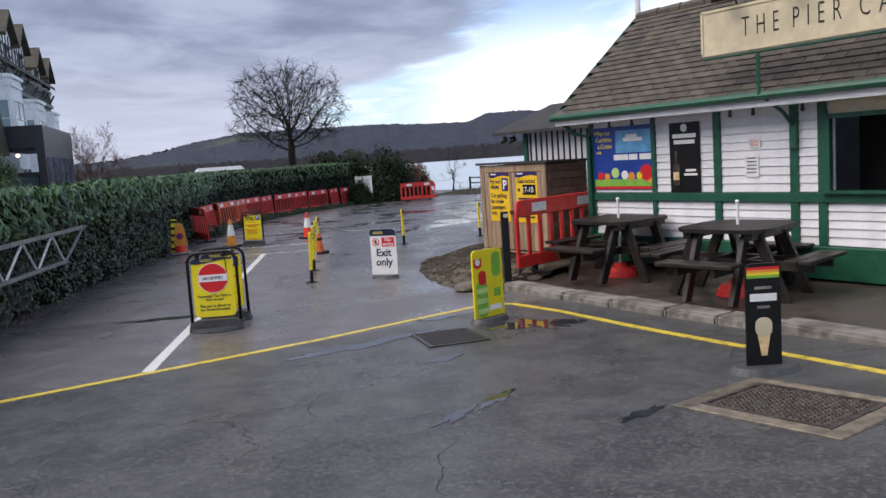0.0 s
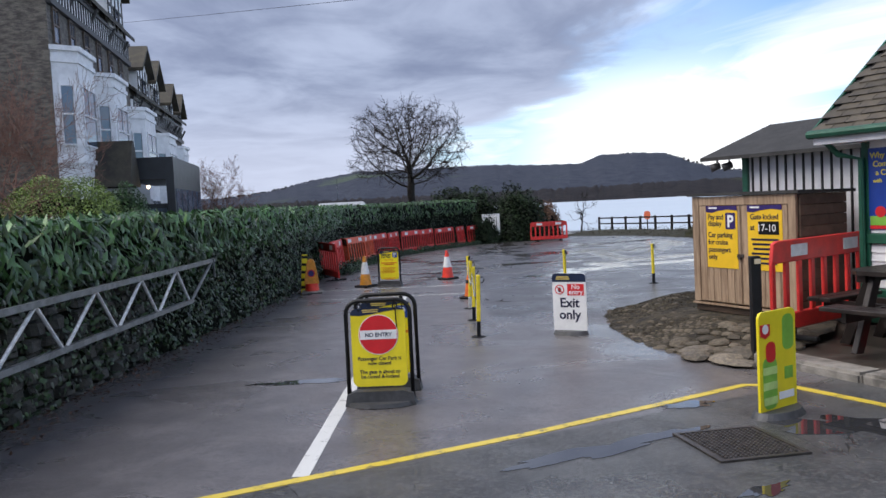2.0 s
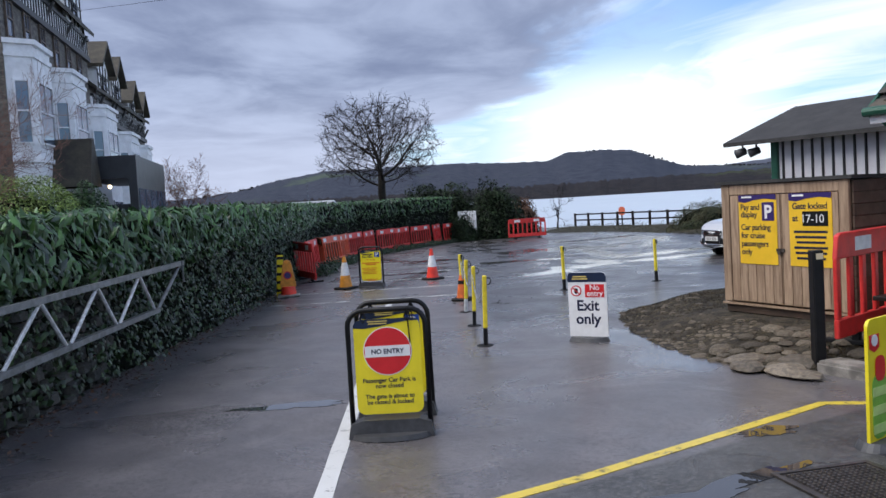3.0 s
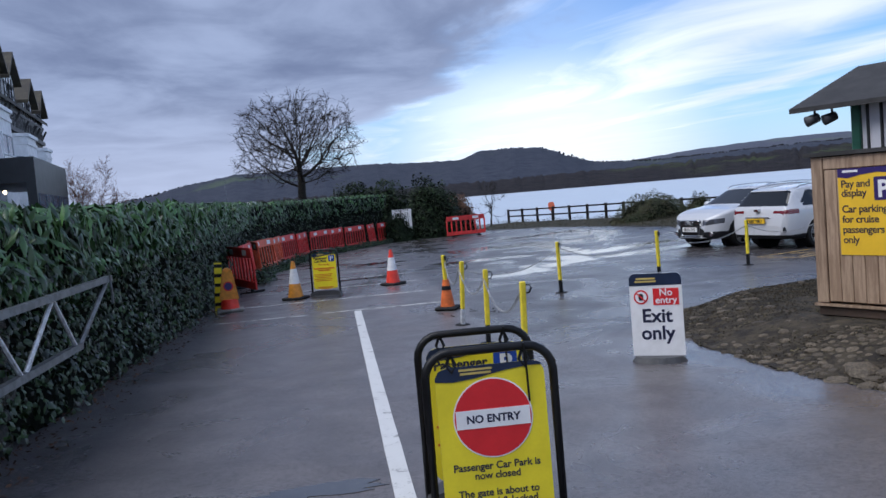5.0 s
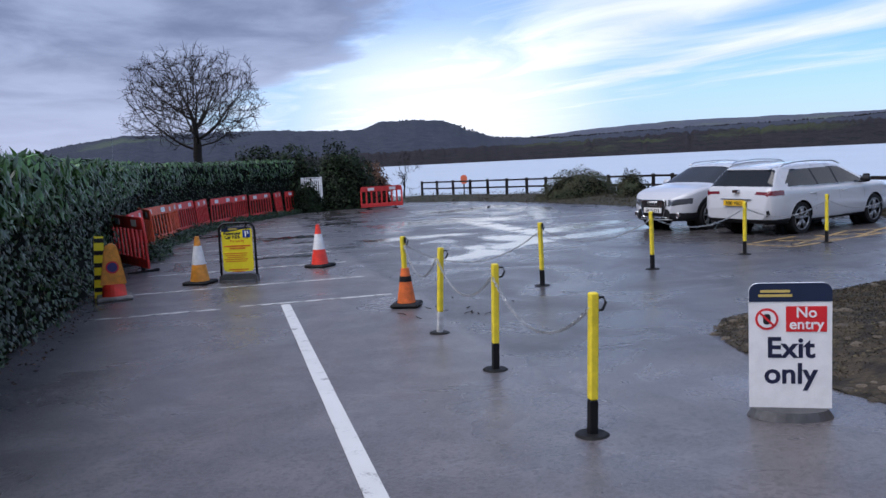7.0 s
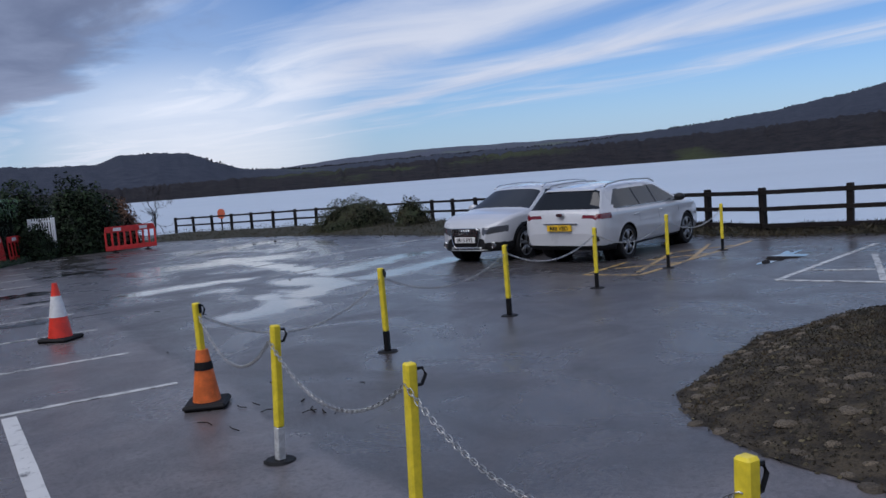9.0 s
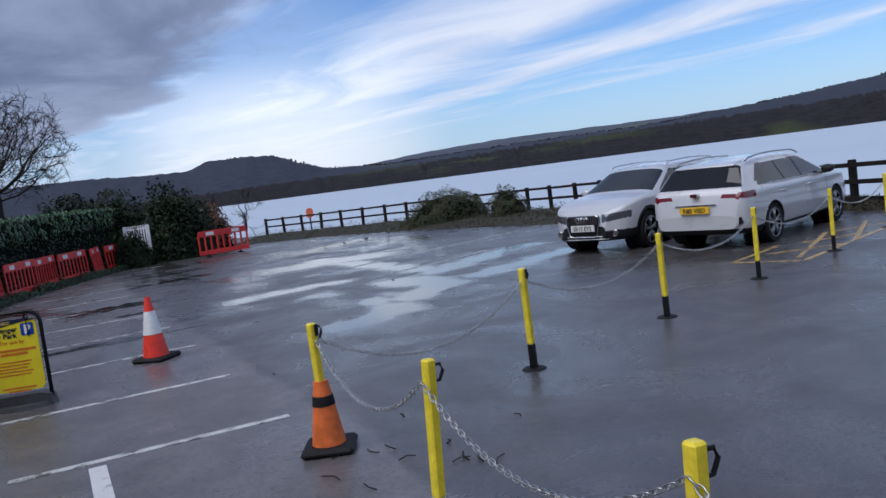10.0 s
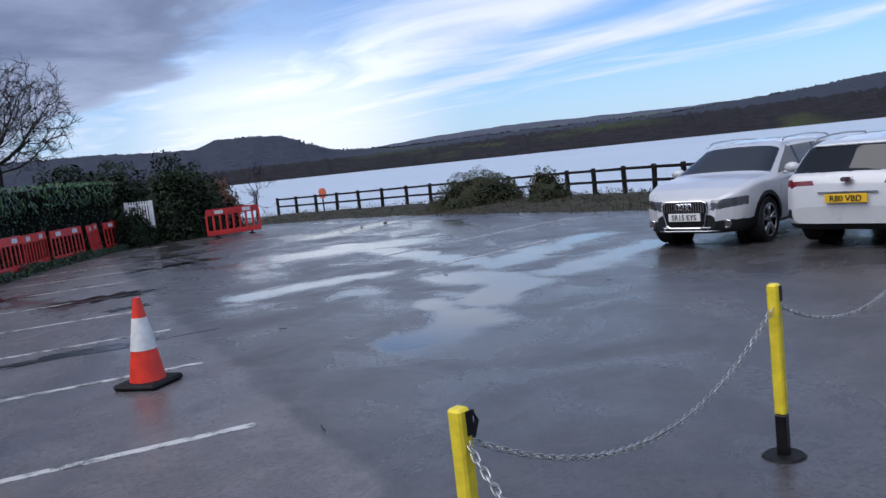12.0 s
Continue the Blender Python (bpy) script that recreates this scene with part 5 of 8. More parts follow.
def beer_board():
    p = thing("beer_board", CAFE, "tall black advertising board with a bottle picture", "poster")
    bm = B()
    box(bm, 0.46, 0.014, 0.88, 1.63, -0.008, 1.245)
    part("sheet", bm, BLACK, p)
    bars("brand_bar", [(1.63, 1.52, 0.36), (1.63, 1.445, 0.32)], 0.05, SIGN_WHITE, p, -0.016)
    bars("slogan_bar", [(1.72, 1.09, 0.16), (1.72, 1.04, 0.2)], 0.03, SIGN_WHITE, p, -0.016)
    bm = B()
    prism(bm, rounded(0.1, 0.28, 0.03, 3, 0.90), -0.022, -0.0155, Matrix.Translation((1.5, 0, 0)))
    prism(bm, rounded(0.04, 0.18, 0.01, 2, 1.16), -0.022, -0.0155, Matrix.Translation((1.5, 0, 0)))
    part("painted_bottle", bm, IRON, p)
    bm = B()
    box(bm, 0.09, 0.004, 0.1, 1.5, -0.024, 1.02)
    part("bottle_label", bm, WAFER, p)
    bm = B()
    disc(bm, 0.05, -0.019, -0.0155, 1.63, 1.62, 12)
    part("emblem", bm, SIGN_WHITE, p)


beer_board()
for s, z, w, h, m in ((2.62, 1.38, 0.16, 0.10, SIGN_WHITE), (2.58, 1.12, 0.18, 0.26, SIGN_WHITE)):
    notice = thing("notice", CAFE, "small weathered paper notice on the cafe boards", "notice")
    bm = B()
    box(bm, w, 0.004, h, s, -0.003, z)
    part("sheet", bm, m, notice)
    bars("text_bar", [(s, z + h * (0.35 - 0.16 * k), w * 0.7) for k in range(5)], h * 0.05, SIGN_RED if h < 0.2 else GREY_RUBBER, notice, -0.006)


# ---------------------------------------------------------------- boarded store beside the cafe
def build_store():
    ox, oy = 2.61 + 0.30 * 0.885, 14.24 + 0.30 * 0.465
    m = pose(ox, oy, 0, 0, 0, CAFE_TURN)
    store = thing("boarded_store", m, "white store with black battens and a low dark felt roof", "shed")
    bm = B()
    box(bm, 2.0, 0.08, 2.0, 1.55, 0.04, 0.80)
    box(bm, 0.08, 2.2, 2.0, 0.56, 1.18, 0.80)
    part("wall", bm, BOARD_WHITE, store)
    for k in range(15):
        bm = B()
        box(bm, 0.022, 0.02, 1.95, 0.66 + 0.135 * k, -0.01, 0.80)
        part("batten", bm, TIMBER_BLACK, store)
    for k in range(14):
        bm = B()
        box(bm, 0.02, 0.022, 1.95, 0.51, 0.2 + 0.14 * k, 0.80)
        part("batten", bm, TIMBER_BLACK, store)
    bm = B()
    box(bm, 0.09, 0.09, 1.98, 0.55, 0.0, 0.80, bevel=0.008)
    part("corner_post", bm, TRIM_GREEN, store)
    bm = B()
    for a, b in (((-0.30, 1.79), (1.1, 2.26)), ((2.5, 1.79), (1.1, 2.26))):
        prism(bm, [(a[0], a[1] - 0.05), (b[0], b[1] - 0.05), (b[0], b[1]), (a[0], a[1])], 0.0, 2.75, Matrix(((0, 1, 0, 0), (1, 0, 0, 0), (0, 0, 1, 0), (0, 0, 0, 1))))
    part("roof", bm, FELT, store, "low pitched dark felt roof")
    bm = B()
    prism(bm, [(0.0, 1.76), (2.3, 1.76), (1.1, 2.2)], 0.53, 0.55, Matrix(((0, 1, 0, 0), (1, 0, 0, 0), (0, 0, 1, 0), (0, 0, 0, 1))))
    part("gable", bm, TIMBER_BLACK, store)
    for x, y in ((0.22, -0.2), (0.36, -0.12)):
        bm = B()
        rod(bm, (x, y, 1.76), (x, y, 1.68), 0.012, 0.012, 6)
        rod(bm, (x + 0.02, y + 0.03, 1.68), (x - 0.05, y - 0.07, 1.64), 0.045, 0.055, 12)
        part("spotlight", bm, GREY_RUBBER, store, "small outdoor spotlight under the eave", True)


build_store()


# ---------------------------------------------------------------- meter cabin with the parking notices
def build_cabin():
    z0 = -0.17
    m = pose(2.2, 13.2, z0, 0, 0, CAFE_TURN - 1.5)
    cabin = thing("meter_cabin", m, "pale timber cabin with double doors standing on a pallet", "cabin")
    w, d, h, lift = 1.62, 0.76, 1.44, 0.12
    for k in range(3):
        bm = B()
        box(bm, w + 0.02, 0.09, 0.085, w / 2, 0.06 + k * 0.3, 0.043)
        part("pallet_bearer", bm, SHED_BROWN, cabin)
    for k in range(4):
        bm = B()
        box(bm, w + 0.06, 0.11, 0.022, w / 2, 0.02 + k * 0.23, 0.10)
        part("pallet_board", bm, SHED_WOOD, cabin)
    bm = B()
    box(bm, w - 0.04, d - 0.04, h - lift - 0.03, w / 2, d / 2 + 0.02, (h + lift) / 2)
    part("carcass", bm, SHED_BROWN, cabin)
    for x in (0.05, w - 0.06):
        bm = B()
        box(bm, 0.11, 0.04, h - lift, x, -0.005, (h + lift) / 2, bevel=0.005)
        part("frame_post", bm, SHED_WOOD, cabin)
    bm = B()
    box(bm, w - 0.22, 0.04, 0.11, w / 2, -0.004, h - 0.06, bevel=0.005)
    part("head_rail", bm, SHED_WOOD, cabin)
    for side in (0, 1):
        bm = B()
        box(bm, 0.695, 0.02, h - lift - 0.13, 0.108 + 0.35 + side * 0.702, 0.002, (h + lift - 0.11) / 2)
        door = part("door", bm, SHED_WOOD, cabin, "pale vertically boarded door")
        for k in range(6):
            bm = B()
            box(bm, 0.108, 0.018, h - lift - 0.14, 0.108 + 0.065 + k * 0.1135 + side * 0.702, -0.013, (h + lift - 0.11) / 2, bevel=0.004)
            part("board", bm, SHED_WOOD, door)
    bm = B()
    box(bm, 0.10, 0.02, 0.035, w / 2 - 0.01, -0.03, 0.72)
    disc(bm, 0.022, -0.05, -0.03, w / 2 - 0.02, 0.695, 10)
    part("hasp", bm, IRON, cabin, "iron hasp and padlock")
    for k in range(11):
        for xs in (-0.008, w + 0.008):
            bm = B()
            box(bm, 0.022, d - 0.02, 0.112, xs, d / 2 + 0.01, lift + 0.06 + k * 0.119, bevel=0.004)
            part("side_board", bm, SHED_BROWN, cabin)
    bm = B()
    box(bm, w + 0.12, d + 0.16, 0.035, w / 2, d / 2 - 0.01, h + 0.02, Matrix.Rotation(radians(-1.2), 4, "X"))
    part("lid", bm, FELT, cabin, "dark felted lid overhanging the doors")
    # the two notices
    for x0, kind in ((0.25, 0), (0.92, 1)):
        n = thing("parking_notice", m @ pose(x0 + 0.255, -0.026, 0.56), "yellow parking notice screwed to the cabin door" if kind == 0 else "yellow notice giving the time the gate is locked", "notice")
        bm = B()
        box(bm, 0.51, 0.006, 0.76, 0, 0, 0.38)
        part("panel", bm, NOTICE_YELLOW, n)
        bm = B()
        prism(bm, [(-0.255, 0.76), (0.255, 0.76), (0.255, 0.70), (0.1, 0.715), (-0.05, 0.70), (-0.16, 0.675), (-0.255, 0.685)], -0.0055, -0.0035)
        part("header", bm, SIGN_PURPLE, n)
        bars("operator_bar", [(-0.14, 0.735, 0.14)], 0.02, SIGN_WHITE, n, -0.007)
        if kind == 0:
            bm = B()
            prism(bm, rounded(0.16, 0.2, 0.012, 3, 0.475), -0.0055, -0.0035, Matrix.Translation((0.145, 0, 0)))
            panel = part("parking_symbol", bm, SIGN_PURPLE, n, "dark blue square with a white letter")
            lettering("letter", "P", 0.2, SIGN_WHITE, panel, 0.145, -0.007, 0.505, "CENTER", 0.006)
            for text, z, s in (("Pay and", 0.595, 0.092), ("display", 0.515, 0.092), ("Car parking", 0.375, 0.092), ("for cruise", 0.285, 0.092), ("passengers", 0.195, 0.092), ("only", 0.105, 0.092)):
                lettering("lettering", text, s, INK_NAVY, n, -0.23, -0.0045, z, "LEFT", 0.0012, 0.93)
        else:
            for text, x, z, s in (("Gate locked", -0.215, 0.595, 0.092), ("at", -0.215, 0.47, 0.092)):
                lettering("lettering", text, s, INK_NAVY, n, x, -0.0045, z, "LEFT", 0.0012, 0.93)
            bm = B()
            box(bm, 0.30, 0.004, 0.15, 0.06, -0.004, 0.495)
            slate = part("time_panel", bm, BLACK, n, "black panel with a chalked time")
            lettering("time_figures", "17-10", 0.12, SIGN_WHITE, slate, 0.03, -0.0075, 0.455)
            bars("small_print_bar", [(0, 0.36 - 0.055 * k, 0.40 - 0.03 * (k % 3)) for k in range(6)], 0.024, INK_NAVY, n, -0.0045)


build_cabin()


# ---------------------------------------------------------------- cobbled apron round the terrace corner
APRON = ((1.97, 10.62), (1.62, 10.9), (1.40, 11.5), (1.18, 12.2), (1.12, 13.1), (1.20, 14.3), (1.42, 15.1), (1.75, 15.55), (2.75, 16.0), (3.65, 16.38), (4.35, 16.05))


def apron_z(x, y, depth):
    """Height of the bank, depth metres in from its edge."""
    k = max(0.0, min(1.0, depth / 0.95))
    return fall(y) + (terrace_z(y) - 0.004 - fall(y)) * k * k * (3 - 2 * k) + 0.006


def build_apron():
    inner = ((2.6, 10.75), (3.0, 11.1), (3.3, 11.7), (3.6, 12.4), (3.8, 13.1), (4.0, 13.9), (4.2, 14.4), (4.5, 14.7), (4.7, 14.9), (4.9, 15.0), (5.2, 15.1))
    verts, faces = [], []
    n = 20
    spread = []
    for i in range(len(APRON) - 1):
        for k in range(8):
            f = k / 8
            wob = 0.09 * noise.noise((i + f, 3.3, 0)) + 0.07 * noise.noise((i * 3.1 + f * 3.1, 7.7, 0))
            spread.append(tuple(APRON[i][j] + (APRON[i + 1][j] - APRON[i][j]) * f + wob * (1 if i else 0) for j in (0, 1)) + tuple(inner[i][j] + (inner[i + 1][j] - inner[i][j]) * f for j in (0, 1)))
    for ax, ay, bx, by in spread:
        ln = math.hypot(bx - ax, by - ay)
        for k in range(n + 1):
            x, y = ax + (bx - ax) * k / n, ay + (by - ay) * k / n
            verts.append((x, y, apron_z(x, y, ln * k / n) + 0.014 * noise.noise((x * 4, y * 4, 0)) + 0.010 * noise.noise((x * 11, y * 11, 3))))
    for i in range(len(spread) - 1):
        for k in range(n):
            a = i * (n + 1) + k
            faces.append((a, a + n + 1, a + n + 2, a + 1))
    apron = tagged(new("pavement_apron", raw_mesh("pavement_apron", verts, faces, SOIL, True)), "rough bank of half-buried cobbles and soil at the terrace corner", "pavement", kind="structure")
    kinds = []
    for k in range(6):
        bm = B()
        bmesh.ops.create_icosphere(bm, subdivisions=2, radius=0.5)
        for v in bm.verts:
            v.co *= 1 + 0.28 * noise.noise(v.co * 2.2 + Vector((k * 9, 0, 0)))
            v.co.z = v.co.z * 0.6 if v.co.z > 0 else v.co.z * 0.3
        kinds.append(link_mesh("cobble", bm, COBBLE, False))
    rng = random.Random(12)
    placed = []
    tries = 0
    while len(placed) < 270 and tries < 9000:
        tries += 1
        i = rng.randrange(len(spread))
        ax, ay, bx, by = spread[i]
        ln = math.hypot(bx - ax, by - ay)
        near_end = i < 20
        if i > 26 and rng.random() < 0.97:
            continue
        f = rng.random() ** 1.4 * min(0.9, 1.0 / ln)
        x, y = ax + (bx - ax) * f, ay + (by - ay) * f
        s = rng.uniform(0.14, 0.28) if near_end else rng.uniform(0.05, 0.13)
        if any(math.hypot(x - a, y - b) < (s + t) * 0.40 for a, b, t in placed):
            continue
        placed.append((x, y, s))
        o = new("cobble", kinds[rng.randrange(6)])
        o.parent = apron
        o.matrix_world = pose(x, y, apron_z(x, y, ln * f) - 0.004 - (0.02 if near_end else 0.05) * s, rng.uniform(-8, 8), rng.uniform(-8, 8), rng.uniform(0, 360)) @ Matrix.Diagonal((s * rng.uniform(0.9, 1.3), s * rng.uniform(0.75, 1.0), s * (0.75 if near_end else 0.8), 1))
    pale = []
    for me in kinds:
        me = me.copy()
        me.materials[0] = STONE
        pale.append(me)
    for x, y, s, h in ((1.72, 10.62, 0.34, 0.5), (1.5, 10.85, 0.30, 0.55), (1.78, 10.4, 0.26, 0.4), (1.98, 10.9, 0.36, 0.55), (1.62, 11.2, 0.34, 0.4), (1.92, 11.25, 0.3, 0.4)):
        o = new("cobble", pale[int(x * 100) % 6])
        o.parent = apron
        o.matrix_world = pose(x, y, fall(y) + 0.03, 0, 0, x * 777) @ Matrix.Diagonal((s * 1.25, s, s * h * 1.3, 1))
    pts, nrm = [], []
    for _ in range(26000):
        i, k = rng.randrange(len(spread) - 1), rng.random()
        ax, ay, bx, by = (a + (b - a) * k for a, b in zip(spread[i], spread[i + 1]))
        f = rng.random() * 0.7
        x, y = ax + (bx - ax) * f + rng.uniform(-0.03, 0.03), ay + (by - ay) * f + rng.uniform(-0.03, 0.03)
        if noise.noise((x * 1.7, y * 1.7, 4)) > (0.05 if y < 13.4 else -0.45):
            pts.append((x, y, apron_z(x, y, math.hypot(bx - ax, by - ay) * f) + 0.012))
            nrm.append((rng.uniform(-1, 1), rng.uniform(-1, 1), 1.2))
    gv, gf = [], []
    for _ in range(9000):       # loose chippings between the cobbles
        i, k = rng.randrange(len(spread) - 1), rng.random()
        ax, ay, bx, by = (a + (b - a) * k for a, b in zip(spread[i], spread[i + 1]))
        f = rng.uniform(-0.01, 0.8)
        x, y = ax + (bx - ax) * f, ay + (by - ay) * f
        z, s, turn, k = apron_z(x, y, math.hypot(bx - ax, by - ay) * max(f, 0)), 0.006 + 0.016 * rng.random() ** 3, rng.uniform(0, 6.28), len(gv)
        for j in range(4):
            r = s * rng.uniform(0.7, 1.3)
            gv.append((x + r * math.cos(turn + j * 1.57), y + r * math.sin(turn + j * 1.57), z + rng.uniform(-0.004, 0.006)))
        gv.append((x + s * 0.2, y, z + s * rng.uniform(0.3, 0.7)))
        gf += [(k + j, k + (j + 1) % 4, k + 4) for j in range(4)]
    tagged(new("chippings", raw_mesh("chippings", gv, gf, GRIT)), "small brown stone chippings", kind="stuff").parent = apron
    tagged(new("moss_and_litter", leaf_mesh("moss_and_litter", pts, nrm, 0.017, 0.7, 31, LITTER, 0.6)), "moss, grass tufts and dead leaves", kind="stuff").parent = apron


build_apron()


# ---------------------------------------------------------------- ironwork in the road
def drain_cover(corner, ux, uy, w, d, cells, mat, label, surround):
    """A cast cover set flush: frame, bars or raised studs, with an optional concrete surround."""
    x, y = corner
    tilt = math.degrees(math.atan2(fall(y + 0.5) - fall(y - 0.5), 1.0))
    cover = thing("drain_cover", Matrix.Translation((x, y, fall(y) + 0.004)) @ Matrix.Rotation(radians(tilt), 4, "X") @ Matrix.Rotation(math.atan2(uy, ux), 4, "Z"), label, "drain cover")
    if surround:
        for sx, sy, cx, cy in ((w + 0.24, 0.12, 0, d / 2 + 0.06), (w + 0.24, 0.12, 0, -d / 2 - 0.06), (0.12, d, w / 2 + 0.06, 0), (0.12, d, -w / 2 - 0.06, 0)):
            bm = B()
            box(bm, sx, sy, 0.03, cx, cy, -0.008, bevel=0.006)
            part("surround", bm, STONE, cover, "broken sandy concrete surround")
    bm = B()
    box(bm, w, d, 0.02, 0, 0, -0.008)
    part("plate", bm, mat, cover)
    bm = B()
    for sx, sy, cx, cy in ((w, 0.03, 0, d / 2 - 0.015), (w, 0.03, 0, -d / 2 + 0.015), (0.03, d - 0.06, w / 2 - 0.015, 0), (0.03, d - 0.06, -w / 2 + 0.015, 0)):
        box(bm, sx, sy, 0.02, cx, cy, 0.0)
    part("rim", bm, mat, cover)
    nx, ny = cells
    verts, faces = [], []
    cube = [(-1, -1, 0), (1, -1, 0), (1, 1, 0), (-1, 1, 0), (-0.7, -0.7, 1), (0.7, -0.7, 1), (0.7, 0.7, 1), (-0.7, 0.7, 1)]
    for i in range(nx):
        for j in range(ny):
            cx, cy = -w / 2 + 0.05 + (w - 0.1) * (i + 0.5) / nx, -d / 2 + 0.05 + (d - 0.1) * (j + 0.5) / ny
            k = len(verts)
            sx, sy = (w - 0.1) / nx * 0.33, (d - 0.1) / ny * 0.33
            verts += [(cx + a * sx, cy + b * sy, 0.002 + 0.011 * c) for a, b, c in cube]
            faces += [[k + q for q in f] for f in ((4, 5, 6, 7), (0, 1, 5, 4), (1, 2, 6, 5), (2, 3, 7, 6), (3, 0, 4, 7))]
    tagged(new("tread", raw_mesh("tread", verts, faces, mat)), kind="stuff").parent = cover
    return cover


drain_cover((0.906, 7.898), 0.985, 0.17, 0.60, 0.68, (15, 17), TREAD, "square studded dark steel drain cover in the road", False)
drain_cover((2.63, 4.68), 0.86, 0.5, 0.66, 0.86, (14, 18), IRON, "large rusty studded manhole cover with a broken concrete surround", True)


# ---------------------------------------------------------------- picnic tables
def picnic_table(x, y, turn):
    z = terrace_at(x, y) - 0.012
    t = thing("picnic_table", pose(x, y, z, 0, 0, turn), "dark-stained square timber picnic table with four benches", "picnic table", "picnic tables")
    half, cut, h = 0.51, 0.17, 0.75
    for k in range(7):
        y0 = -half + k * 2 * half / 7
        y1 = y0 + 2 * half / 7 - 0.008
        reach = [half - max(0.0, cut - (half - abs(v))) for v in (y0, y1)]
        bm = B()
        top = [(-reach[0], y0), (reach[0], y0), (reach[1], y1), (-reach[1], y1)]
        lo = [bm.verts.new((a, b, h - 0.04)) for a, b in top]
        hi = [bm.verts.new((a, b, h)) for a, b in top]
        bm.faces.new(lo[::-1]), bm.faces.new(hi)
        for i in range(4):
            bm.faces.new((lo[i], lo[(i + 1) % 4], hi[(i + 1) % 4], hi[i]))
        part("tabletop_plank", bm, PICNIC_WOOD, t)
    for s in (-1, 1):
        bm = B()
        box(bm, 0.09, 2 * half - 0.14, 0.07, s * 0.34, 0, h - 0.077)
        part("bearer", bm, PICNIC_WOOD, t)
        bm = B()
        box(bm, 1.8, 0.045, 0.09, 0, s * 0.2, 0.365)
        part("cross_beam", bm, PICNIC_WOOD, t)
        bm = B()
        box(bm, 0.045, 1.8, 0.09, s * 0.2, 0, 0.365 - 0.0)
        part("cross_beam", bm, PICNIC_WOOD, t)
    for k in range(4):
        m = Matrix.Rotation(k * math.pi / 2, 4, "Z")
        bm = B()
        for j in range(2):
            box(bm, 0.84, 0.125, 0.04, 0, -0.75 - j * 0.135, 0.435, m, 0.006)
        part("bench", bm, PICNIC_WOOD, t)
        for s in (-1, 1):
            bm = B()
            lean = m @ Matrix.Translation((s * 0.26, -0.48, 0.355)) @ Matrix.Rotation(radians(-22), 4, "X")
            box(bm, 0.06, 0.12, 0.80, 0, 0, 0, lean, 0.006)
            for v in bm.verts:
                v.co.z = max(0.0, min(h - 0.042, v.co.z))
            part("leg", bm, PICNIC_WOOD, t)
    base = thing("parasol_base", pose(x, y, z), "red plastic parasol base with a thin white pole", "parasol base", "parasol bases")
    bm = B()
    for k, (r, a, b) in enumerate(((0.24, 0.0, 0.07), (0.20, 0.07, 0.12), (0.09, 0.12, 0.17))):
        rod(bm, (0, 0, a), (0, 0, b), r, r * 0.93, 20)
    part("base", bm, RED_PLASTIC, base)
    bm = B()
    rod(bm, (0, 0, 0.17), (0, 0, 0.98), 0.017, 0.017, 8)
    bmesh.ops.create_uvsphere(bm, u_segments=8, v_segments=6, radius=0.024, matrix=Matrix.Translation((0, 0, 0.99)))
    part("pole", bm, SIGN_WHITE, base, "thin white pole stub")


picnic_table(4.09, 8.29, CAFE_TURN + 8)
picnic_table(3.46, 10.27, CAFE_TURN + 2)


# ---------------------------------------------------------------- street furniture
def barrier(m, mat, label, slots=8, group="barriers", feet=True):
    """A moulded plastic work barrier, 2 m long and 1 m high: rails, uprights, reflective squares and two feet."""
    b = thing("plastic_barrier", m, label, "barrier", group)
    bm = B()
    prism(bm, [(-0.98, 0.78), (-0.94, 0.98), (-0.88, 1.0), (0.88, 1.0), (0.94, 0.98), (0.98, 0.78)], -0.022, 0.022)
    bmesh.ops.bevel(bm, geom=bm.edges[:], offset=0.008, segments=1, affect="EDGES")
    part("top_rail", bm, mat, b)
    bm = B()
    box(bm, 1.96, 0.044, 0.17, 0, 0, 0.185, bevel=0.01)
    part("bottom_rail", bm, mat, b)
    bm = B()
    box(bm, 1.85, 0.03, 0.05, 0, 0, 0.46)
    for k in range(slots + 1):
        x = -0.945 + 1.89 * k / slots
        bm2 = B()
        box(bm2, 0.07, 0.036, 0.52, x, 0, 0.525, bevel=0.008)
        part("upright", bm2, mat, b)
    bm.free()
    for x in (-0.5, 0.5):
        bm = B()
        for s in (-1, 1):
            box(bm, 0.30, 0.003, 0.12, x, s * 0.025, 0.89)
        part("reflector", bm, REFLECTIVE, b, "worn white reflective strip")
    if feet:
        for x in (-0.62, 0.62):
            bm = B()
            box(bm, 0.07, 0.55, 0.045, x, 0, 0.0225, bevel=0.01)
            box(bm, 0.06, 0.06, 0.09, x, 0, 0.07)
            part("foot", bm, RUBBER, b)
    return b


# the row stacked along the hedge
rng = random.Random(17)
row = []
for k in range(12):
    f = 31.3 + k * 1.98 - (0.0 if k else 0.35)
    x, y, sx, sy = hedge_at(f)
    yaw = math.degrees(math.atan2(sx, -sy)) + rng.uniform(-6, 6) + (9, -9)[k % 2] + (12 if k in (0, 9) else 0)
    orange = k in (2, 3, 4)
    at = pose(x + sx * 0.36, y + sy * 0.36, fall(y), 0, 0, yaw) @ pose(0, 0, 0, rng.uniform(-7, -2), 0, 0)
    row.append(barrier(at, ORANGE_PLASTIC if orange else RED_PLASTIC, "faded orange plastic work barrier leaning along the hedge" if orange else "red plastic work barrier leaning along the hedge", group="hedge barriers"))
barrier(pose(3.98, 45.0, fall(45), 0, 0, 10), RED_PLASTIC, "red plastic work barrier standing at the car park end")
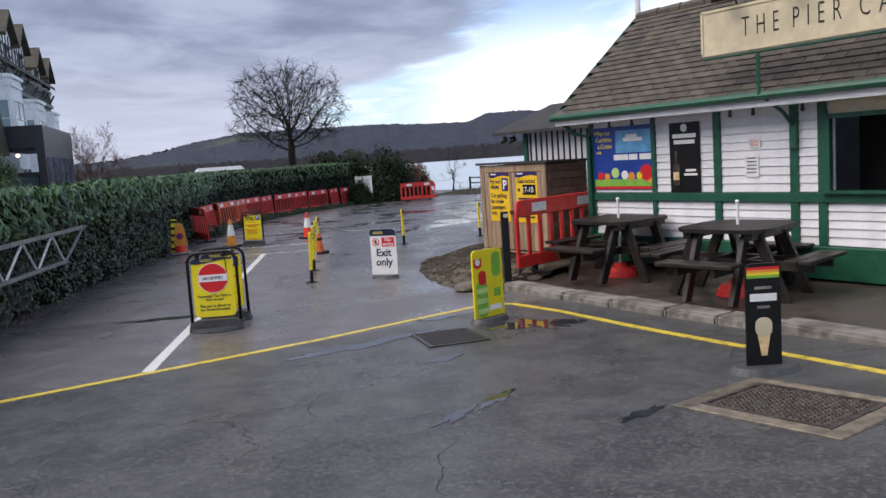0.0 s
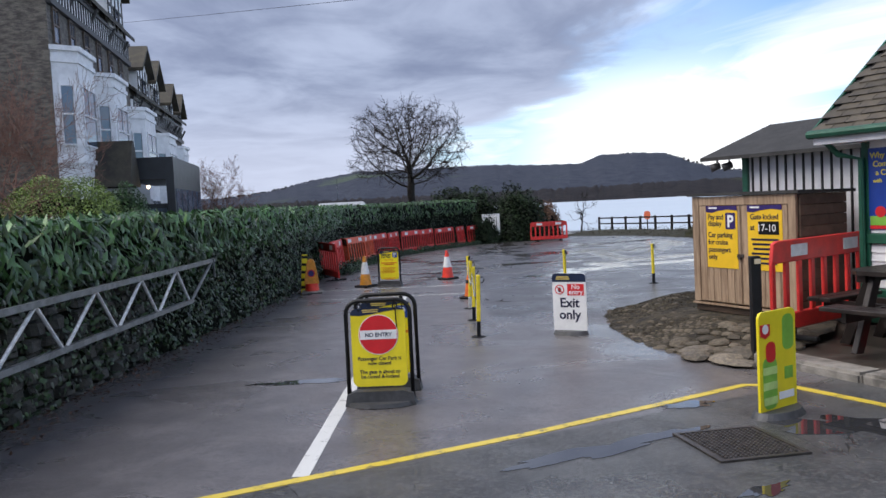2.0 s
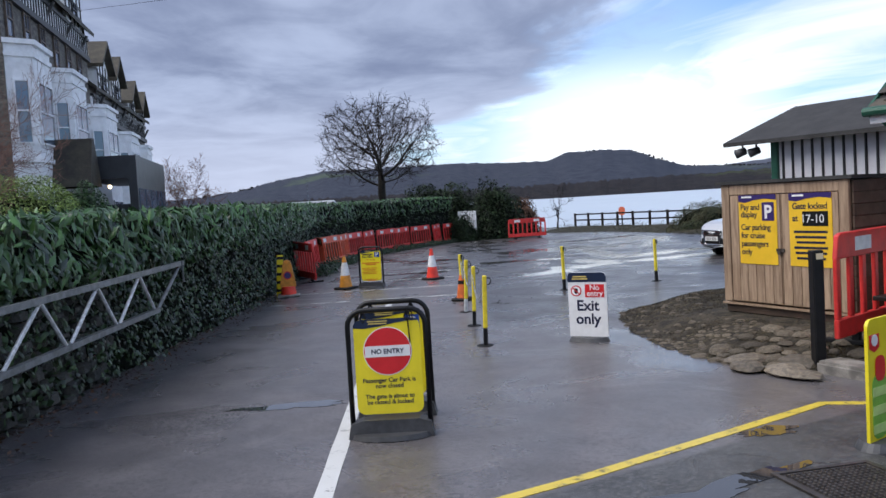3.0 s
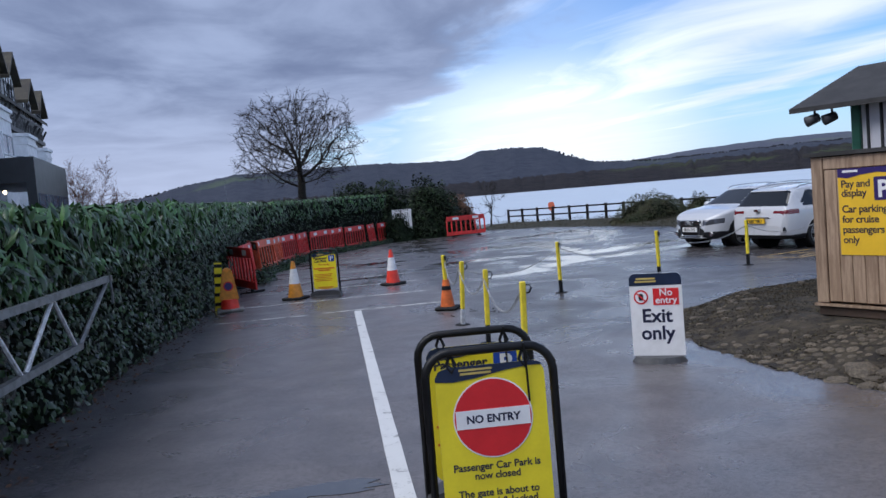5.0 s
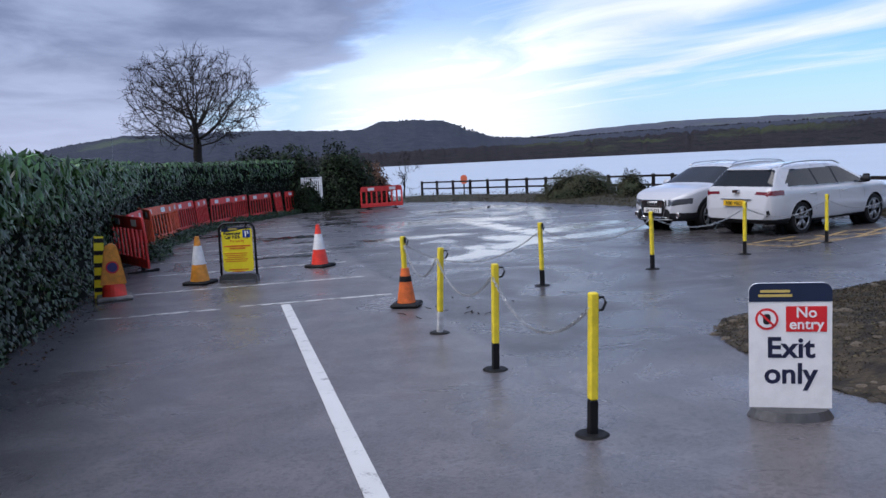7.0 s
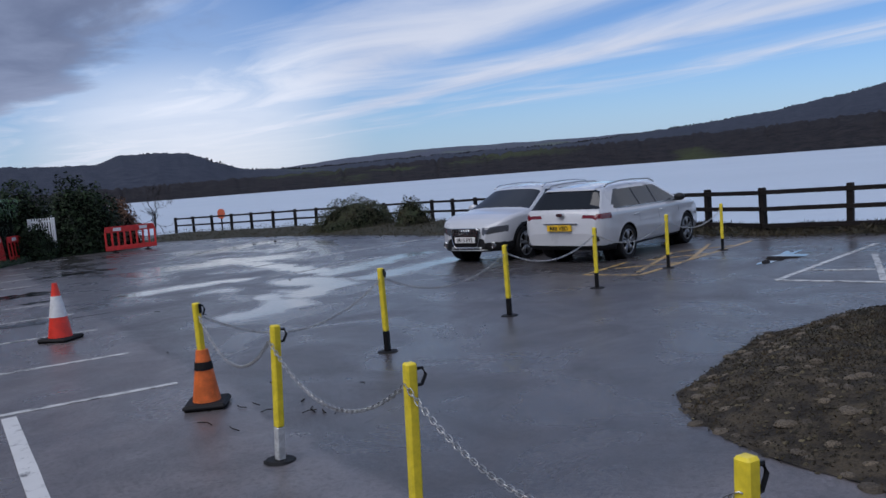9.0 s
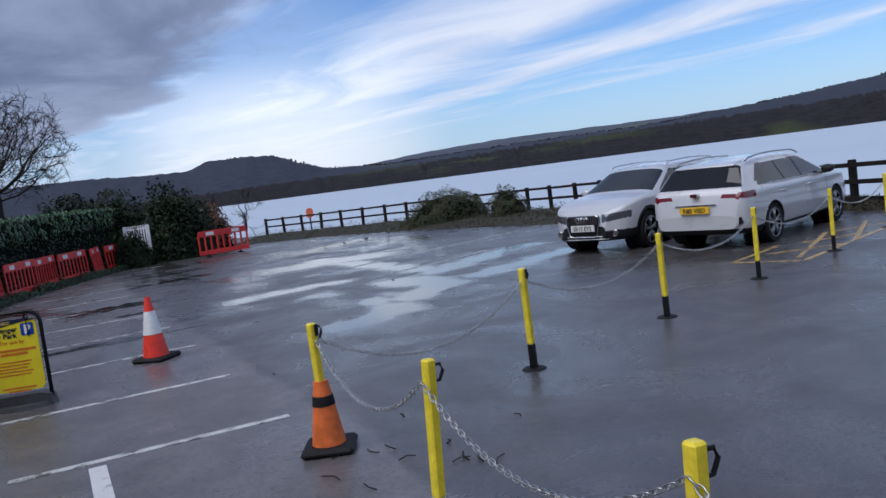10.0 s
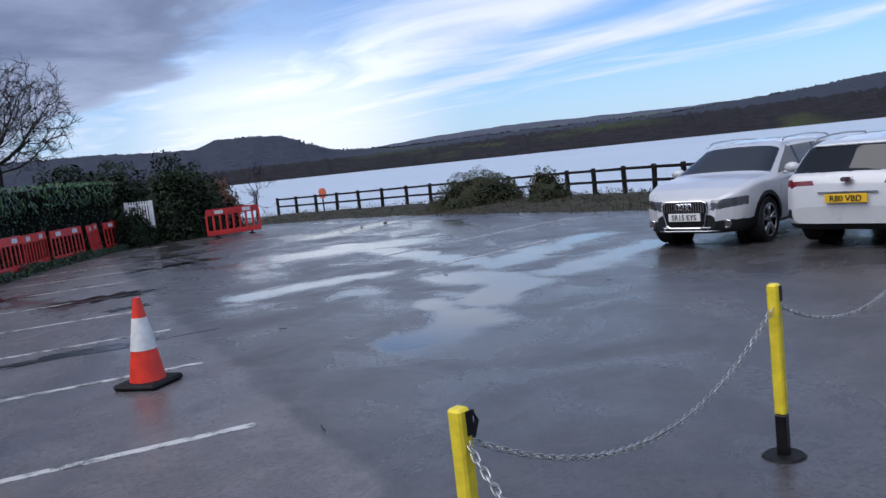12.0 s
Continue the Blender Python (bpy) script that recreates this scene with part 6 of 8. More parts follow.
barrier(pose(2.97, 11.25, terrace_z(11.2) - 0.015, 0, 0, 37), RED_PLASTIC, "bright red plastic barrier closing the terrace corner")
# weeds along the barriers
pts, nrm = [], []
for _ in range(9000):
    f = rng.uniform(32.2, HEDGE_LENGTH - 1)
    x, y, sx, sy = hedge_at(f)
    o = rng.uniform(0.30, 0.85) + 0.25 * noise.noise((f * 0.7, 0, 2))
    h = (0.10 + 0.30 * max(0.0, noise.noise((f * 0.9, 4, 2)) + 0.35)) * rng.random()
    pts.append((x + sx * o, y + sy * o, fall(y) + 0.01 + h))
    nrm.append((sx, sy, 0.6))
tagged(new("weeds", leaf_mesh("weeds", pts, nrm, 0.085, 0.8, 40, LEAF_DARK, 0.5)), "straggling weeds and ivy along the hedge foot", "weeds", kind="stuff")


def cone(x, y, body, bands, label, base_mat=RUBBER, dirty=None, hat=False, over=False):
    c = thing("traffic_cone", pose(x, y, fall(y) + 0.002, 0, 0, x * 40), label, "traffic cone", "traffic cones")
    h, r0, r1 = (0.44, 0.105, 0.045) if over else (0.72, 0.145, 0.03)
    bm = B()
    box(bm, *((0.32, 0.32) if over else (0.40, 0.40)), 0.05, 0, 0, 0.025, bevel=0.02)
    part("base", bm, base_mat, c)

    def ring(a, b, grow=0.0):
        bm = B()
        ra, rb = r0 + (r1 - r0) * (a - 0.05) / (h - 0.05) + grow, r0 + (r1 - r0) * (b - 0.05) / (h - 0.05) + grow
        rod(bm, (0, 0, a), (0, 0, b), ra, rb, 24)
        return bm

    part("body", ring(0.05, h), body, c, smooth=False)
    for a, b, mt in bands:
        part("sleeve", ring(a, b, 0.0035), mt, c, "white reflective sleeve" if mt is REFLECTIVE else "")
    return c


cone(-3.0, 21.9, CONE_AMBER, ((0.30, 0.58, REFLECTIVE),), "faded amber traffic cone with a torn white sleeve")
cone(-1.08, 23.0, CONE_RED, ((0.30, 0.56, REFLECTIVE),), "bright red traffic cone with a white sleeve")
cone(-0.63, 18.03, CONE_ORANGE, ((0.29, 0.35, RUBBER),), "dirty orange traffic cone slipped over a yellow post", over=True)


def no_waiting_cone(x, y):
    c = thing("no_waiting_cone", pose(x, y, fall(y) + 0.002, 0, 0, 8), "amber no-waiting cone with a faded blue disc, on a pale base", "traffic cone", "traffic cones")
    bm = B()
    box(bm, 0.46, 0.46, 0.06, 0, 0, 0.03, bevel=0.02)
    part("base", bm, KERB, c)
    bm = B()
    rod(bm, (0, 0, 0.06), (0, 0, 0.22), 0.16, 0.14, 20)
    part("lower_body", bm, CONE_RED, c)
    bm = B()
    prism(bm, [(-0.17, 0.20), (0.17, 0.20), (0.15, 0.32), (0.085, 0.70), (0.05, 0.76), (-0.05, 0.76), (-0.085, 0.70), (-0.15, 0.32)], -0.09, 0.09)
    bmesh.ops.bevel(bm, geom=bm.edges[:], offset=0.02, segments=2, affect="EDGES")
    hood = part("hood", bm, CONE_AMBER, c)
    bm = B()
    disc(bm, 0.085, -0.094, -0.088, 0, 0.45)
    red = part("disc", bm, SIGN_RED, hood, "faded blue disc with a red rim")
    bm = B()
    disc(bm, 0.065, -0.097, -0.091, 0, 0.45)
    part("disc_face", bm, SIGN_PURPLE, red)


no_waiting_cone(-4.08, 20.85)
# the post-mounted striped plate that leans behind that cone
plate = thing("striped_plate", pose(-4.32, 21.15, fall(21.15), 0, 4, 20), "narrow black and yellow marker plate leaning by the hedge", "marker plate")
bm = B()
box(bm, 0.13, 0.012, 0.86, 0, 0, 0.43)
part("plate", bm, YELLOW, plate)
for k in range(5):
    bm = B()
    box(bm, 0.13, 0.003, 0.06, 0, -0.008, 0.12 + k * 0.17)
    part("stripe", bm, BLACK, plate)

POSTS = ((-0.62, 13.1, 0), (-0.64, 14.77, 0), (-0.67, 16.35, 1), (-0.63, 18.03, 2), (1.25, 18.66, 2), (3.1, 19.25, 2), (5.03, 19.95, 3), (6.95, 20.52, 3), (9.1, 21.32, 3))
POST_TOP = 0.80


def post(x, y, kind):
    """A square yellow chain post with a black foot, base plate and top hook."""
    p = thing("chain_post", pose(x, y, fall(y), 0, (2.0, 3.5, -0.8, 0.4)[kind], 12 * kind), ("yellow steel chain post with a black foot", "yellow steel chain post with a bare grey foot", "yellow steel chain post with black foot and taped top", "thin yellow chain post with a black foot")[kind], "bollard", "chain posts")
    w = 0.05
    bm = B()
    box(bm, w, w, POST_TOP - 0.2, 0, 0, 0.2 + (POST_TOP - 0.2) / 2, bevel=0.008)
    part("shaft", bm, YELLOW_POST, p)
    bm = B()
    box(bm, w * 0.97, w * 0.97, 0.2, 0, 0, 0.1, bevel=0.004)
    part("foot", bm, GALV if kind == 1 else BLACK, p)
    bm = B()
    rod(bm, (0, 0, 0), (0, 0, 0.012), 0.10, 0.085, 14)
    part("base_plate", bm, RUBBER, p)
    bm = B()
    tube(bm, [(0.03, 0, POST_TOP - 0.03), (0.06, 0, POST_TOP - 0.03), (0.075, 0, POST_TOP - 0.06), (0.055, 0, POST_TOP - 0.10), (0.032, 0, POST_TOP - 0.10)], 0.008, 6)
    part("hook", bm, BLACK, p)
    if kind >= 2:
        bm = B()
        box(bm, w * 0.55, w + 0.006, 0.07, w * 0.26, 0, POST_TOP - 0.045)
        part("tape", bm, BLACK, p)
    return p


for x, y, kind in POSTS:
    post(x, y, kind)


def chain(a, b, sag):
    """A slack chain of single links from post to post."""
    p0, p1 = Vector((a[0], a[1], fall(a[1]) + POST_TOP - 0.09)), Vector((b[0], b[1], fall(b[1]) + POST_TOP - 0.09))
    n = int((p1 - p0).length * (1 + sag) / 0.034)
    pts = [p0.lerp(p1, i / n) - Vector((0, 0, sag * 4 * (i / n) * (1 - i / n))) for i in range(n + 1)]
    verts, faces = [], []
    for i in range(n):
        d = (pts[i + 1] - pts[i]).normalized()
        q = d.to_track_quat("X", "Z").to_matrix().to_4x4()
        m = Matrix.Translation((pts[i] + pts[i + 1]) / 2) @ q @ Matrix.Rotation(radians(45 + 90 * (i % 2)), 4, "X")
        k = len(verts)
        for s in range(8):
            t = 2 * math.pi * s / 8
            cx, cy = 0.016 * math.cos(t) + 0.007 * (1 if math.cos(t) > 0 else -1), 0.011 * math.sin(t)
            nx, ny = math.cos(t), math.sin(t)
            for o, z in ((-0.0028, 0), (0, 0.0028), (0.0028, 0), (0, -0.0028)):
                verts.append(m @ Vector((cx + nx * o, cy + ny * o, z)))
        for s in range(8):
            for j in range(4):
                faces.append((k + s * 4 + j, k + s * 4 + (j + 1) % 4, k + (s + 1) % 8 * 4 + (j + 1) % 4, k + (s + 1) % 8 * 4 + j))
    tagged(new("chain", raw_mesh("chain", verts, faces, CHAIN, True)), "slack galvanised steel chain hung between yellow posts", "chain", "post chains")


for a, b, sag in zip(POSTS, POSTS[1:], (0.26, 0.24, 0.26, 0.30, 0.22, 0.2, 0.2, 0.2)):
    chain(a, b, sag)

# twigs blown round the orange cone and across the tarmac
for k in range(22):
    x, y = (-0.3 + rng.gauss(0, 0.45), 17.8 + rng.gauss(0, 0.4)) if k < 16 else (rng.uniform(-2, 4), rng.uniform(18.5, 29))
    t = thing("twig", pose(x, y, fall(y) + 0.008, 0, 0, rng.uniform(0, 360)), "small dark broken twig on the wet tarmac", "twig", "fallen twigs")
    ln = rng.uniform(0.05, 0.15)
    bm = B()
    tube(bm, [(-ln / 2, 0, 0), (0, rng.uniform(-0.02, 0.02), 0.004), (ln / 2, rng.uniform(-0.03, 0.03), 0)], rng.uniform(0.003, 0.006), 5)
    part("stem", bm, BARK, t)


# ---------------------------------------------------------------- signs
def swing_sign(m, kind, label):
    """A pavement sign: black tube frame on a moulded base, with a yellow panel hung inside by straps."""
    s = thing("pavement_sign", m, label, "pavement sign", "pavement signs")
    w, h, r = 0.545, 0.885, 0.11
    hoop = [(-w / 2, 0, 0.06)] + [(x, 0, z) for x, z in rounded(w, h, r, 5, 0.0, True)[6:12][::-1]]
    top = rounded(w, h, r, 5, 0.0)
    hoop = [(w / 2, 0, 0.05)] + [(x, 0, z) for x, z in top[0:12]] + [(-w / 2, 0, 0.05)]
    bm = B()
    tube(bm, hoop, 0.019, 8)
    part("frame", bm, BLACK, s, "black tubular frame", True)
    bm = B()
    prism(bm, [(-0.30, 0.0), (0.30, 0.0), (0.28, 0.10), (0.20, 0.125), (-0.20, 0.125), (-0.28, 0.10)], -0.07, 0.07)
    rod(bm, (0, 0, 0.0), (0, 0, 0.035), 0.30, 0.285, 24)
    bmesh.ops.scale(bm, vec=(1, 0.62, 1), verts=bm.verts[-48:])
    part("base", bm, GREY_RUBBER, s, "grey moulded rubber base")
    bm = B()
    prism(bm, rounded(0.465, 0.665, 0.055, 4, 0.155), -0.006, 0.006)
    panel = part("panel", bm, YELLOW, s, "yellow notice panel")
    bm = B()
    prism(bm, [(-0.2325, 0.765), (-0.2325, 0.78), (-0.215, 0.81), (-0.175, 0.822), (0.175, 0.822), (0.215, 0.812), (0.23, 0.80), (0.165, 0.802), (0.06, 0.79), (-0.06, 0.768), (-0.16, 0.758)], -0.0095, -0.0065)
    part("header", bm, SIGN_NAVY, panel, "dark navy wave header")
    bars("operator_bar", [(-0.06, 0.806, 0.14), (-0.06, 0.79, 0.13)], 0.009, INK_GOLD, panel, -0.0115)
    for x in (-0.16, 0.15):
        bm = B()
        tube(bm, [(x, 0, 0.88), (x - 0.02, 0, 0.83), (x, -0.012, 0.80), (x + 0.02, 0, 0.83), (x, 0, 0.88)], 0.008, 5)
        part("hanger", bm, BLACK, s)
    bm = B()
    tube(bm, [(0.15, -0.022, 0.90), (0.155, -0.026, 0.79), (0.16, -0.014, 0.65)], 0.005, 5)
    part("strap", bm, BLACK, s)
    if kind == "no entry":
        bm = B()
        disc(bm, 0.170, -0.0085, -0.0065, 0, 0.595, 40)
        roundel = part("roundel", bm, SIGN_WHITE, panel, "red no-entry disc")
        bm = B()
        disc(bm, 0.164, -0.0105, -0.0085, 0, 0.595, 40)
        part("disc", bm, SIGN_RED, roundel)
        bm = B()
        box(bm, 0.315, 0.003, 0.078, 0, -0.0118, 0.595)
        part("bar", bm, SIGN_WHITE, roundel)
        lettering("lettering", "NO ENTRY", 0.046, INK_NAVY, roundel, 0.0, -0.0137, 0.579, "CENTER", 0.0014)
        for text, z in (("Passenger Car Park is", 0.378), ("now closed", 0.338), ("The gate is about to", 0.265), ("be closed & locked", 0.225)):
            lettering("lettering", text, 0.044, INK_NAVY, panel, 0, -0.0075, z, "CENTER", 0.0006, 0.97)
    else:
        for text, z in (("Passenger", 0.712), ("Car Park", 0.655)):
            lettering("lettering", text, 0.066, INK_NAVY, panel, -0.07, -0.0075, z, "CENTER", 0.0018)
        bm = B()
        prism(bm, rounded(0.115, 0.115, 0.014, 3, 0.665), -0.0095, -0.0065, Matrix.Translation((0.150, 0, 0)))
        sym = part("parking_symbol", bm, SIGN_BLUE, panel, "blue square with a white letter")
        lettering("letter", "P", 0.12, SIGN_WHITE, sym, 0.151, -0.0105, 0.68, "CENTER", 0.004)
        lettering("lettering", "For use by", 0.05, INK_ORANGE, panel, 0, -0.0075, 0.60, "CENTER", 0.001)
        bars("orange_text_bar", [(0, 0.54, 0.40), (0, 0.505, 0.24)], 0.024, INK_ORANGE, panel, -0.0075)
        bars("small_text_bar", [(-0.03, 0.43 - 0.03 * k, 0.36 - 0.05 * (k % 3)) for k in range(5)], 0.012, INK_ORANGE, panel, -0.0075)
        bars("footer_bar", [(0, 0.185, 0.3), (0, 0.155, 0.2)], 0.016, INK_ORANGE, panel, -0.0075)
    return s


swing_sign(pose(-1.555, 9.52, fall(9.52) + 0.002, -2, 0, -3), "no entry", "yellow no-entry pavement sign in a black tube frame")
swing_sign(pose(-1.53, 10.1, fall(10.1) + 0.002, 2, 0, -4), "car park", "yellow car park pavement sign standing behind the no-entry sign")
swing_sign(pose(-2.42, 21.78, fall(21.78) + 0.002, -1, 0, -18), "car park", "yellow car park pavement sign beside two cones")


def flag_sign(name, m, w, h, mat, label, base_w):
    s = thing(name, m, label, "pavement sign", "pavement signs")
    bm = B()
    rod(bm, (0, 0, 0), (0, 0, 0.05), base_w / 2, base_w / 2 * 0.86, 28)
    bmesh.ops.scale(bm, vec=(1, 0.6, 1), verts=bm.verts[:])
    part("base", bm, GREY_RUBBER, s, "dark oval rubber base")
    bm = B()
    prism(bm, rounded(w, h, 0.05, 5, 0.05, False), -0.01, 0.01)
    return s, part("panel", bm, mat, s)


s, p = flag_sign("exit_sign", pose(0.54, 12.96, fall(12.96) + 0.002, 0, 0, -27), 0.44, 0.72, SIGN_WHITE, "white exit-only pavement sign on a grey base", 0.47)
bm = B()
prism(bm, rounded(0.44, 0.105, 0.05, 5, 0.665, False), -0.0135, -0.0105)
part("header", bm, SIGN_NAVY, p, "dark navy curved header")
bars("operator_bar", [(-0.08, 0.725, 0.16), (-0.08, 0.70, 0.18)], 0.015, INK_GOLD, p, -0.0155)
bm = B()
box(bm, 0.215, 0.003, 0.145, 0.085, -0.012, 0.565)
red = part("red_panel", bm, SIGN_RED, p, "red panel with white words")
lettering("lettering", "No", 0.085, SIGN_WHITE, red, 0.085, -0.0145, 0.575, "CENTER", 0.0014)
lettering("lettering", "entry", 0.085, SIGN_WHITE, red, 0.085, -0.0145, 0.508, "CENTER", 0.0014)
bm = B()
disc(bm, 0.062, -0.0135, -0.0105, -0.125, 0.565, 28)
sym = part("roundel", bm, SIGN_RED, p, "red ring with a black symbol")
bm = B()
disc(bm, 0.049, -0.0155, -0.0125, -0.125, 0.565, 28)
part("roundel_face", bm, SIGN_WHITE, sym)
bm = B()
prism(bm, rounded(0.04, 0.06, 0.015, 3, 0.535), -0.0175, -0.0145, Matrix.Translation((-0.125, 0, 0)))
part("symbol", bm, INK, sym)
bm = B()
box(bm, 0.1, 0.002, 0.012, 0, -0.0185, 0, Matrix.Translation((-0.125, 0, 0.565)) @ Matrix.Rotation(radians(45), 4, "Y"))
part("slash", bm, SIGN_RED, sym)
lettering("lettering", "Exit", 0.165, INK_NAVY, p, 0, -0.0115, 0.345, "CENTER", 0.004)
lettering("lettering", "only", 0.165, INK_NAVY, p, 0, -0.0115, 0.195, "CENTER", 0.004)

s, p = flag_sign("ice_lolly_sign", pose(1.43, 8.58, fall(8.58) + 0.002, 0, 0, 34), 0.43, 0.72, YELLOW, "yellow ice lolly advertising sign by a puddle", 0.5)
bm = B()
prism(bm, [(-0.20, 0.68), (-0.09, 0.68), (-0.09, 0.60), (-0.145, 0.575), (-0.20, 0.60)], -0.0135, -0.0105)
part("emblem", bm, SIGN_RED, p)
bm = B()
disc(bm, 0.035, -0.0155, -0.0125, -0.145, 0.645, 16)
part("emblem_disc", bm, SIGN_WHITE, p)
bm = B()
prism(bm, rounded(0.13, 0.26, 0.05, 4, 0.47), -0.0135, -0.0105, Matrix.Translation((0.12, 0, 0)))
part("speech_shape", bm, ICE_GREEN, p)
bm = B()
prism(bm, rounded(0.16, 0.38, 0.06, 4, 0.06), -0.0135, -0.0105, Matrix.Translation((-0.10, 0, 0)))
part("painted_lolly", bm, ICE_GREEN, p)
for k in range(3):
    bm = B()
    box(bm, 0.16, 0.002, 0.055, -0.10, -0.0145, 0.12 + 0.11 * k)
    part("lolly_stripe", bm, ICE_LIME, p)
bm = B()
prism(bm, rounded(0.11, 0.15, 0.045, 4, 0.40), -0.0165, -0.0145, Matrix.Translation((-0.09, 0, 0)))
part("painted_cap", bm, SIGN_RED, p)
bm = B()
box(bm, 0.10, 0.002, 0.09, 0.12, -0.012, 0.30)
part("price_patch", bm, ICE_GREEN, p)
bars("name_bar", [(0.09, 0.14, 0.18)], 0.055, SIGN_WHITE, p, -0.0125)

s, p = flag_sign("ice_cream_sign", pose(2.90, 5.53, fall(5.53) + 0.002, 0, 0, -8), 0.25, 0.74, BLACK, "black ice cream advertising sign with a cone picture", 0.52)
for z, mt in ((0.755, SIGN_RED), (0.735, POSTER_ORANGE), (0.715, YELLOW), (0.695, ICE_GREEN)):
    bm = B()
    box(bm, 0.23, 0.002, 0.02, 0, -0.0125, z)
    part("colour_stripe", bm, mt, p)
bars("name_bar", [(0, 0.545, 0.19)], 0.055, SIGN_WHITE, p, -0.0125)
bars("small_bar", [(0, 0.615, 0.12), (0, 0.475, 0.09)], 0.02, KERB, p, -0.0125)
bm = B()
prism(bm, [(-0.045, 0.27), (0.045, 0.27), (0.02, 0.12), (-0.02, 0.12)], -0.0135, -0.0105)
part("painted_cone", bm, WAFER, p)
bm = B()
prism(bm, rounded(0.12, 0.14, 0.05, 4, 0.26), -0.0145, -0.0105)
part("painted_scoop", bm, CREAM, p)

post_ob = thing("black_post", pose(2.06, 10.72, terrace_at(2.06, 10.7) - 0.03), "square black steel post at the terrace corner", "post")
bm = B()
box(bm, 0.095, 0.095, 0.98, 0, 0, 0.49, bevel=0.008)
part("shaft", bm, BLACK, post_ob)
bm = B()
box(bm, 0.06, 0.004, 0.05, 0.01, -0.05, 0.93)
part("label_patch", bm, CREAM, post_ob)


# ---------------------------------------------------------------- barrier gate swung back along the hedge
def build_gate():
    g = thing("barrier_gate", Matrix(), "grey steel lattice gate swung open along the hedge", "gate")
    x, y0, y1 = -4.16, 4.9, 13.78
    top, low = 0.735, 0.305
    bm = B()
    box(bm, 0.05, y1 - y0, 0.05, x, (y0 + y1) / 2, top)
    part("top_rail", bm, STEEL_DARK, g)
    bm = B()
    box(bm, 0.05, 12.77 - y0, 0.05, x, (y0 + 12.77) / 2, low)
    part("bottom_rail", bm, STEEL_DARK, g)
    bm = B()
    rod(bm, (x, y1 - 0.06, top), (x, 12.75, low), 0.02, 0.02, 6)
    part("end_bar", bm, STEEL_DARK, g)
    y, up = 12.65, True
    while y > 5.6:
        bm = B()
        a, b = ((low, top) if up else (top, low))
        rod(bm, (x, y, a + (0.02 if up else -0.02)), (x, y - (0.38 if up else 0.62), b + (-0.02 if up else 0.02)), 0.017, 0.017, 6)
        part("diagonal", bm, GALV, g, "bright galvanised diagonal")
        y -= 0.40 if up else 0.70
        up = not up
    bm = B()
    tube(bm, [(x + 0.03, y1 - 0.1, top + 0.03), (x + 0.03, y1 - 0.08, top - 0.22)], 0.012, 6)
    part("catch", bm, STEEL_DARK, g)
    bm = B()
    box(bm, 0.12, 0.12, 1.25, x, y0, fall(y0) + 0.62, bevel=0.01)
    part("hinge_post", bm, STEEL_DARK, g)


build_gate()

# ---------------------------------------------------------------- lakeside fence and verge
FENCE = ((15.2, 11.5), (12.9, 18.0), (12.15, 20.9), (11.72, 22.5), (12.3, 26.0), (13.6, 31.5), (14.4, 36.0), (14.5, 41.0), (12.6, 49.0), (8.4, 60.0))


def along(line, step):
    out, rest = [], 0.2
    for (x0, y0), (x1, y1) in zip(line, line[1:]):
        ln = math.hypot(x1 - x0, y1 - y0)
        while rest <= ln:
            out.append((x0 + (x1 - x0) * rest / ln, y0 + (y1 - y0) * rest / ln))
            rest += step
        rest -= ln
    return out


def build_fence():
    fence = tagged(new("fence"), "dark timber post-and-rail fence along the lake shore", "fence", kind="structure")
    posts = along(FENCE, 1.62)
    for i, (x, y) in enumerate(posts):
        z = fall(y) + (0.12 if y > 26 else 0.02)
        h = 0.90 if y < 26 else 0.84
        bm = B()
        box(bm, 0.11, 0.11, h + 0.3, 0, 0, h / 2 - 0.15)
        bmesh.ops.bevel(bm, geom=[e for e in bm.edges if e.verts[0].co.z > 0 and e.verts[1].co.z > 0], offset=0.012, segments=1, affect="EDGES")
        a = posts[min(i + 1, len(posts) - 1)]
        b = posts[max(i - 1, 0)]
        o = part("post", bm, FENCE_WOOD, fence)
        o.matrix_world = pose(x, y, z, rng.uniform(-1.5, 1.5), rng.uniform(-1.5, 1.5), math.degrees(math.atan2(a[1] - b[1], a[0] - b[0])))
        if i:
            px, py = posts[i - 1]
            pz = fall(py) + (0.12 if py > 26 else 0.02)
            for rail in ((0.80, 0.48, 0.15) if y < 30 else (0.75, 0.38)):
                bm = B()
                p, q = Vector((px, py, pz + rail)), Vector((x, y, z + rail + rng.uniform(-0.01, 0.01)))
                d = q - p
                m = Matrix.Translation((p + q) / 2) @ d.to_track_quat("X", "Z").to_matrix().to_4x4()
                box(bm, d.length, 0.04, 0.085, 0, 0.07, 0, m)
                part("rail", bm, FENCE_WOOD, fence)
    return posts


FENCE_POSTS = build_fence()


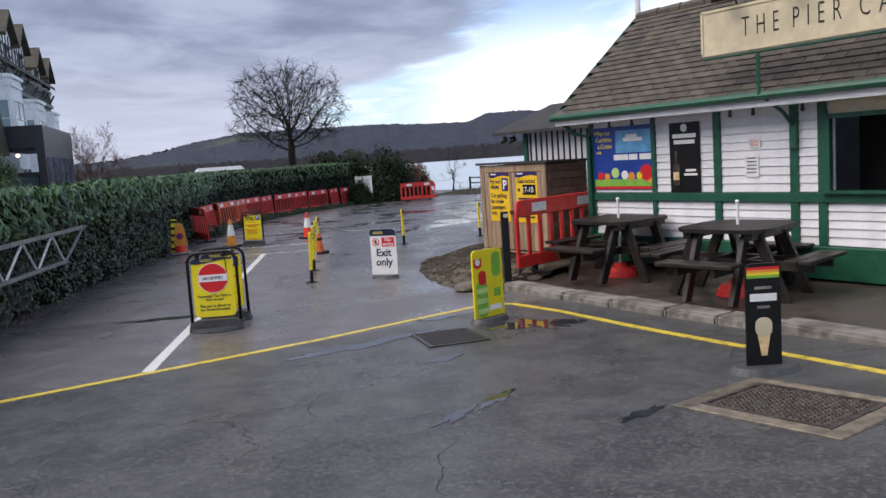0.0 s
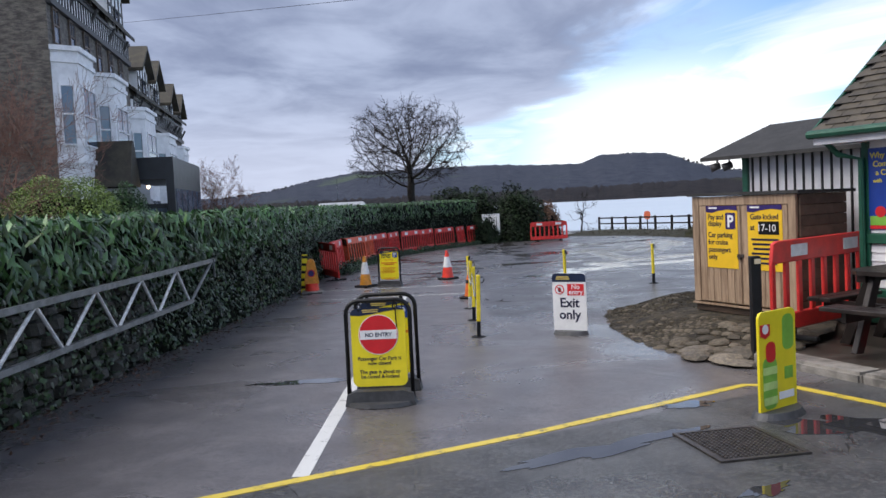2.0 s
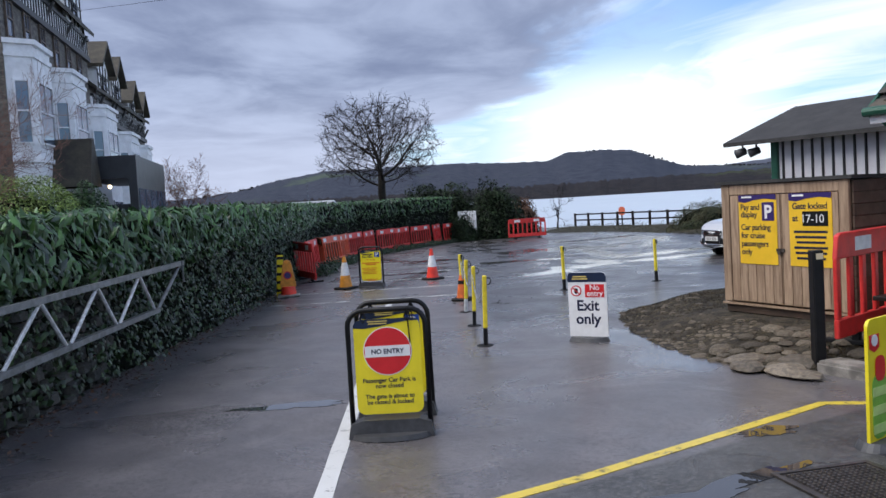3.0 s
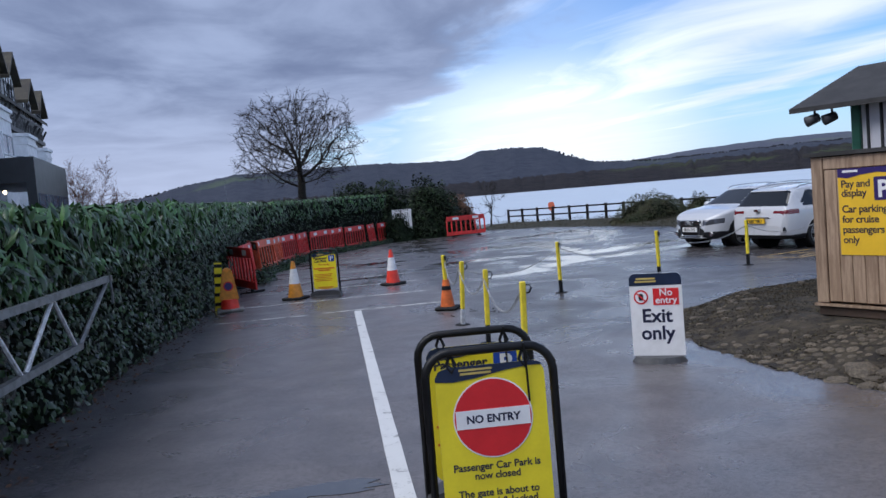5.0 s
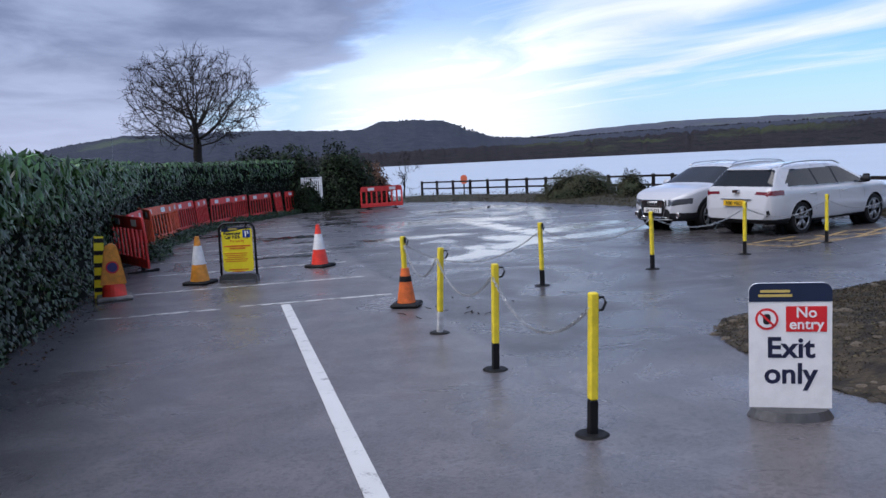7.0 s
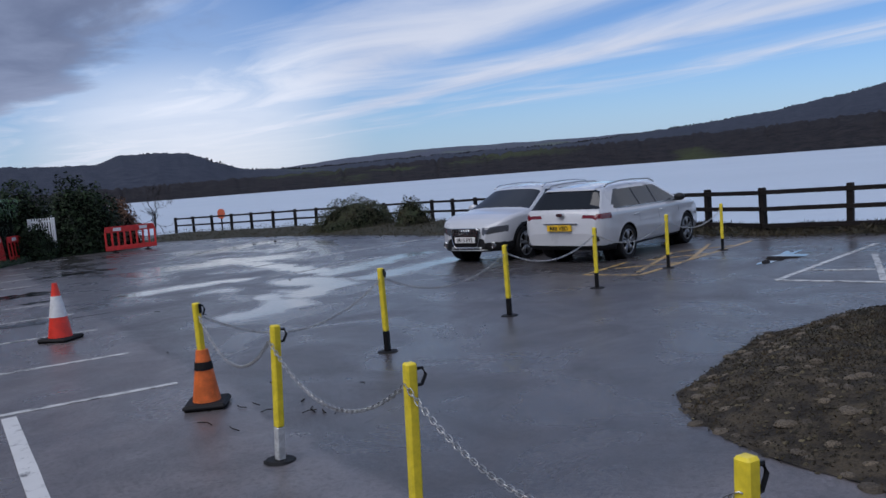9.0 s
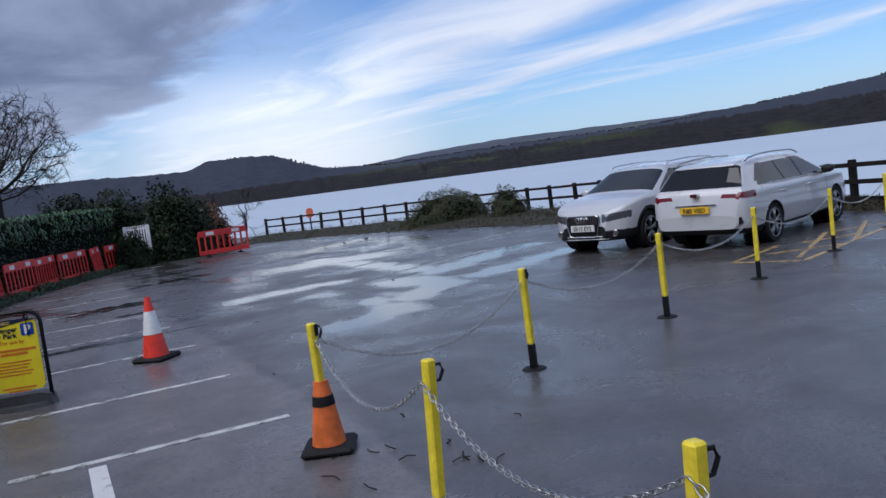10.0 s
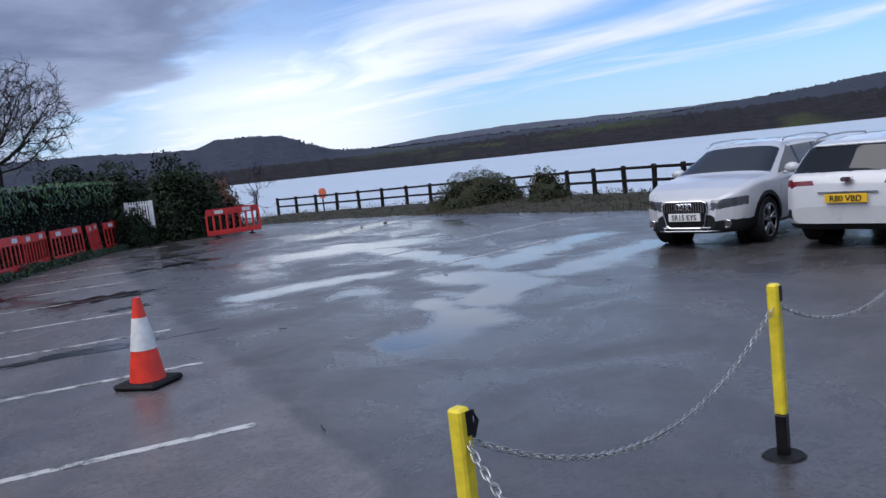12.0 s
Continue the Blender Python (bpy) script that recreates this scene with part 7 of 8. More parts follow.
def build_verge():
    inner = ((14.2, 11.5), (12.35, 17.0), (11.75, 20.3), (11.25, 22.6), (11.2, 26.0), (10.6, 30.0), (10.2, 34.5), (9.9, 40.0), (8.4, 47.0), (5.0, 52.0))
    outer = ((16.6, 11.8), (14.2, 18.2), (13.5, 21.2), (13.0, 22.8), (13.6, 26.2), (15.0, 31.5), (15.8, 36.2), (15.9, 41.3), (14.2, 49.6), (9.6, 61.5))
    verts, faces, pts, nrm = [], [], [], []
    rows = []
    for i in range(len(inner) - 1):
        for k in range(12):
            f = k / 12
            rows.append(tuple(a[j] + (b[j] - a[j]) * f for a, b in ((inner[i], inner[i + 1]), (outer[i], outer[i + 1])) for j in (0, 1)))
    n = 10
    for ax, ay, bx, by in rows:
        wob = 0.25 * noise.noise((ax * 0.8, ay * 0.8, 1))
        for k in range(n + 1):
            f = k / n
            x, y = ax + wob * (1 - f) + (bx - ax) * f, ay + (by - ay) * f
            z = fall(y) - 0.02 + (0.16 if y > 26 else 0.07) * math.sin(math.pi * min(1, f * 1.6) / 2) + 0.05 * noise.noise((x, y, 2)) * min(1, 4 * f)
            if f > 0.75:
                z -= 1.6 * (f - 0.75) / 0.25
            verts.append((x, y, z))
            if f < 0.8:
                for _ in range(26 if y < 30 else 16):
                    u, v = rng.uniform(-0.25, 0.25), rng.uniform(-0.3, 0.3)
                    tuft = max(0.0, noise.noise((x * 1.1 + u, y * 1.1 + v, 9)) + 0.3)
                    pts.append((x + u, y + v, z + 0.02 + rng.random() * (0.05 + 0.22 * tuft * (1.0 if y > 26 else 0.35))))
                    nrm.append((rng.uniform(-1, 1), rng.uniform(-1, 1), 0.3))
    for i in range(len(rows) - 1):
        for k in range(n):
            a = i * (n + 1) + k
            faces.append((a, a + 1, a + n + 2, a + n + 1))
    verge = tagged(new("verge", raw_mesh("verge", verts, faces, GRASS, True)), "rough grass and bramble verge under the fence", "verge", kind="structure")
    tagged(new("verge_grass", leaf_mesh("verge_grass", pts, nrm, 0.13, 0.5, 44, VERGE_BLADE, 0.14)), "tangled grass and bramble", kind="stuff").parent = verge


build_verge()

# lifebuoy, reeds, white gate
buoy = thing("lifebuoy", pose(14.8, 69.8, -1.55, 0, 0, -12), "faded orange lifebuoy housing on a post in the shallows", "lifebuoy")
bm = B()
rod(bm, (0, 0, -3.2), (0, 0, 1.0), 0.05, 0.05, 8)
part("post", bm, FENCE_WOOD, buoy)
bm = B()
prism(bm, rounded(0.5, 0.68, 0.2, 5, 0.62), -0.16, -0.04)
bmesh.ops.bevel(bm, geom=bm.edges[:], offset=0.03, segments=2, affect="EDGES")
part("housing", bm, LIFEBUOY, buoy)
gate = thing("garden_gate", pose(1.1, 46.6, fall(46.6) + 0.62, 0, 0, -20), "white painted picket gate half hidden in the hedge", "gate")
for k in range(9):
    bm = B()
    box(bm, 0.05, 0.025, 0.95, -0.36 + 0.09 * k, 0, 0.45)
    part("picket", bm, RENDER_WHITE, gate)
for z in (0.15, 0.8):
    bm = B()
    box(bm, 0.8, 0.03, 0.07, 0, 0.03, z)
    part("rail", bm, RENDER_WHITE, gate)
for x in (-0.44, 0.44):
    bm = B()
    box(bm, 0.08, 0.08, 1.15, x, 0.02, 0.35)
    part("gate_post", bm, RENDER_WHITE, gate)


# ---------------------------------------------------------------- parked cars
def estate_car(m, W, wb, rear, profile, plan, screen_foot, screen_head, label, allroad):
    """A white estate: one skin swept through sections along its length, cut into panels, glass and lamps (x forward, origin under the rear axle)."""
    car = thing("parked_car", m, label, "car", "parked cars")
    L = profile[-1][0]
    px, pz = zip(*profile)
    qx, qw = zip(*plan)
    roof_z = max(pz)

    def top(x):
        return sum(float(np.interp(x + o, px, pz)) for o in (-0.02, 0.0, 0.02)) / 3

    def half_width(x):
        return W * sum(float(np.interp(x + o, qx, qw)) for o in (-0.05, 0.0, 0.05)) / 3

    def belt(x):
        return 0.93 + 0.05 * (1 - x / L)

    def section(x):
        """Half of the cross section, from the middle of the floor round to the middle of the roof."""
        w, zt = half_width(x), top(x)
        zl = float(np.interp(x, (0, 0.1, 0.5, L - 0.6, L - 0.1, L), (0.36, 0.27, 0.22, 0.22, 0.24, 0.30)))
        zb = min(belt(x), zt - 0.035)
        h, ws = zt - zb, w * 0.935
        wr = ws - 0.43 * max(0.0, h - 0.06) - 0.03
        pts = [(0, zl), (w * 0.82, zl)] + [(w * a, zl + (zb - zl) * b) for a, b in ((0.955, 0.08), (0.995, 0.30), (1.0, 0.55), (0.985, 0.80), (0.97, 0.95))]
        pts += [(ws, zb), (ws - 0.02 - 0.43 * max(0.0, h - 0.06) * 0.5, zb + max(h - 0.05, 0.01) * 0.5), (wr, zb + max(h - 0.055, h * 0.6)), (wr * 0.72, zt - 0.012), (wr * 0.35, zt - 0.002), (0, zt)]
        for _ in range(2):
            cut = [pts[0]]
            for (a, b), (c, d) in zip(pts, pts[1:]):
                cut += [(a * 0.75 + c * 0.25, b * 0.75 + d * 0.25), (a * 0.25 + c * 0.75, b * 0.25 + d * 0.75)]
            pts = cut + [pts[-1]]
        return np.array(pts), wr, zb, zt

    count = 132
    ends = [0.0, 0.006, 0.014, 0.025, 0.04, 0.055, 0.075, 0.095]
    xs = ends + [0.11 + 0.34 * k / 60 for k in range(60)] + [0.45 + (L - 1.10) * k / 230 for k in range(230)] + [L - 0.65 + 0.54 * k / 170 for k in range(171)] + [L - e for e in ends[::-1]]
    rings, marks = [], []
    for x in xs:
        pts, wr, zb, zt = section(x)
        run = np.concatenate([[0], np.cumsum(np.hypot(*np.diff(pts, axis=0).T))])
        u = np.linspace(0, run[-1], count)
        rings.append(np.stack([np.interp(u, run, pts[:, 0]), np.interp(u, run, pts[:, 1])], 1))
        marks.append((wr, zb, zt))

    def side_y(x, z):
        pts = section(x + rear)[0]
        k = pts[:, 1].argmax() if z > roof_z else int(np.argmin(np.abs(pts[8:, 1] - z))) + 8
        return float(pts[k, 0])

    front_x = L - 0.9
    tail_foot, tail_head = 0.10, 0.46

    def kind_of(x, y, z, mark):
        wr, zb, zt = mark
        fx = x - rear
        for axle in (0.0, wb):
            d = math.hypot(fx - axle, z - 0.335)
            if y > W * 0.36 and d < 0.375 and z < 0.80:
                return None
            if allroad and y > W * 0.40 and d < 0.435 and z < 0.80:
                return "cladding"
        if z < (0.43 if allroad and x > L - 0.7 else 0.30 if x > 0.6 else 0.36):
            return "cladding"
        rise = (z - zb) / max(zt - zb, 0.01)
        if x > front_x + 0.25 and allroad:
            lean = (y - 0.40) * 0.10
            if 0.40 < y < 0.83 and 0.575 + lean * 1.2 < z < 0.715 + lean * 0.7 and x > L - 0.62:
                return "headlight"
        if x < 0.42 and not allroad and y > 0.40 and 0.845 - 0.02 * (y - 0.4) < z < 0.885 + 0.13 * (y - 0.4):
            return "tail_light"
        if screen_head + 0.05 < x < screen_foot - 0.03 and y < wr - 0.012 and zt > zb + 0.06:
            return "windscreen"
        if tail_foot < x < tail_head and y < wr + 0.01 and 1.02 < z < roof_z - 0.10 and z > zt - 0.06:
            return "rear_screen"
        foot = belt(x) + 0.028
        head = min(roof_z - 0.125, top(min(max(x, 0.75), screen_head - 0.10)) - 0.095)
        if foot < z < head and y > wr - 0.005 and zt > zb + 0.2:
            f = (z - foot) / (roof_z - 0.12 - foot)
            lo, hi = 0.46 + 0.42 * f + (0.10 if f < 0.2 else 0), screen_foot - 0.20 - (screen_foot - screen_head) * f * 0.95
            if lo < x < hi:
                rear_post, door_post = rear + 0.62 - 0.08 * f, rear + wb * 0.50 - 0.05 * f
                if abs(x - rear_post) < 0.03:
                    return "rear_pillar"
                if abs(x - door_post) < 0.035:
                    return "door_pillar"
                return "quarter_window" if x < rear_post else "rear_door_window" if x < door_post else "front_door_window"
        return "body"

    looks = {"body": (CAR_WHITE, "white painted body panels"), "cladding": (CAR_BLACK, "dark grey lower cladding"), "headlight": (LAMP_CLEAR, "slanted clear headlight"), "tail_light": (TAIL_RED, "dark red tail light"),
             "windscreen": (CAR_GLASS, "tinted windscreen"), "rear_screen": (CAR_GLASS, "dark tinted rear screen"), "quarter_window": (CAR_GLASS, "tinted quarter window"), "rear_door_window": (CAR_GLASS, "tinted rear door window"), "front_door_window": (CAR_GLASS, "tinted front door window"),
             "rear_pillar": (CAR_BLACK, "black window pillar"), "door_pillar": (CAR_BLACK, "black window pillar")}
    sets = {}
    for i in range(len(xs) - 1):
        xm, mark = (xs[i] + xs[i + 1]) / 2, marks[i]
        for k in range(count - 1):
            ym, zm = (rings[i][k] + rings[i + 1][k + 1]) / 2
            kind = kind_of(xm, ym, zm, mark)
            if kind:
                for s in (-1, 1):
                    side = 0 if kind in ("body", "cladding", "windscreen", "rear_screen") else s
                    index, verts, faces = sets.setdefault((kind, side), ({}, [], []))
                    loop = []
                    for a, b in ((i, k), (i + 1, k), (i + 1, k + 1), (i, k + 1)):
                        key = (a, b, s if rings[a][b][0] > 1e-5 else 1)
                        if key not in index:
                            index[key] = len(verts)
                            verts.append((xs[a] - rear, s * rings[a][b][0], rings[a][b][1]))
                        loop.append(index[key])
                    faces.append(loop if s < 0 else loop[::-1])
    for i in (0, len(xs) - 1):      # the flat middles of the bumpers
        index, verts, faces = sets[("cladding" if i and allroad else "body", 0)]
        start = len(verts)
        ring = [(xs[i] - rear, -y, z) for y, z in rings[i]] + [(xs[i] - rear, y, z) for y, z in rings[i][-2:0:-1]]
        verts += ring
        faces.append(list(range(start, start + len(ring)))[::1 if i else -1])
    for (kind, side), (index, verts, faces) in sets.items():
        ob = new(kind, raw_mesh(kind, verts, faces, looks[kind][0], True))
        ob.parent = car
        tagged(ob, looks[kind][1])
    front = L - rear
    for s in (-1, 1):
        rail = [Vector((x - rear, s * (section(x)[1] - 0.02), top(x) - 0.01 + (0.0 if k in (0, 5) else 0.035))) for k, x in enumerate((0.62, 0.75, 1.2, 1.7, screen_head - 0.25, screen_head - 0.05))]
        bm = B()
        tube(bm, rail, 0.014, 6)
        part("roof_rail", bm, CHROME if allroad else ALLOY, car, smooth=True)
        bm = B()
        mx = screen_foot - rear - 0.42
        bmesh.ops.create_uvsphere(bm, u_segments=14, v_segments=10, radius=0.1, matrix=Matrix.Translation((mx, s * (W * 0.5 + 0.06), 1.03)) @ Matrix.Diagonal((0.80, 1.2, 0.78, 1)))
        box(bm, 0.06, 0.16, 0.03, mx + 0.01, s * (W * 0.5 - 0.05), 0.965)
        part("door_mirror", bm, CAR_WHITE if allroad else CAR_BLACK, car, smooth=True)
        for x in (0.36, wb * 0.56):
            bm = B()
            box(bm, 0.2, 0.03, 0.028, x, s * side_y(x, 0.83), 0.83, bevel=0.008)
            part("door_handle", bm, CAR_WHITE, car)
        for x in (0.47, wb * 0.49, wb * 0.84):
            bm = B()
            tube(bm, [(x + o, s * (side_y(x + o, z) - 0.001), z) for o, z in ((0.0, 0.34), (0.01, 0.5), (0.02, 0.68), (0.0, 0.82), (-0.02, 0.92))], 0.0035, 4)
            part("door_seam", bm, CAR_BLACK, car)
        bm = B()
        tube(bm, [(x, s * (side_y(x, belt(x + rear) + 0.02) + 0.004), belt(x + rear) + 0.022) for x in (-0.30, 0.2, 0.8, 1.4, screen_foot - rear - 0.35)], 0.009, 5)
        part("window_trim", bm, CHROME, car)
        for x in (0, wb):
            r = 0.335
            bm = B()
            rod(bm, (x, s * W * 0.30, r), (x, s * W * 0.365, r), 0.43, 0.43, 28)
            part("wheel_well", bm, RUBBER, car, "dark wheel well")
            if not allroad:
                bm = B()
                arc = [radians(-12 + 204 * k / 20) for k in range(21)]
                tube(bm, [(x + 0.378 * math.cos(a), s * (side_y(x + 0.378 * math.cos(a), r + 0.378 * math.sin(a)) - 0.004), r + 0.378 * math.sin(a)) for a in arc], 0.010, 5)
                part("wheel_arch", bm, CAR_WHITE, car, smooth=True)
            bm = B()
            y0, y1 = s * (W * 0.5 - 0.24), s * (W * 0.5 - 0.015)
            for ra, rb, ya, yb in ((r, r, y0, y1 - s * 0.025), (r, r - 0.02, y1 - s * 0.025, y1), (r - 0.02, 0.242, y1, y1 - s * 0.006)):
                rod(bm, (x, ya, r), (x, yb, r), ra, rb, 32, False)
            tyre = part("wheel", bm, RUBBER, car, "black tyre on a five-spoke alloy rim", True)
            # black disc stands in for the shade behind the spokes
            bm = B()
            rod(bm, (x, y1 - s * 0.065, r), (x, y1 - s * 0.06, r), 0.24, 0.24, 28)
            part("brake_shade", bm, BLACK, tyre)
            bm = B()
            for k in range(5):
                for o in (-0.19, 0.19):
                    a = radians(72 * k + 18)
                    rod(bm, (x + 0.05 * math.cos(a), y1 - s * 0.02, r + 0.05 * math.sin(a)), (x + 0.232 * math.cos(a + o), y1 - s * 0.02, r + 0.232 * math.sin(a + o)), 0.024, 0.019, 6)
            rod(bm, (x, y1 - s * 0.05, r), (x, y1 - s * 0.008, r), 0.062, 0.05, 14)
            tube(bm, [(x + 0.234 * math.cos(a), y1 - s * 0.012, r + 0.234 * math.sin(a)) for a in [2 * math.pi * k / 28 for k in range(29)]], 0.013, 5)
            part("rim", bm, ALLOY, tyre, "silver alloy rim", True)
    F = Matrix.Rotation(radians(90), 4, "Z")        # a face that looks forward
    R = Matrix.Rotation(radians(-90), 4, "Z")       # a face that looks back
    if allroad:
        f = Matrix.Translation((front + 0.012, 0, 0)) @ F
        bm = B()
        prism(bm, [(-0.35, 0.69), (-0.30, 0.715), (0.30, 0.715), (0.35, 0.69), (0.37, 0.60), (0.31, 0.37), (0.25, 0.33), (-0.25, 0.33), (-0.31, 0.37), (-0.37, 0.60)], -0.010, 0.16, f)
        grille = part("grille", bm, BLACK, car, "dark grille with chrome upright bars")
        bm = B()
        tube(bm, [f @ Vector((a, -0.012, b)) for a, b in ((-0.35, 0.69), (-0.30, 0.715), (0.30, 0.715), (0.35, 0.69), (0.37, 0.60), (0.31, 0.37), (0.25, 0.33), (-0.25, 0.33), (-0.31, 0.37), (-0.37, 0.60), (-0.35, 0.69))], 0.011, 6)
        part("grille_frame", bm, CHROME, grille)
        for k in range(17):
            bm = B()
            box(bm, 0.015, 0.02, 0.145, -0.32 + 0.64 * k / 16, -0.016, 0.628, f)
            part("grille_bar", bm, CHROME, grille)
        bm = B()
        for x in (-0.093, -0.031, 0.031, 0.093):
            tube(bm, [f @ Vector((x + 0.044 * math.cos(a), -0.038, 0.64 + 0.044 * math.sin(a))) for a in [2 * math.pi * k / 14 for k in range(15)]], 0.008, 5)
        part("badge", bm, CHROME, grille, "chrome ring badge")
        plate_m, plate_mat, text, pz = f, PLATE_WHITE, "SR15 EYS", 0.49
        for s in (-1, 1):
            bm = B()
            x = max(v for v in (front - 0.5 + 0.01 * k for k in range(50)) if half_width(v + rear) > 0.62)
            tube(bm, [(x + 0.02, s * 0.62 + 0.055 * math.cos(a), 0.375 + 0.055 * math.sin(a)) for a in [2 * math.pi * k / 16 for k in range(17)]], 0.008, 5)
            rod(bm, (x - 0.05, s * 0.62, 0.375), (x + 0.018, s * 0.62, 0.375), 0.052, 0.052, 16)
            part("fog_lamp", bm, CHROME, car)
        bm = B()
        for z in (0.285, 0.335):
            tube(bm, [f @ Vector(p) for p in ((-0.50, 0.09, z), (-0.36, -0.005, z), (0.36, -0.005, z), (0.50, 0.09, z))], 0.012, 6)
        for x in (-0.36, -0.18, 0.0, 0.18, 0.36):
            rod(bm, f @ Vector((x, -0.004, 0.285)), f @ Vector((x, -0.004, 0.335)), 0.01, 0.01, 6)
        part("skid_plate", bm, ALLOY, car, "silver skid plate")
    else:
        f = Matrix.Translation((-rear - 0.012, 0, 0)) @ R
        plate_m, plate_mat, text, pz = f, PLATE_YELLOW, "R80 VBD", 0.69
        bm = B()
        box(bm, 0.74, 0.03, 0.02, 0, 0.025, 0.765, f, 0.006)
        part("plate_trim", bm, CHROME, car, "thin dark chrome strip over the plate")
        bm = B()
        tube(bm, [(-rear + 0.012 + 0.10 * (abs(y) / 0.80) ** 3, y, 0.555) for y in [-0.80 + 0.1 * k for k in range(17)]], 0.006, 4)
        part("bumper_seam", bm, CAR_BLACK, car)
        for s in (-1, 1):
            bm = B()
            prism(bm, [(s * 0.62, 0.50), (s * 0.76, 0.55), (s * 0.78, 0.45), (s * 0.70, 0.41)], 0.035, 0.16, f)
            part("bumper_vent", bm, BLACK, car, "black bumper vent")
        bm = B()
        prism(bm, rounded(0.13, 0.06, 0.029, 4, 0.90), -0.006, 0.12, f)
        part("badge", bm, CHROME, car, "oval chrome badge")
        bm = B()
        box(bm, 1.06, 0.30, 0.035, 0, 0.56, roof_z - 0.085, f @ Matrix.Translation((0, 0.56, roof_z - 0.085)) @ Matrix.Rotation(radians(9), 4, "X") @ Matrix.Translation((0, -0.56, -roof_z + 0.085)), 0.014)
        part("roof_spoiler", bm, CAR_WHITE, car)
    bm = B()
    box(bm, 0.52, 0.03, 0.112, 0, -0.022, pz, plate_m, 0.003)
    plate = part("number_plate", bm, plate_mat, car, "yellow rear number plate" if not allroad else "white front number plate")
    lettering("plate_text", text, 0.105, INK, plate, 0, -0.0385, pz - 0.037, "CENTER", 0.0025, 1.0, plate_m)
    return car


HATCH = ((0, 0.52), (0.012, 0.70), (0.05, 0.86), (0.09, 0.98), (0.14, 1.03), (0.44, 1.375), (0.52, 1.405), (1.2, 1.455), (1.9, 1.462), (2.45, 1.435), (2.70, 1.39), (3.55, 1.02), (3.64, 0.995), (4.1, 0.93), (4.38, 0.84), (4.52, 0.72), (4.58, 0.57), (4.6, 0.47))
WAGON = ((0, 0.52), (0.02, 0.70), (0.08, 0.90), (0.15, 1.02), (0.55, 1.37), (0.65, 1.41), (1.3, 1.455), (2.0, 1.462), (2.50, 1.440), (2.72, 1.40), (3.52, 1.03), (3.62, 1.01), (4.1, 0.95), (4.42, 0.875), (4.60, 0.79), (4.68, 0.73), (4.71, 0.60), (4.72, 0.47))
PLAN = ((0, 0.36), (0.03, 0.42), (0.10, 0.455), (0.3, 0.485), (0.9, 0.50), (3.5, 0.50), (4.0, 0.488), (4.3, 0.455), (4.45, 0.41), (4.55, 0.345), (4.62, 0.27), (4.72, 0.24))
NOSE_OUT = tuple((a if a < 4 else a + 0.06, b) for a, b in PLAN)
estate_car(pose(7.52, 22.94, fall(22.9), 0.4, 0, 18.5) @ Matrix.Scale(0.905, 4), 1.80, 2.65, 0.98, HATCH, PLAN, 3.55, 2.70, "white estate car with tinted glass parked facing the lake", False)
estate_car(pose(9.29, 25.89, fall(25.5), 0, 0, 199.5) @ Matrix.Diagonal((0.90, 0.90, 0.945, 1)), 1.84, 2.80, 1.02, WAGON, NOSE_OUT, 3.52, 2.72, "white estate car with dark grey cladding parked nose out", True)


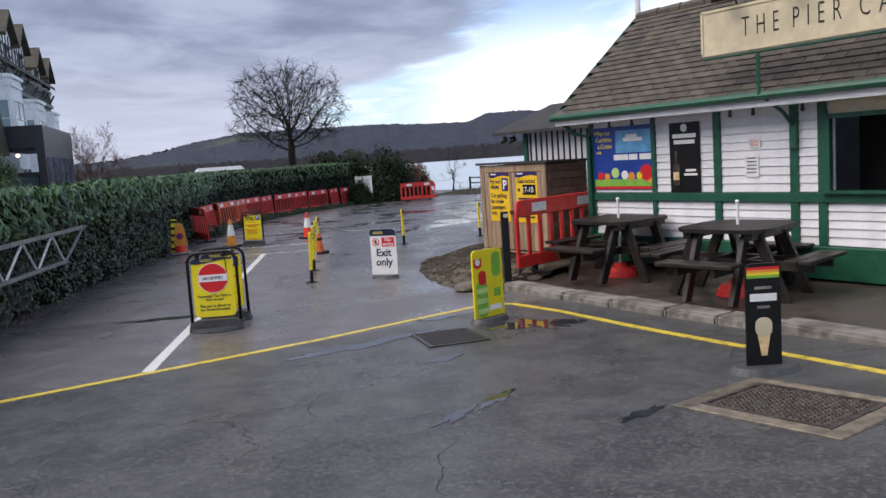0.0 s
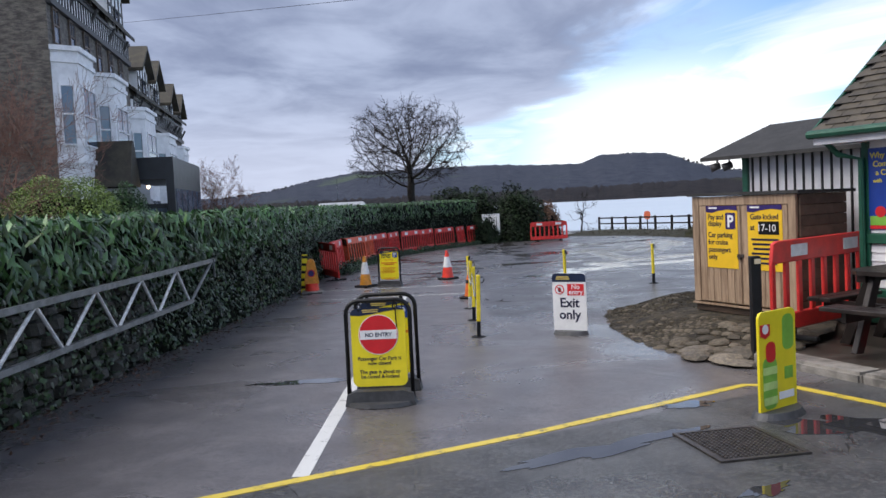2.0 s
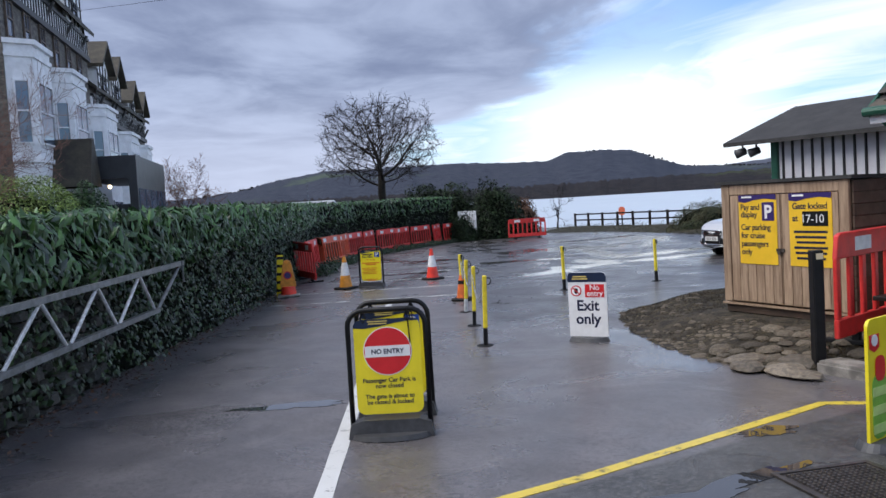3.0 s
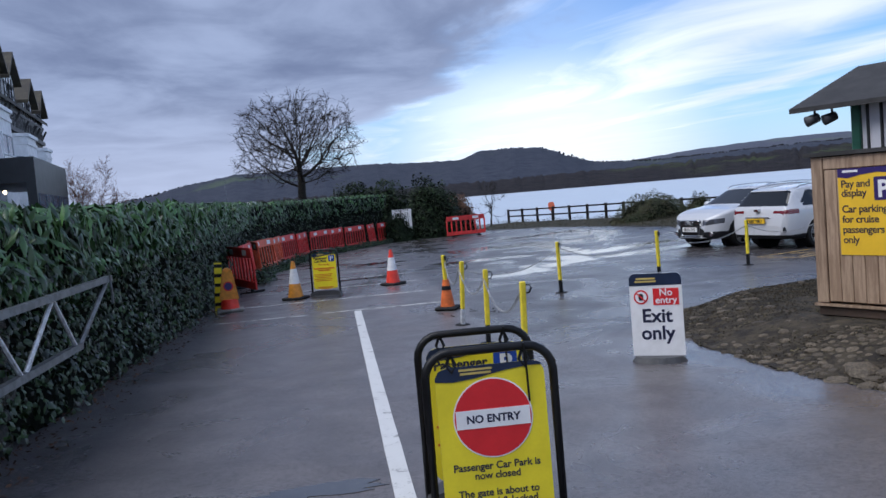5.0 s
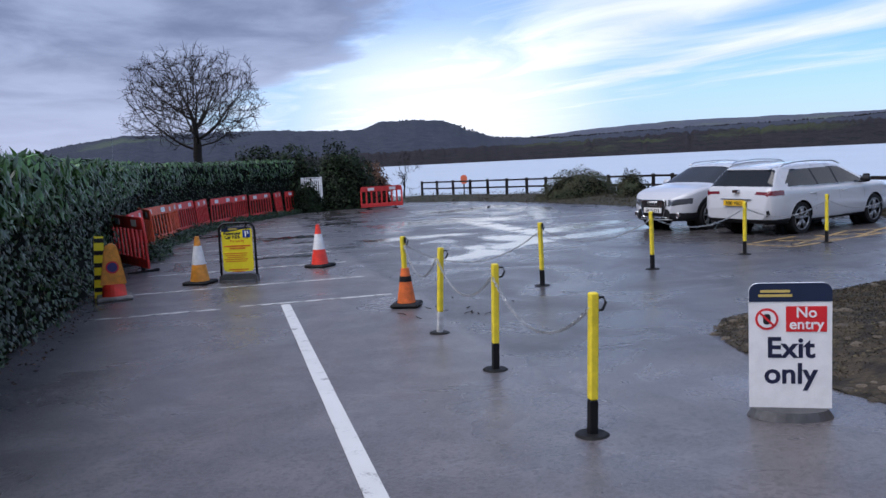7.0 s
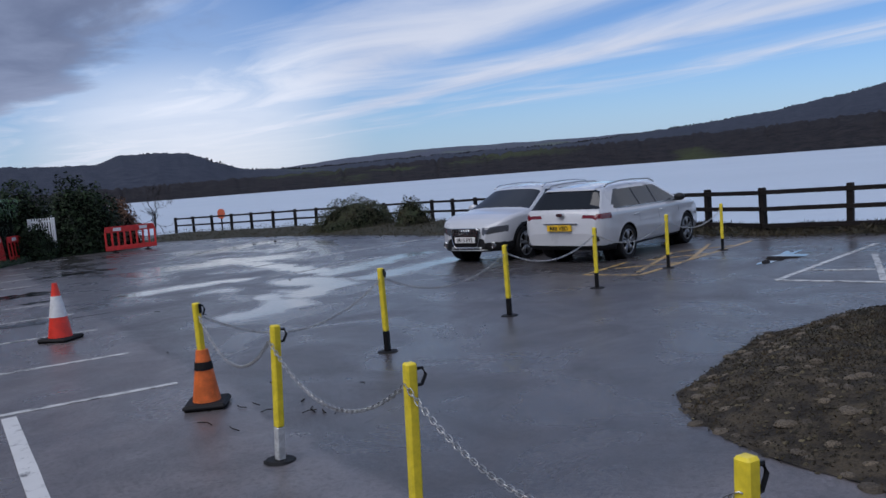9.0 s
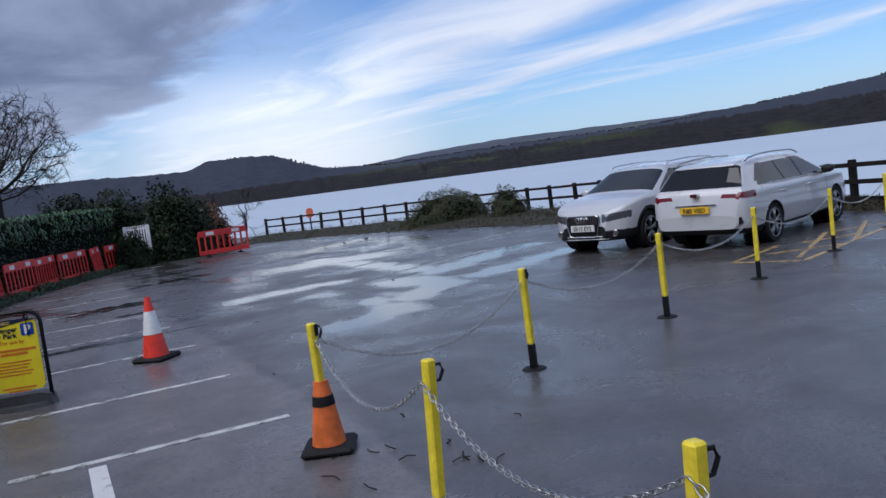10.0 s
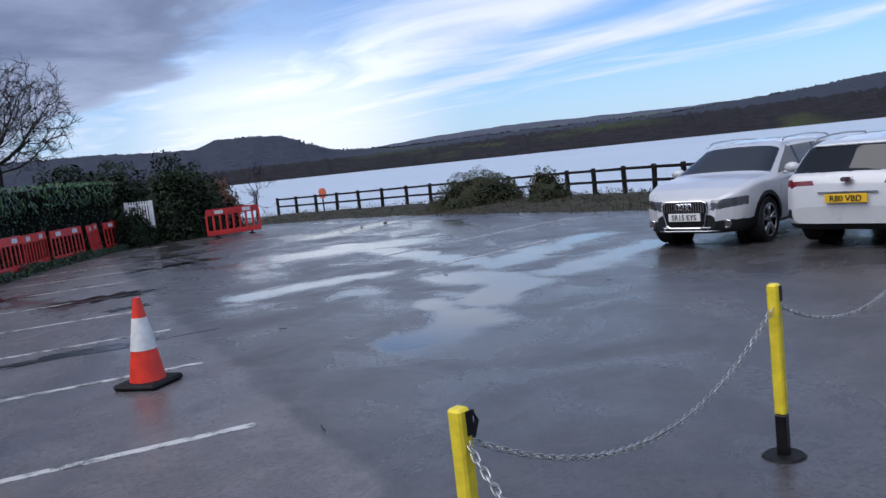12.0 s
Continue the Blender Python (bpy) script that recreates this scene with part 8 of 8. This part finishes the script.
# ---------------------------------------------------------------- hotel
def build_hotel():
    hotel = thing("hotel", pose(-18.9, 40.6, -1.0, 0, 0, 10), "tall gabled hotel of slate, white bays and black timbering", "hotel")
    # local y runs along the front, x points towards the garden
    depth = 10.0
    for y0, y1, eave, ridge_z in ((0.0, 17.6, 14.4, 19.0), (17.6, 40.0, 11.0, 15.0)):
        bm = B()
        box(bm, depth, y1 - y0, eave, -depth / 2, (y0 + y1) / 2, eave / 2)
        prism(bm, [(-depth, eave), (0, eave), (-depth / 2, ridge_z)], y0, y0 + 0.3)
        part("wall", bm, SLATE_WALL, hotel, "grey slate walling")
        bm = B()
        prism(bm, [(0.5, eave - 0.2), (-depth / 2, ridge_z + 0.3), (-depth - 0.5, eave - 0.2), (-depth - 0.5, eave - 0.45), (-depth / 2, ridge_z), (0.5, eave - 0.45)], y0 - 0.3, y1 + 0.3)
        part("roof", bm, HOTEL_ROOF, hotel, "mossy slate roof")
        for z, h in ((eave - 1.95, 0.30), (eave - 0.70, 0.18)):
            bm = B()
            box(bm, 0.25, y1 - y0, h, 0.1, (y0 + y1) / 2, z)
            part("string_course", bm, TIMBER_BLACK, hotel)
        bm = B()
        box(bm, 0.12, y1 - y0, 1.0, 0.05, (y0 + y1) / 2, eave - 1.29)
        part("timbered_storey", bm, RENDER_WHITE, hotel, "white panels between black timbers")
        for k in range(int((y1 - y0) / 0.5)):
            bm = B()
            box(bm, 0.06, 0.15, 1.02, 0.13, y0 + 0.25 + k * 0.5, eave - 1.30)
            part("timber", bm, TIMBER_BLACK, hotel)

    def window(parent, m, w, h, mat=RENDER_WHITE, bars_n=1):
        """A framed sash window facing -y of its own frame."""
        bm = B()
        box(bm, w, 0.04, h, 0, 0.0, 0, m)
        pane = part("window", bm, PANE, parent, "sash window with dark glass, tinted blue as reflected sky")
        bm = B()
        for x in (-w / 2, w / 2):
            box(bm, 0.09, 0.09, h + 0.16, x, -0.03, 0, m)
        for z in (-h / 2, 0.05, h / 2):
            box(bm, w, 0.08, 0.08, 0, -0.03, z, m)
        for k in range(bars_n):
            box(bm, 0.05, 0.07, h / 2, -w / 2 + w * (k + 1) / (bars_n + 1), -0.03, h / 4, m)
        part("window_frame", bm, mat, pane)

    out = Matrix.Rotation(radians(90), 4, "Z")      # faces the garden

    def bay(y, w, top, deep=1.0):
        """A white canted bay of two storeys, with windows on each face."""
        bm = B()
        pts = [(0, y - w / 2), (deep, y - w / 2 + deep * 0.62), (deep, y + w / 2 - deep * 0.62), (0, y + w / 2)]
        lo, hi = [bm.verts.new((a, b, 0)) for a, b in pts], [bm.verts.new((a, b, top)) for a, b in pts]
        bm.faces.new(hi), bm.faces.new(lo[::-1])
        for i in range(4):
            bm.faces.new((lo[i], lo[(i + 1) % 4], hi[(i + 1) % 4], hi[i]))
        bmesh.ops.recalc_face_normals(bm, faces=bm.faces)
        b = part("bay_window", bm, RENDER_WHITE, hotel, "white painted canted bay")
        for z, g in ((top, 0.16), (top - 0.55, 0.08), (top / 2 - 0.1, 0.10)):
            bm = B()
            pts2 = [(0, y - w / 2 - g), (deep + g, y - w / 2 + deep * 0.62 - g * 0.5), (deep + g, y + w / 2 - deep * 0.62 + g * 0.5), (0, y + w / 2 + g)]
            lo, hi = [bm.verts.new((a, c, z)) for a, c in pts2], [bm.verts.new((a, c, z + 0.22)) for a, c in pts2]
            bm.faces.new(hi), bm.faces.new(lo[::-1])
            for i in range(4):
                bm.faces.new((lo[i], lo[(i + 1) % 4], hi[(i + 1) % 4], hi[i]))
            bmesh.ops.recalc_face_normals(bm, faces=bm.faces)
            part("cornice", bm, RENDER_WHITE, b)
        for z, h in ((top * 0.71, top * 0.27), (top * 0.24, top * 0.25)):
            window(b, Matrix.Translation((deep + 0.02, y, z)) @ out, w - deep * 1.24 - 0.55, h, bars_n=1)
            a = math.atan2(deep * 0.62, deep)
            for s in (-1, 1):
                face = Matrix.Translation((deep / 2 + 0.012, y + s * (w / 2 - deep * 0.31 + 0.012), z)) @ Matrix.Rotation(radians(90) + s * (radians(90) - a), 4, "Z")
                window(b, face, 0.62, h, bars_n=0)

    for y, w, top in ((2.2, 4.2, 10.2), (9.6, 4.6, 10.1), (18.6, 5.0, 9.3), (27.6, 5.0, 8.4), (35.0, 4.0, 8.0)):
        bay(y, w, top)
    for k in range(14):
        window(hotel, Matrix.Translation((0.03, 1.2 + k * 2.75, 7.6)) @ out, 1.0, 1.5, STONE_TRIM, 1)
        if k < 6:
            window(hotel, Matrix.Translation((0.03, 1.2 + k * 2.75, 11.45)) @ out, 0.95, 1.6, STONE_TRIM, 1)
    for y, w, top, eave in ((6.0, 4.2, 18.2, 14.4), (14.0, 4.0, 18.0, 14.2), (21.6, 3.8, 14.2, 11.0), (26.4, 3.6, 14.0, 11.0), (33.0, 3.8, 13.2, 10.6), (38.0, 3.2, 13.0, 10.6)):
        turn = Matrix(((0, 1, 0, 0), (1, 0, 0, y), (0, 0, 1, 0), (0, 0, 0, 1)))
        bm = B()
        prism(bm, [(-w / 2, eave - 0.6), (w / 2, eave - 0.6), (w / 2, top - 1.5), (0, top - 0.1), (-w / 2, top - 1.5)], -5.0, 0.15, turn)
        g = part("gable", bm, RENDER_WHITE, hotel, "white gable crossed with black timbers")
        bm = B()
        prism(bm, [(-w / 2 - 0.35, top - 1.85), (0, top - 0.02), (w / 2 + 0.35, top - 1.85), (w / 2 + 0.35, top - 1.6), (0, top + 0.25), (-w / 2 - 0.35, top - 1.6)], -5.0, 0.65, turn)
        part("gable_roof", bm, HOTEL_ROOF, g)
        for x in (-w / 2 + 0.08, -w / 4, 0.0, w / 4, w / 2 - 0.08):
            bm = B()
            box(bm, 0.05, 0.15, top - eave - 0.6 - abs(x) * 0.7, 0.18, y + x, (top + eave) / 2 - 0.75 - abs(x) * 0.1)
            part("timber", bm, TIMBER_BLACK, g)
        for z in (eave - 0.5, eave + 0.35, eave + 1.0):
            bm = B()
            box(bm, 0.07, w, 0.16, 0.18, y, z)
            part("timber", bm, TIMBER_BLACK, g)
        window(g, Matrix.Translation((0.20, y, eave + 0.55)) @ out, 1.0, 0.9, TIMBER_BLACK, 1)
        for s in (-1, 1):
            bm = B()
            rod(bm, (0.05, y + s * (w / 2 - 0.1), eave - 1.3), (0.45, y + s * (w / 2 - 0.1), eave - 0.55), 0.08, 0.09, 5)
            part("bracket", bm, TIMBER_BLACK, g)
    # white rendered stretches of the upper wall
    for y, w, z, h in ((13.6, 3.2, 8.6, 4.4), (23.2, 3.6, 7.6, 4.2), (31.6, 3.4, 7.2, 3.6)):
        bm = B()
        box(bm, 0.14, w, h, 0.05, y, z)
        panel = part("rendered_wall", bm, RENDER_WHITE, hotel, "white rendered upper wall")
        for o in (-0.7, 0.7):
            window(panel, Matrix.Translation((0.14, y + o, z)) @ out, 0.9, 1.6, RENDER_WHITE, 1)
    for y in (5.0, 13.2, 22.6, 31.5):
        bm = B()
        tube(bm, [(0.12, y, 10.2), (0.12, y, 3.0)], 0.055, 6)
        part("downpipe", bm, BLACK, hotel)
    # porch and low modern wing
    bm = B()
    box(bm, 2.2, 2.0, 3.6, 1.3, 3.4, 1.8)
    porch = part("porch", bm, TIMBER_BLACK, hotel, "dark timber porch with a steep slate roof")
    bm = B()
    prism(bm, [(-1.3, 3.9), (1.3, 3.9), (0.2, 6.2), (-0.2, 6.2)], 0.1, 2.7, Matrix(((0, 1, 0, 0), (1, 0, 0, 3.4), (0, 0, 1, 0), (0, 0, 0, 1))))
    part("porch_roof", bm, HOTEL_ROOF, porch)
    bm = B()
    box(bm, 2.8, 10.9, 1.15, 2.98, 10.16, 4.85)
    box(bm, 0.4, 10.9, 4.3, 4.17, 10.16, 2.14)
    box(bm, 2.3, 10.5, 3.0, 2.7, 10.46, 1.5)
    wing = part("modern_wing", bm, CLADDING, hotel, "low charcoal-clad modern wing with large panes")
    bm = B()
    box(bm, 2.1, 0.05, 2.0, 2.8, 5.18, 1.75)
    part("window", bm, PANE, wing)
    for k in range(5):
        bm = B()
        box(bm, 0.05, 1.7, 2.9, 4.39, 5.9 + k * 2.1, 2.3)
        part("window", bm, PANE, wing)
    lamp_m = bpy.data.materials.new("warm_lamp")
    lamp_m.use_nodes = True
    n = Nodes(lamp_m.node_tree)
    e = n.add("ShaderNodeEmission", Strength=6.0)
    n.put(e, "Color", (1.0, 0.72, 0.42, 1))
    n.tree.links.new(e.outputs[0], n.add("ShaderNodeOutputMaterial").inputs[0])
    bm = B()
    bmesh.ops.create_uvsphere(bm, u_segments=10, v_segments=6, radius=0.09, matrix=Matrix.Translation((3.0, 5.05, 3.9)))
    part("wall_lamp", bm, lamp_m, wing, "small warm wall lamp")


build_hotel()
# van roof and cable seen over the hedge
wire = thing("overhead_wire", pose(0, 0, 0), "thin black wire strung from the hotel to the cafe roof", "wire")
bm = B()
a, b = Vector((-20.5, 40.75, 10.1)), Vector((3.7, 10.9, 3.7))
tube(bm, [a.lerp(b, k / 16) - Vector((0, 0, 0.3 * (k / 16) * (1 - k / 16))) for k in range(17)], 0.005, 5)
part("cable", bm, BLACK, wire)
van = thing("parked_van", pose(-8.6, 60.0, fall(60) - 0.1, 0, 0, 12), "white van mostly hidden behind the hedge", "van")
bm = B()
box(bm, 3.4, 1.9, 2.9, 0, 0, 1.5, bevel=0.25)
part("body", bm, CAR_WHITE, van, smooth=False)
bm = B()
box(bm, 2.9, 1.92, 0.3, 0, 0, 2.55, bevel=0.02)
part("window_band", bm, CAR_GLASS, van)
bm = B()
rod(bm, (-0.2, 0, 2.9), (-0.2, 0, 4.6), 0.02, 0.015, 6)
part("aerial", bm, CHROME, van)
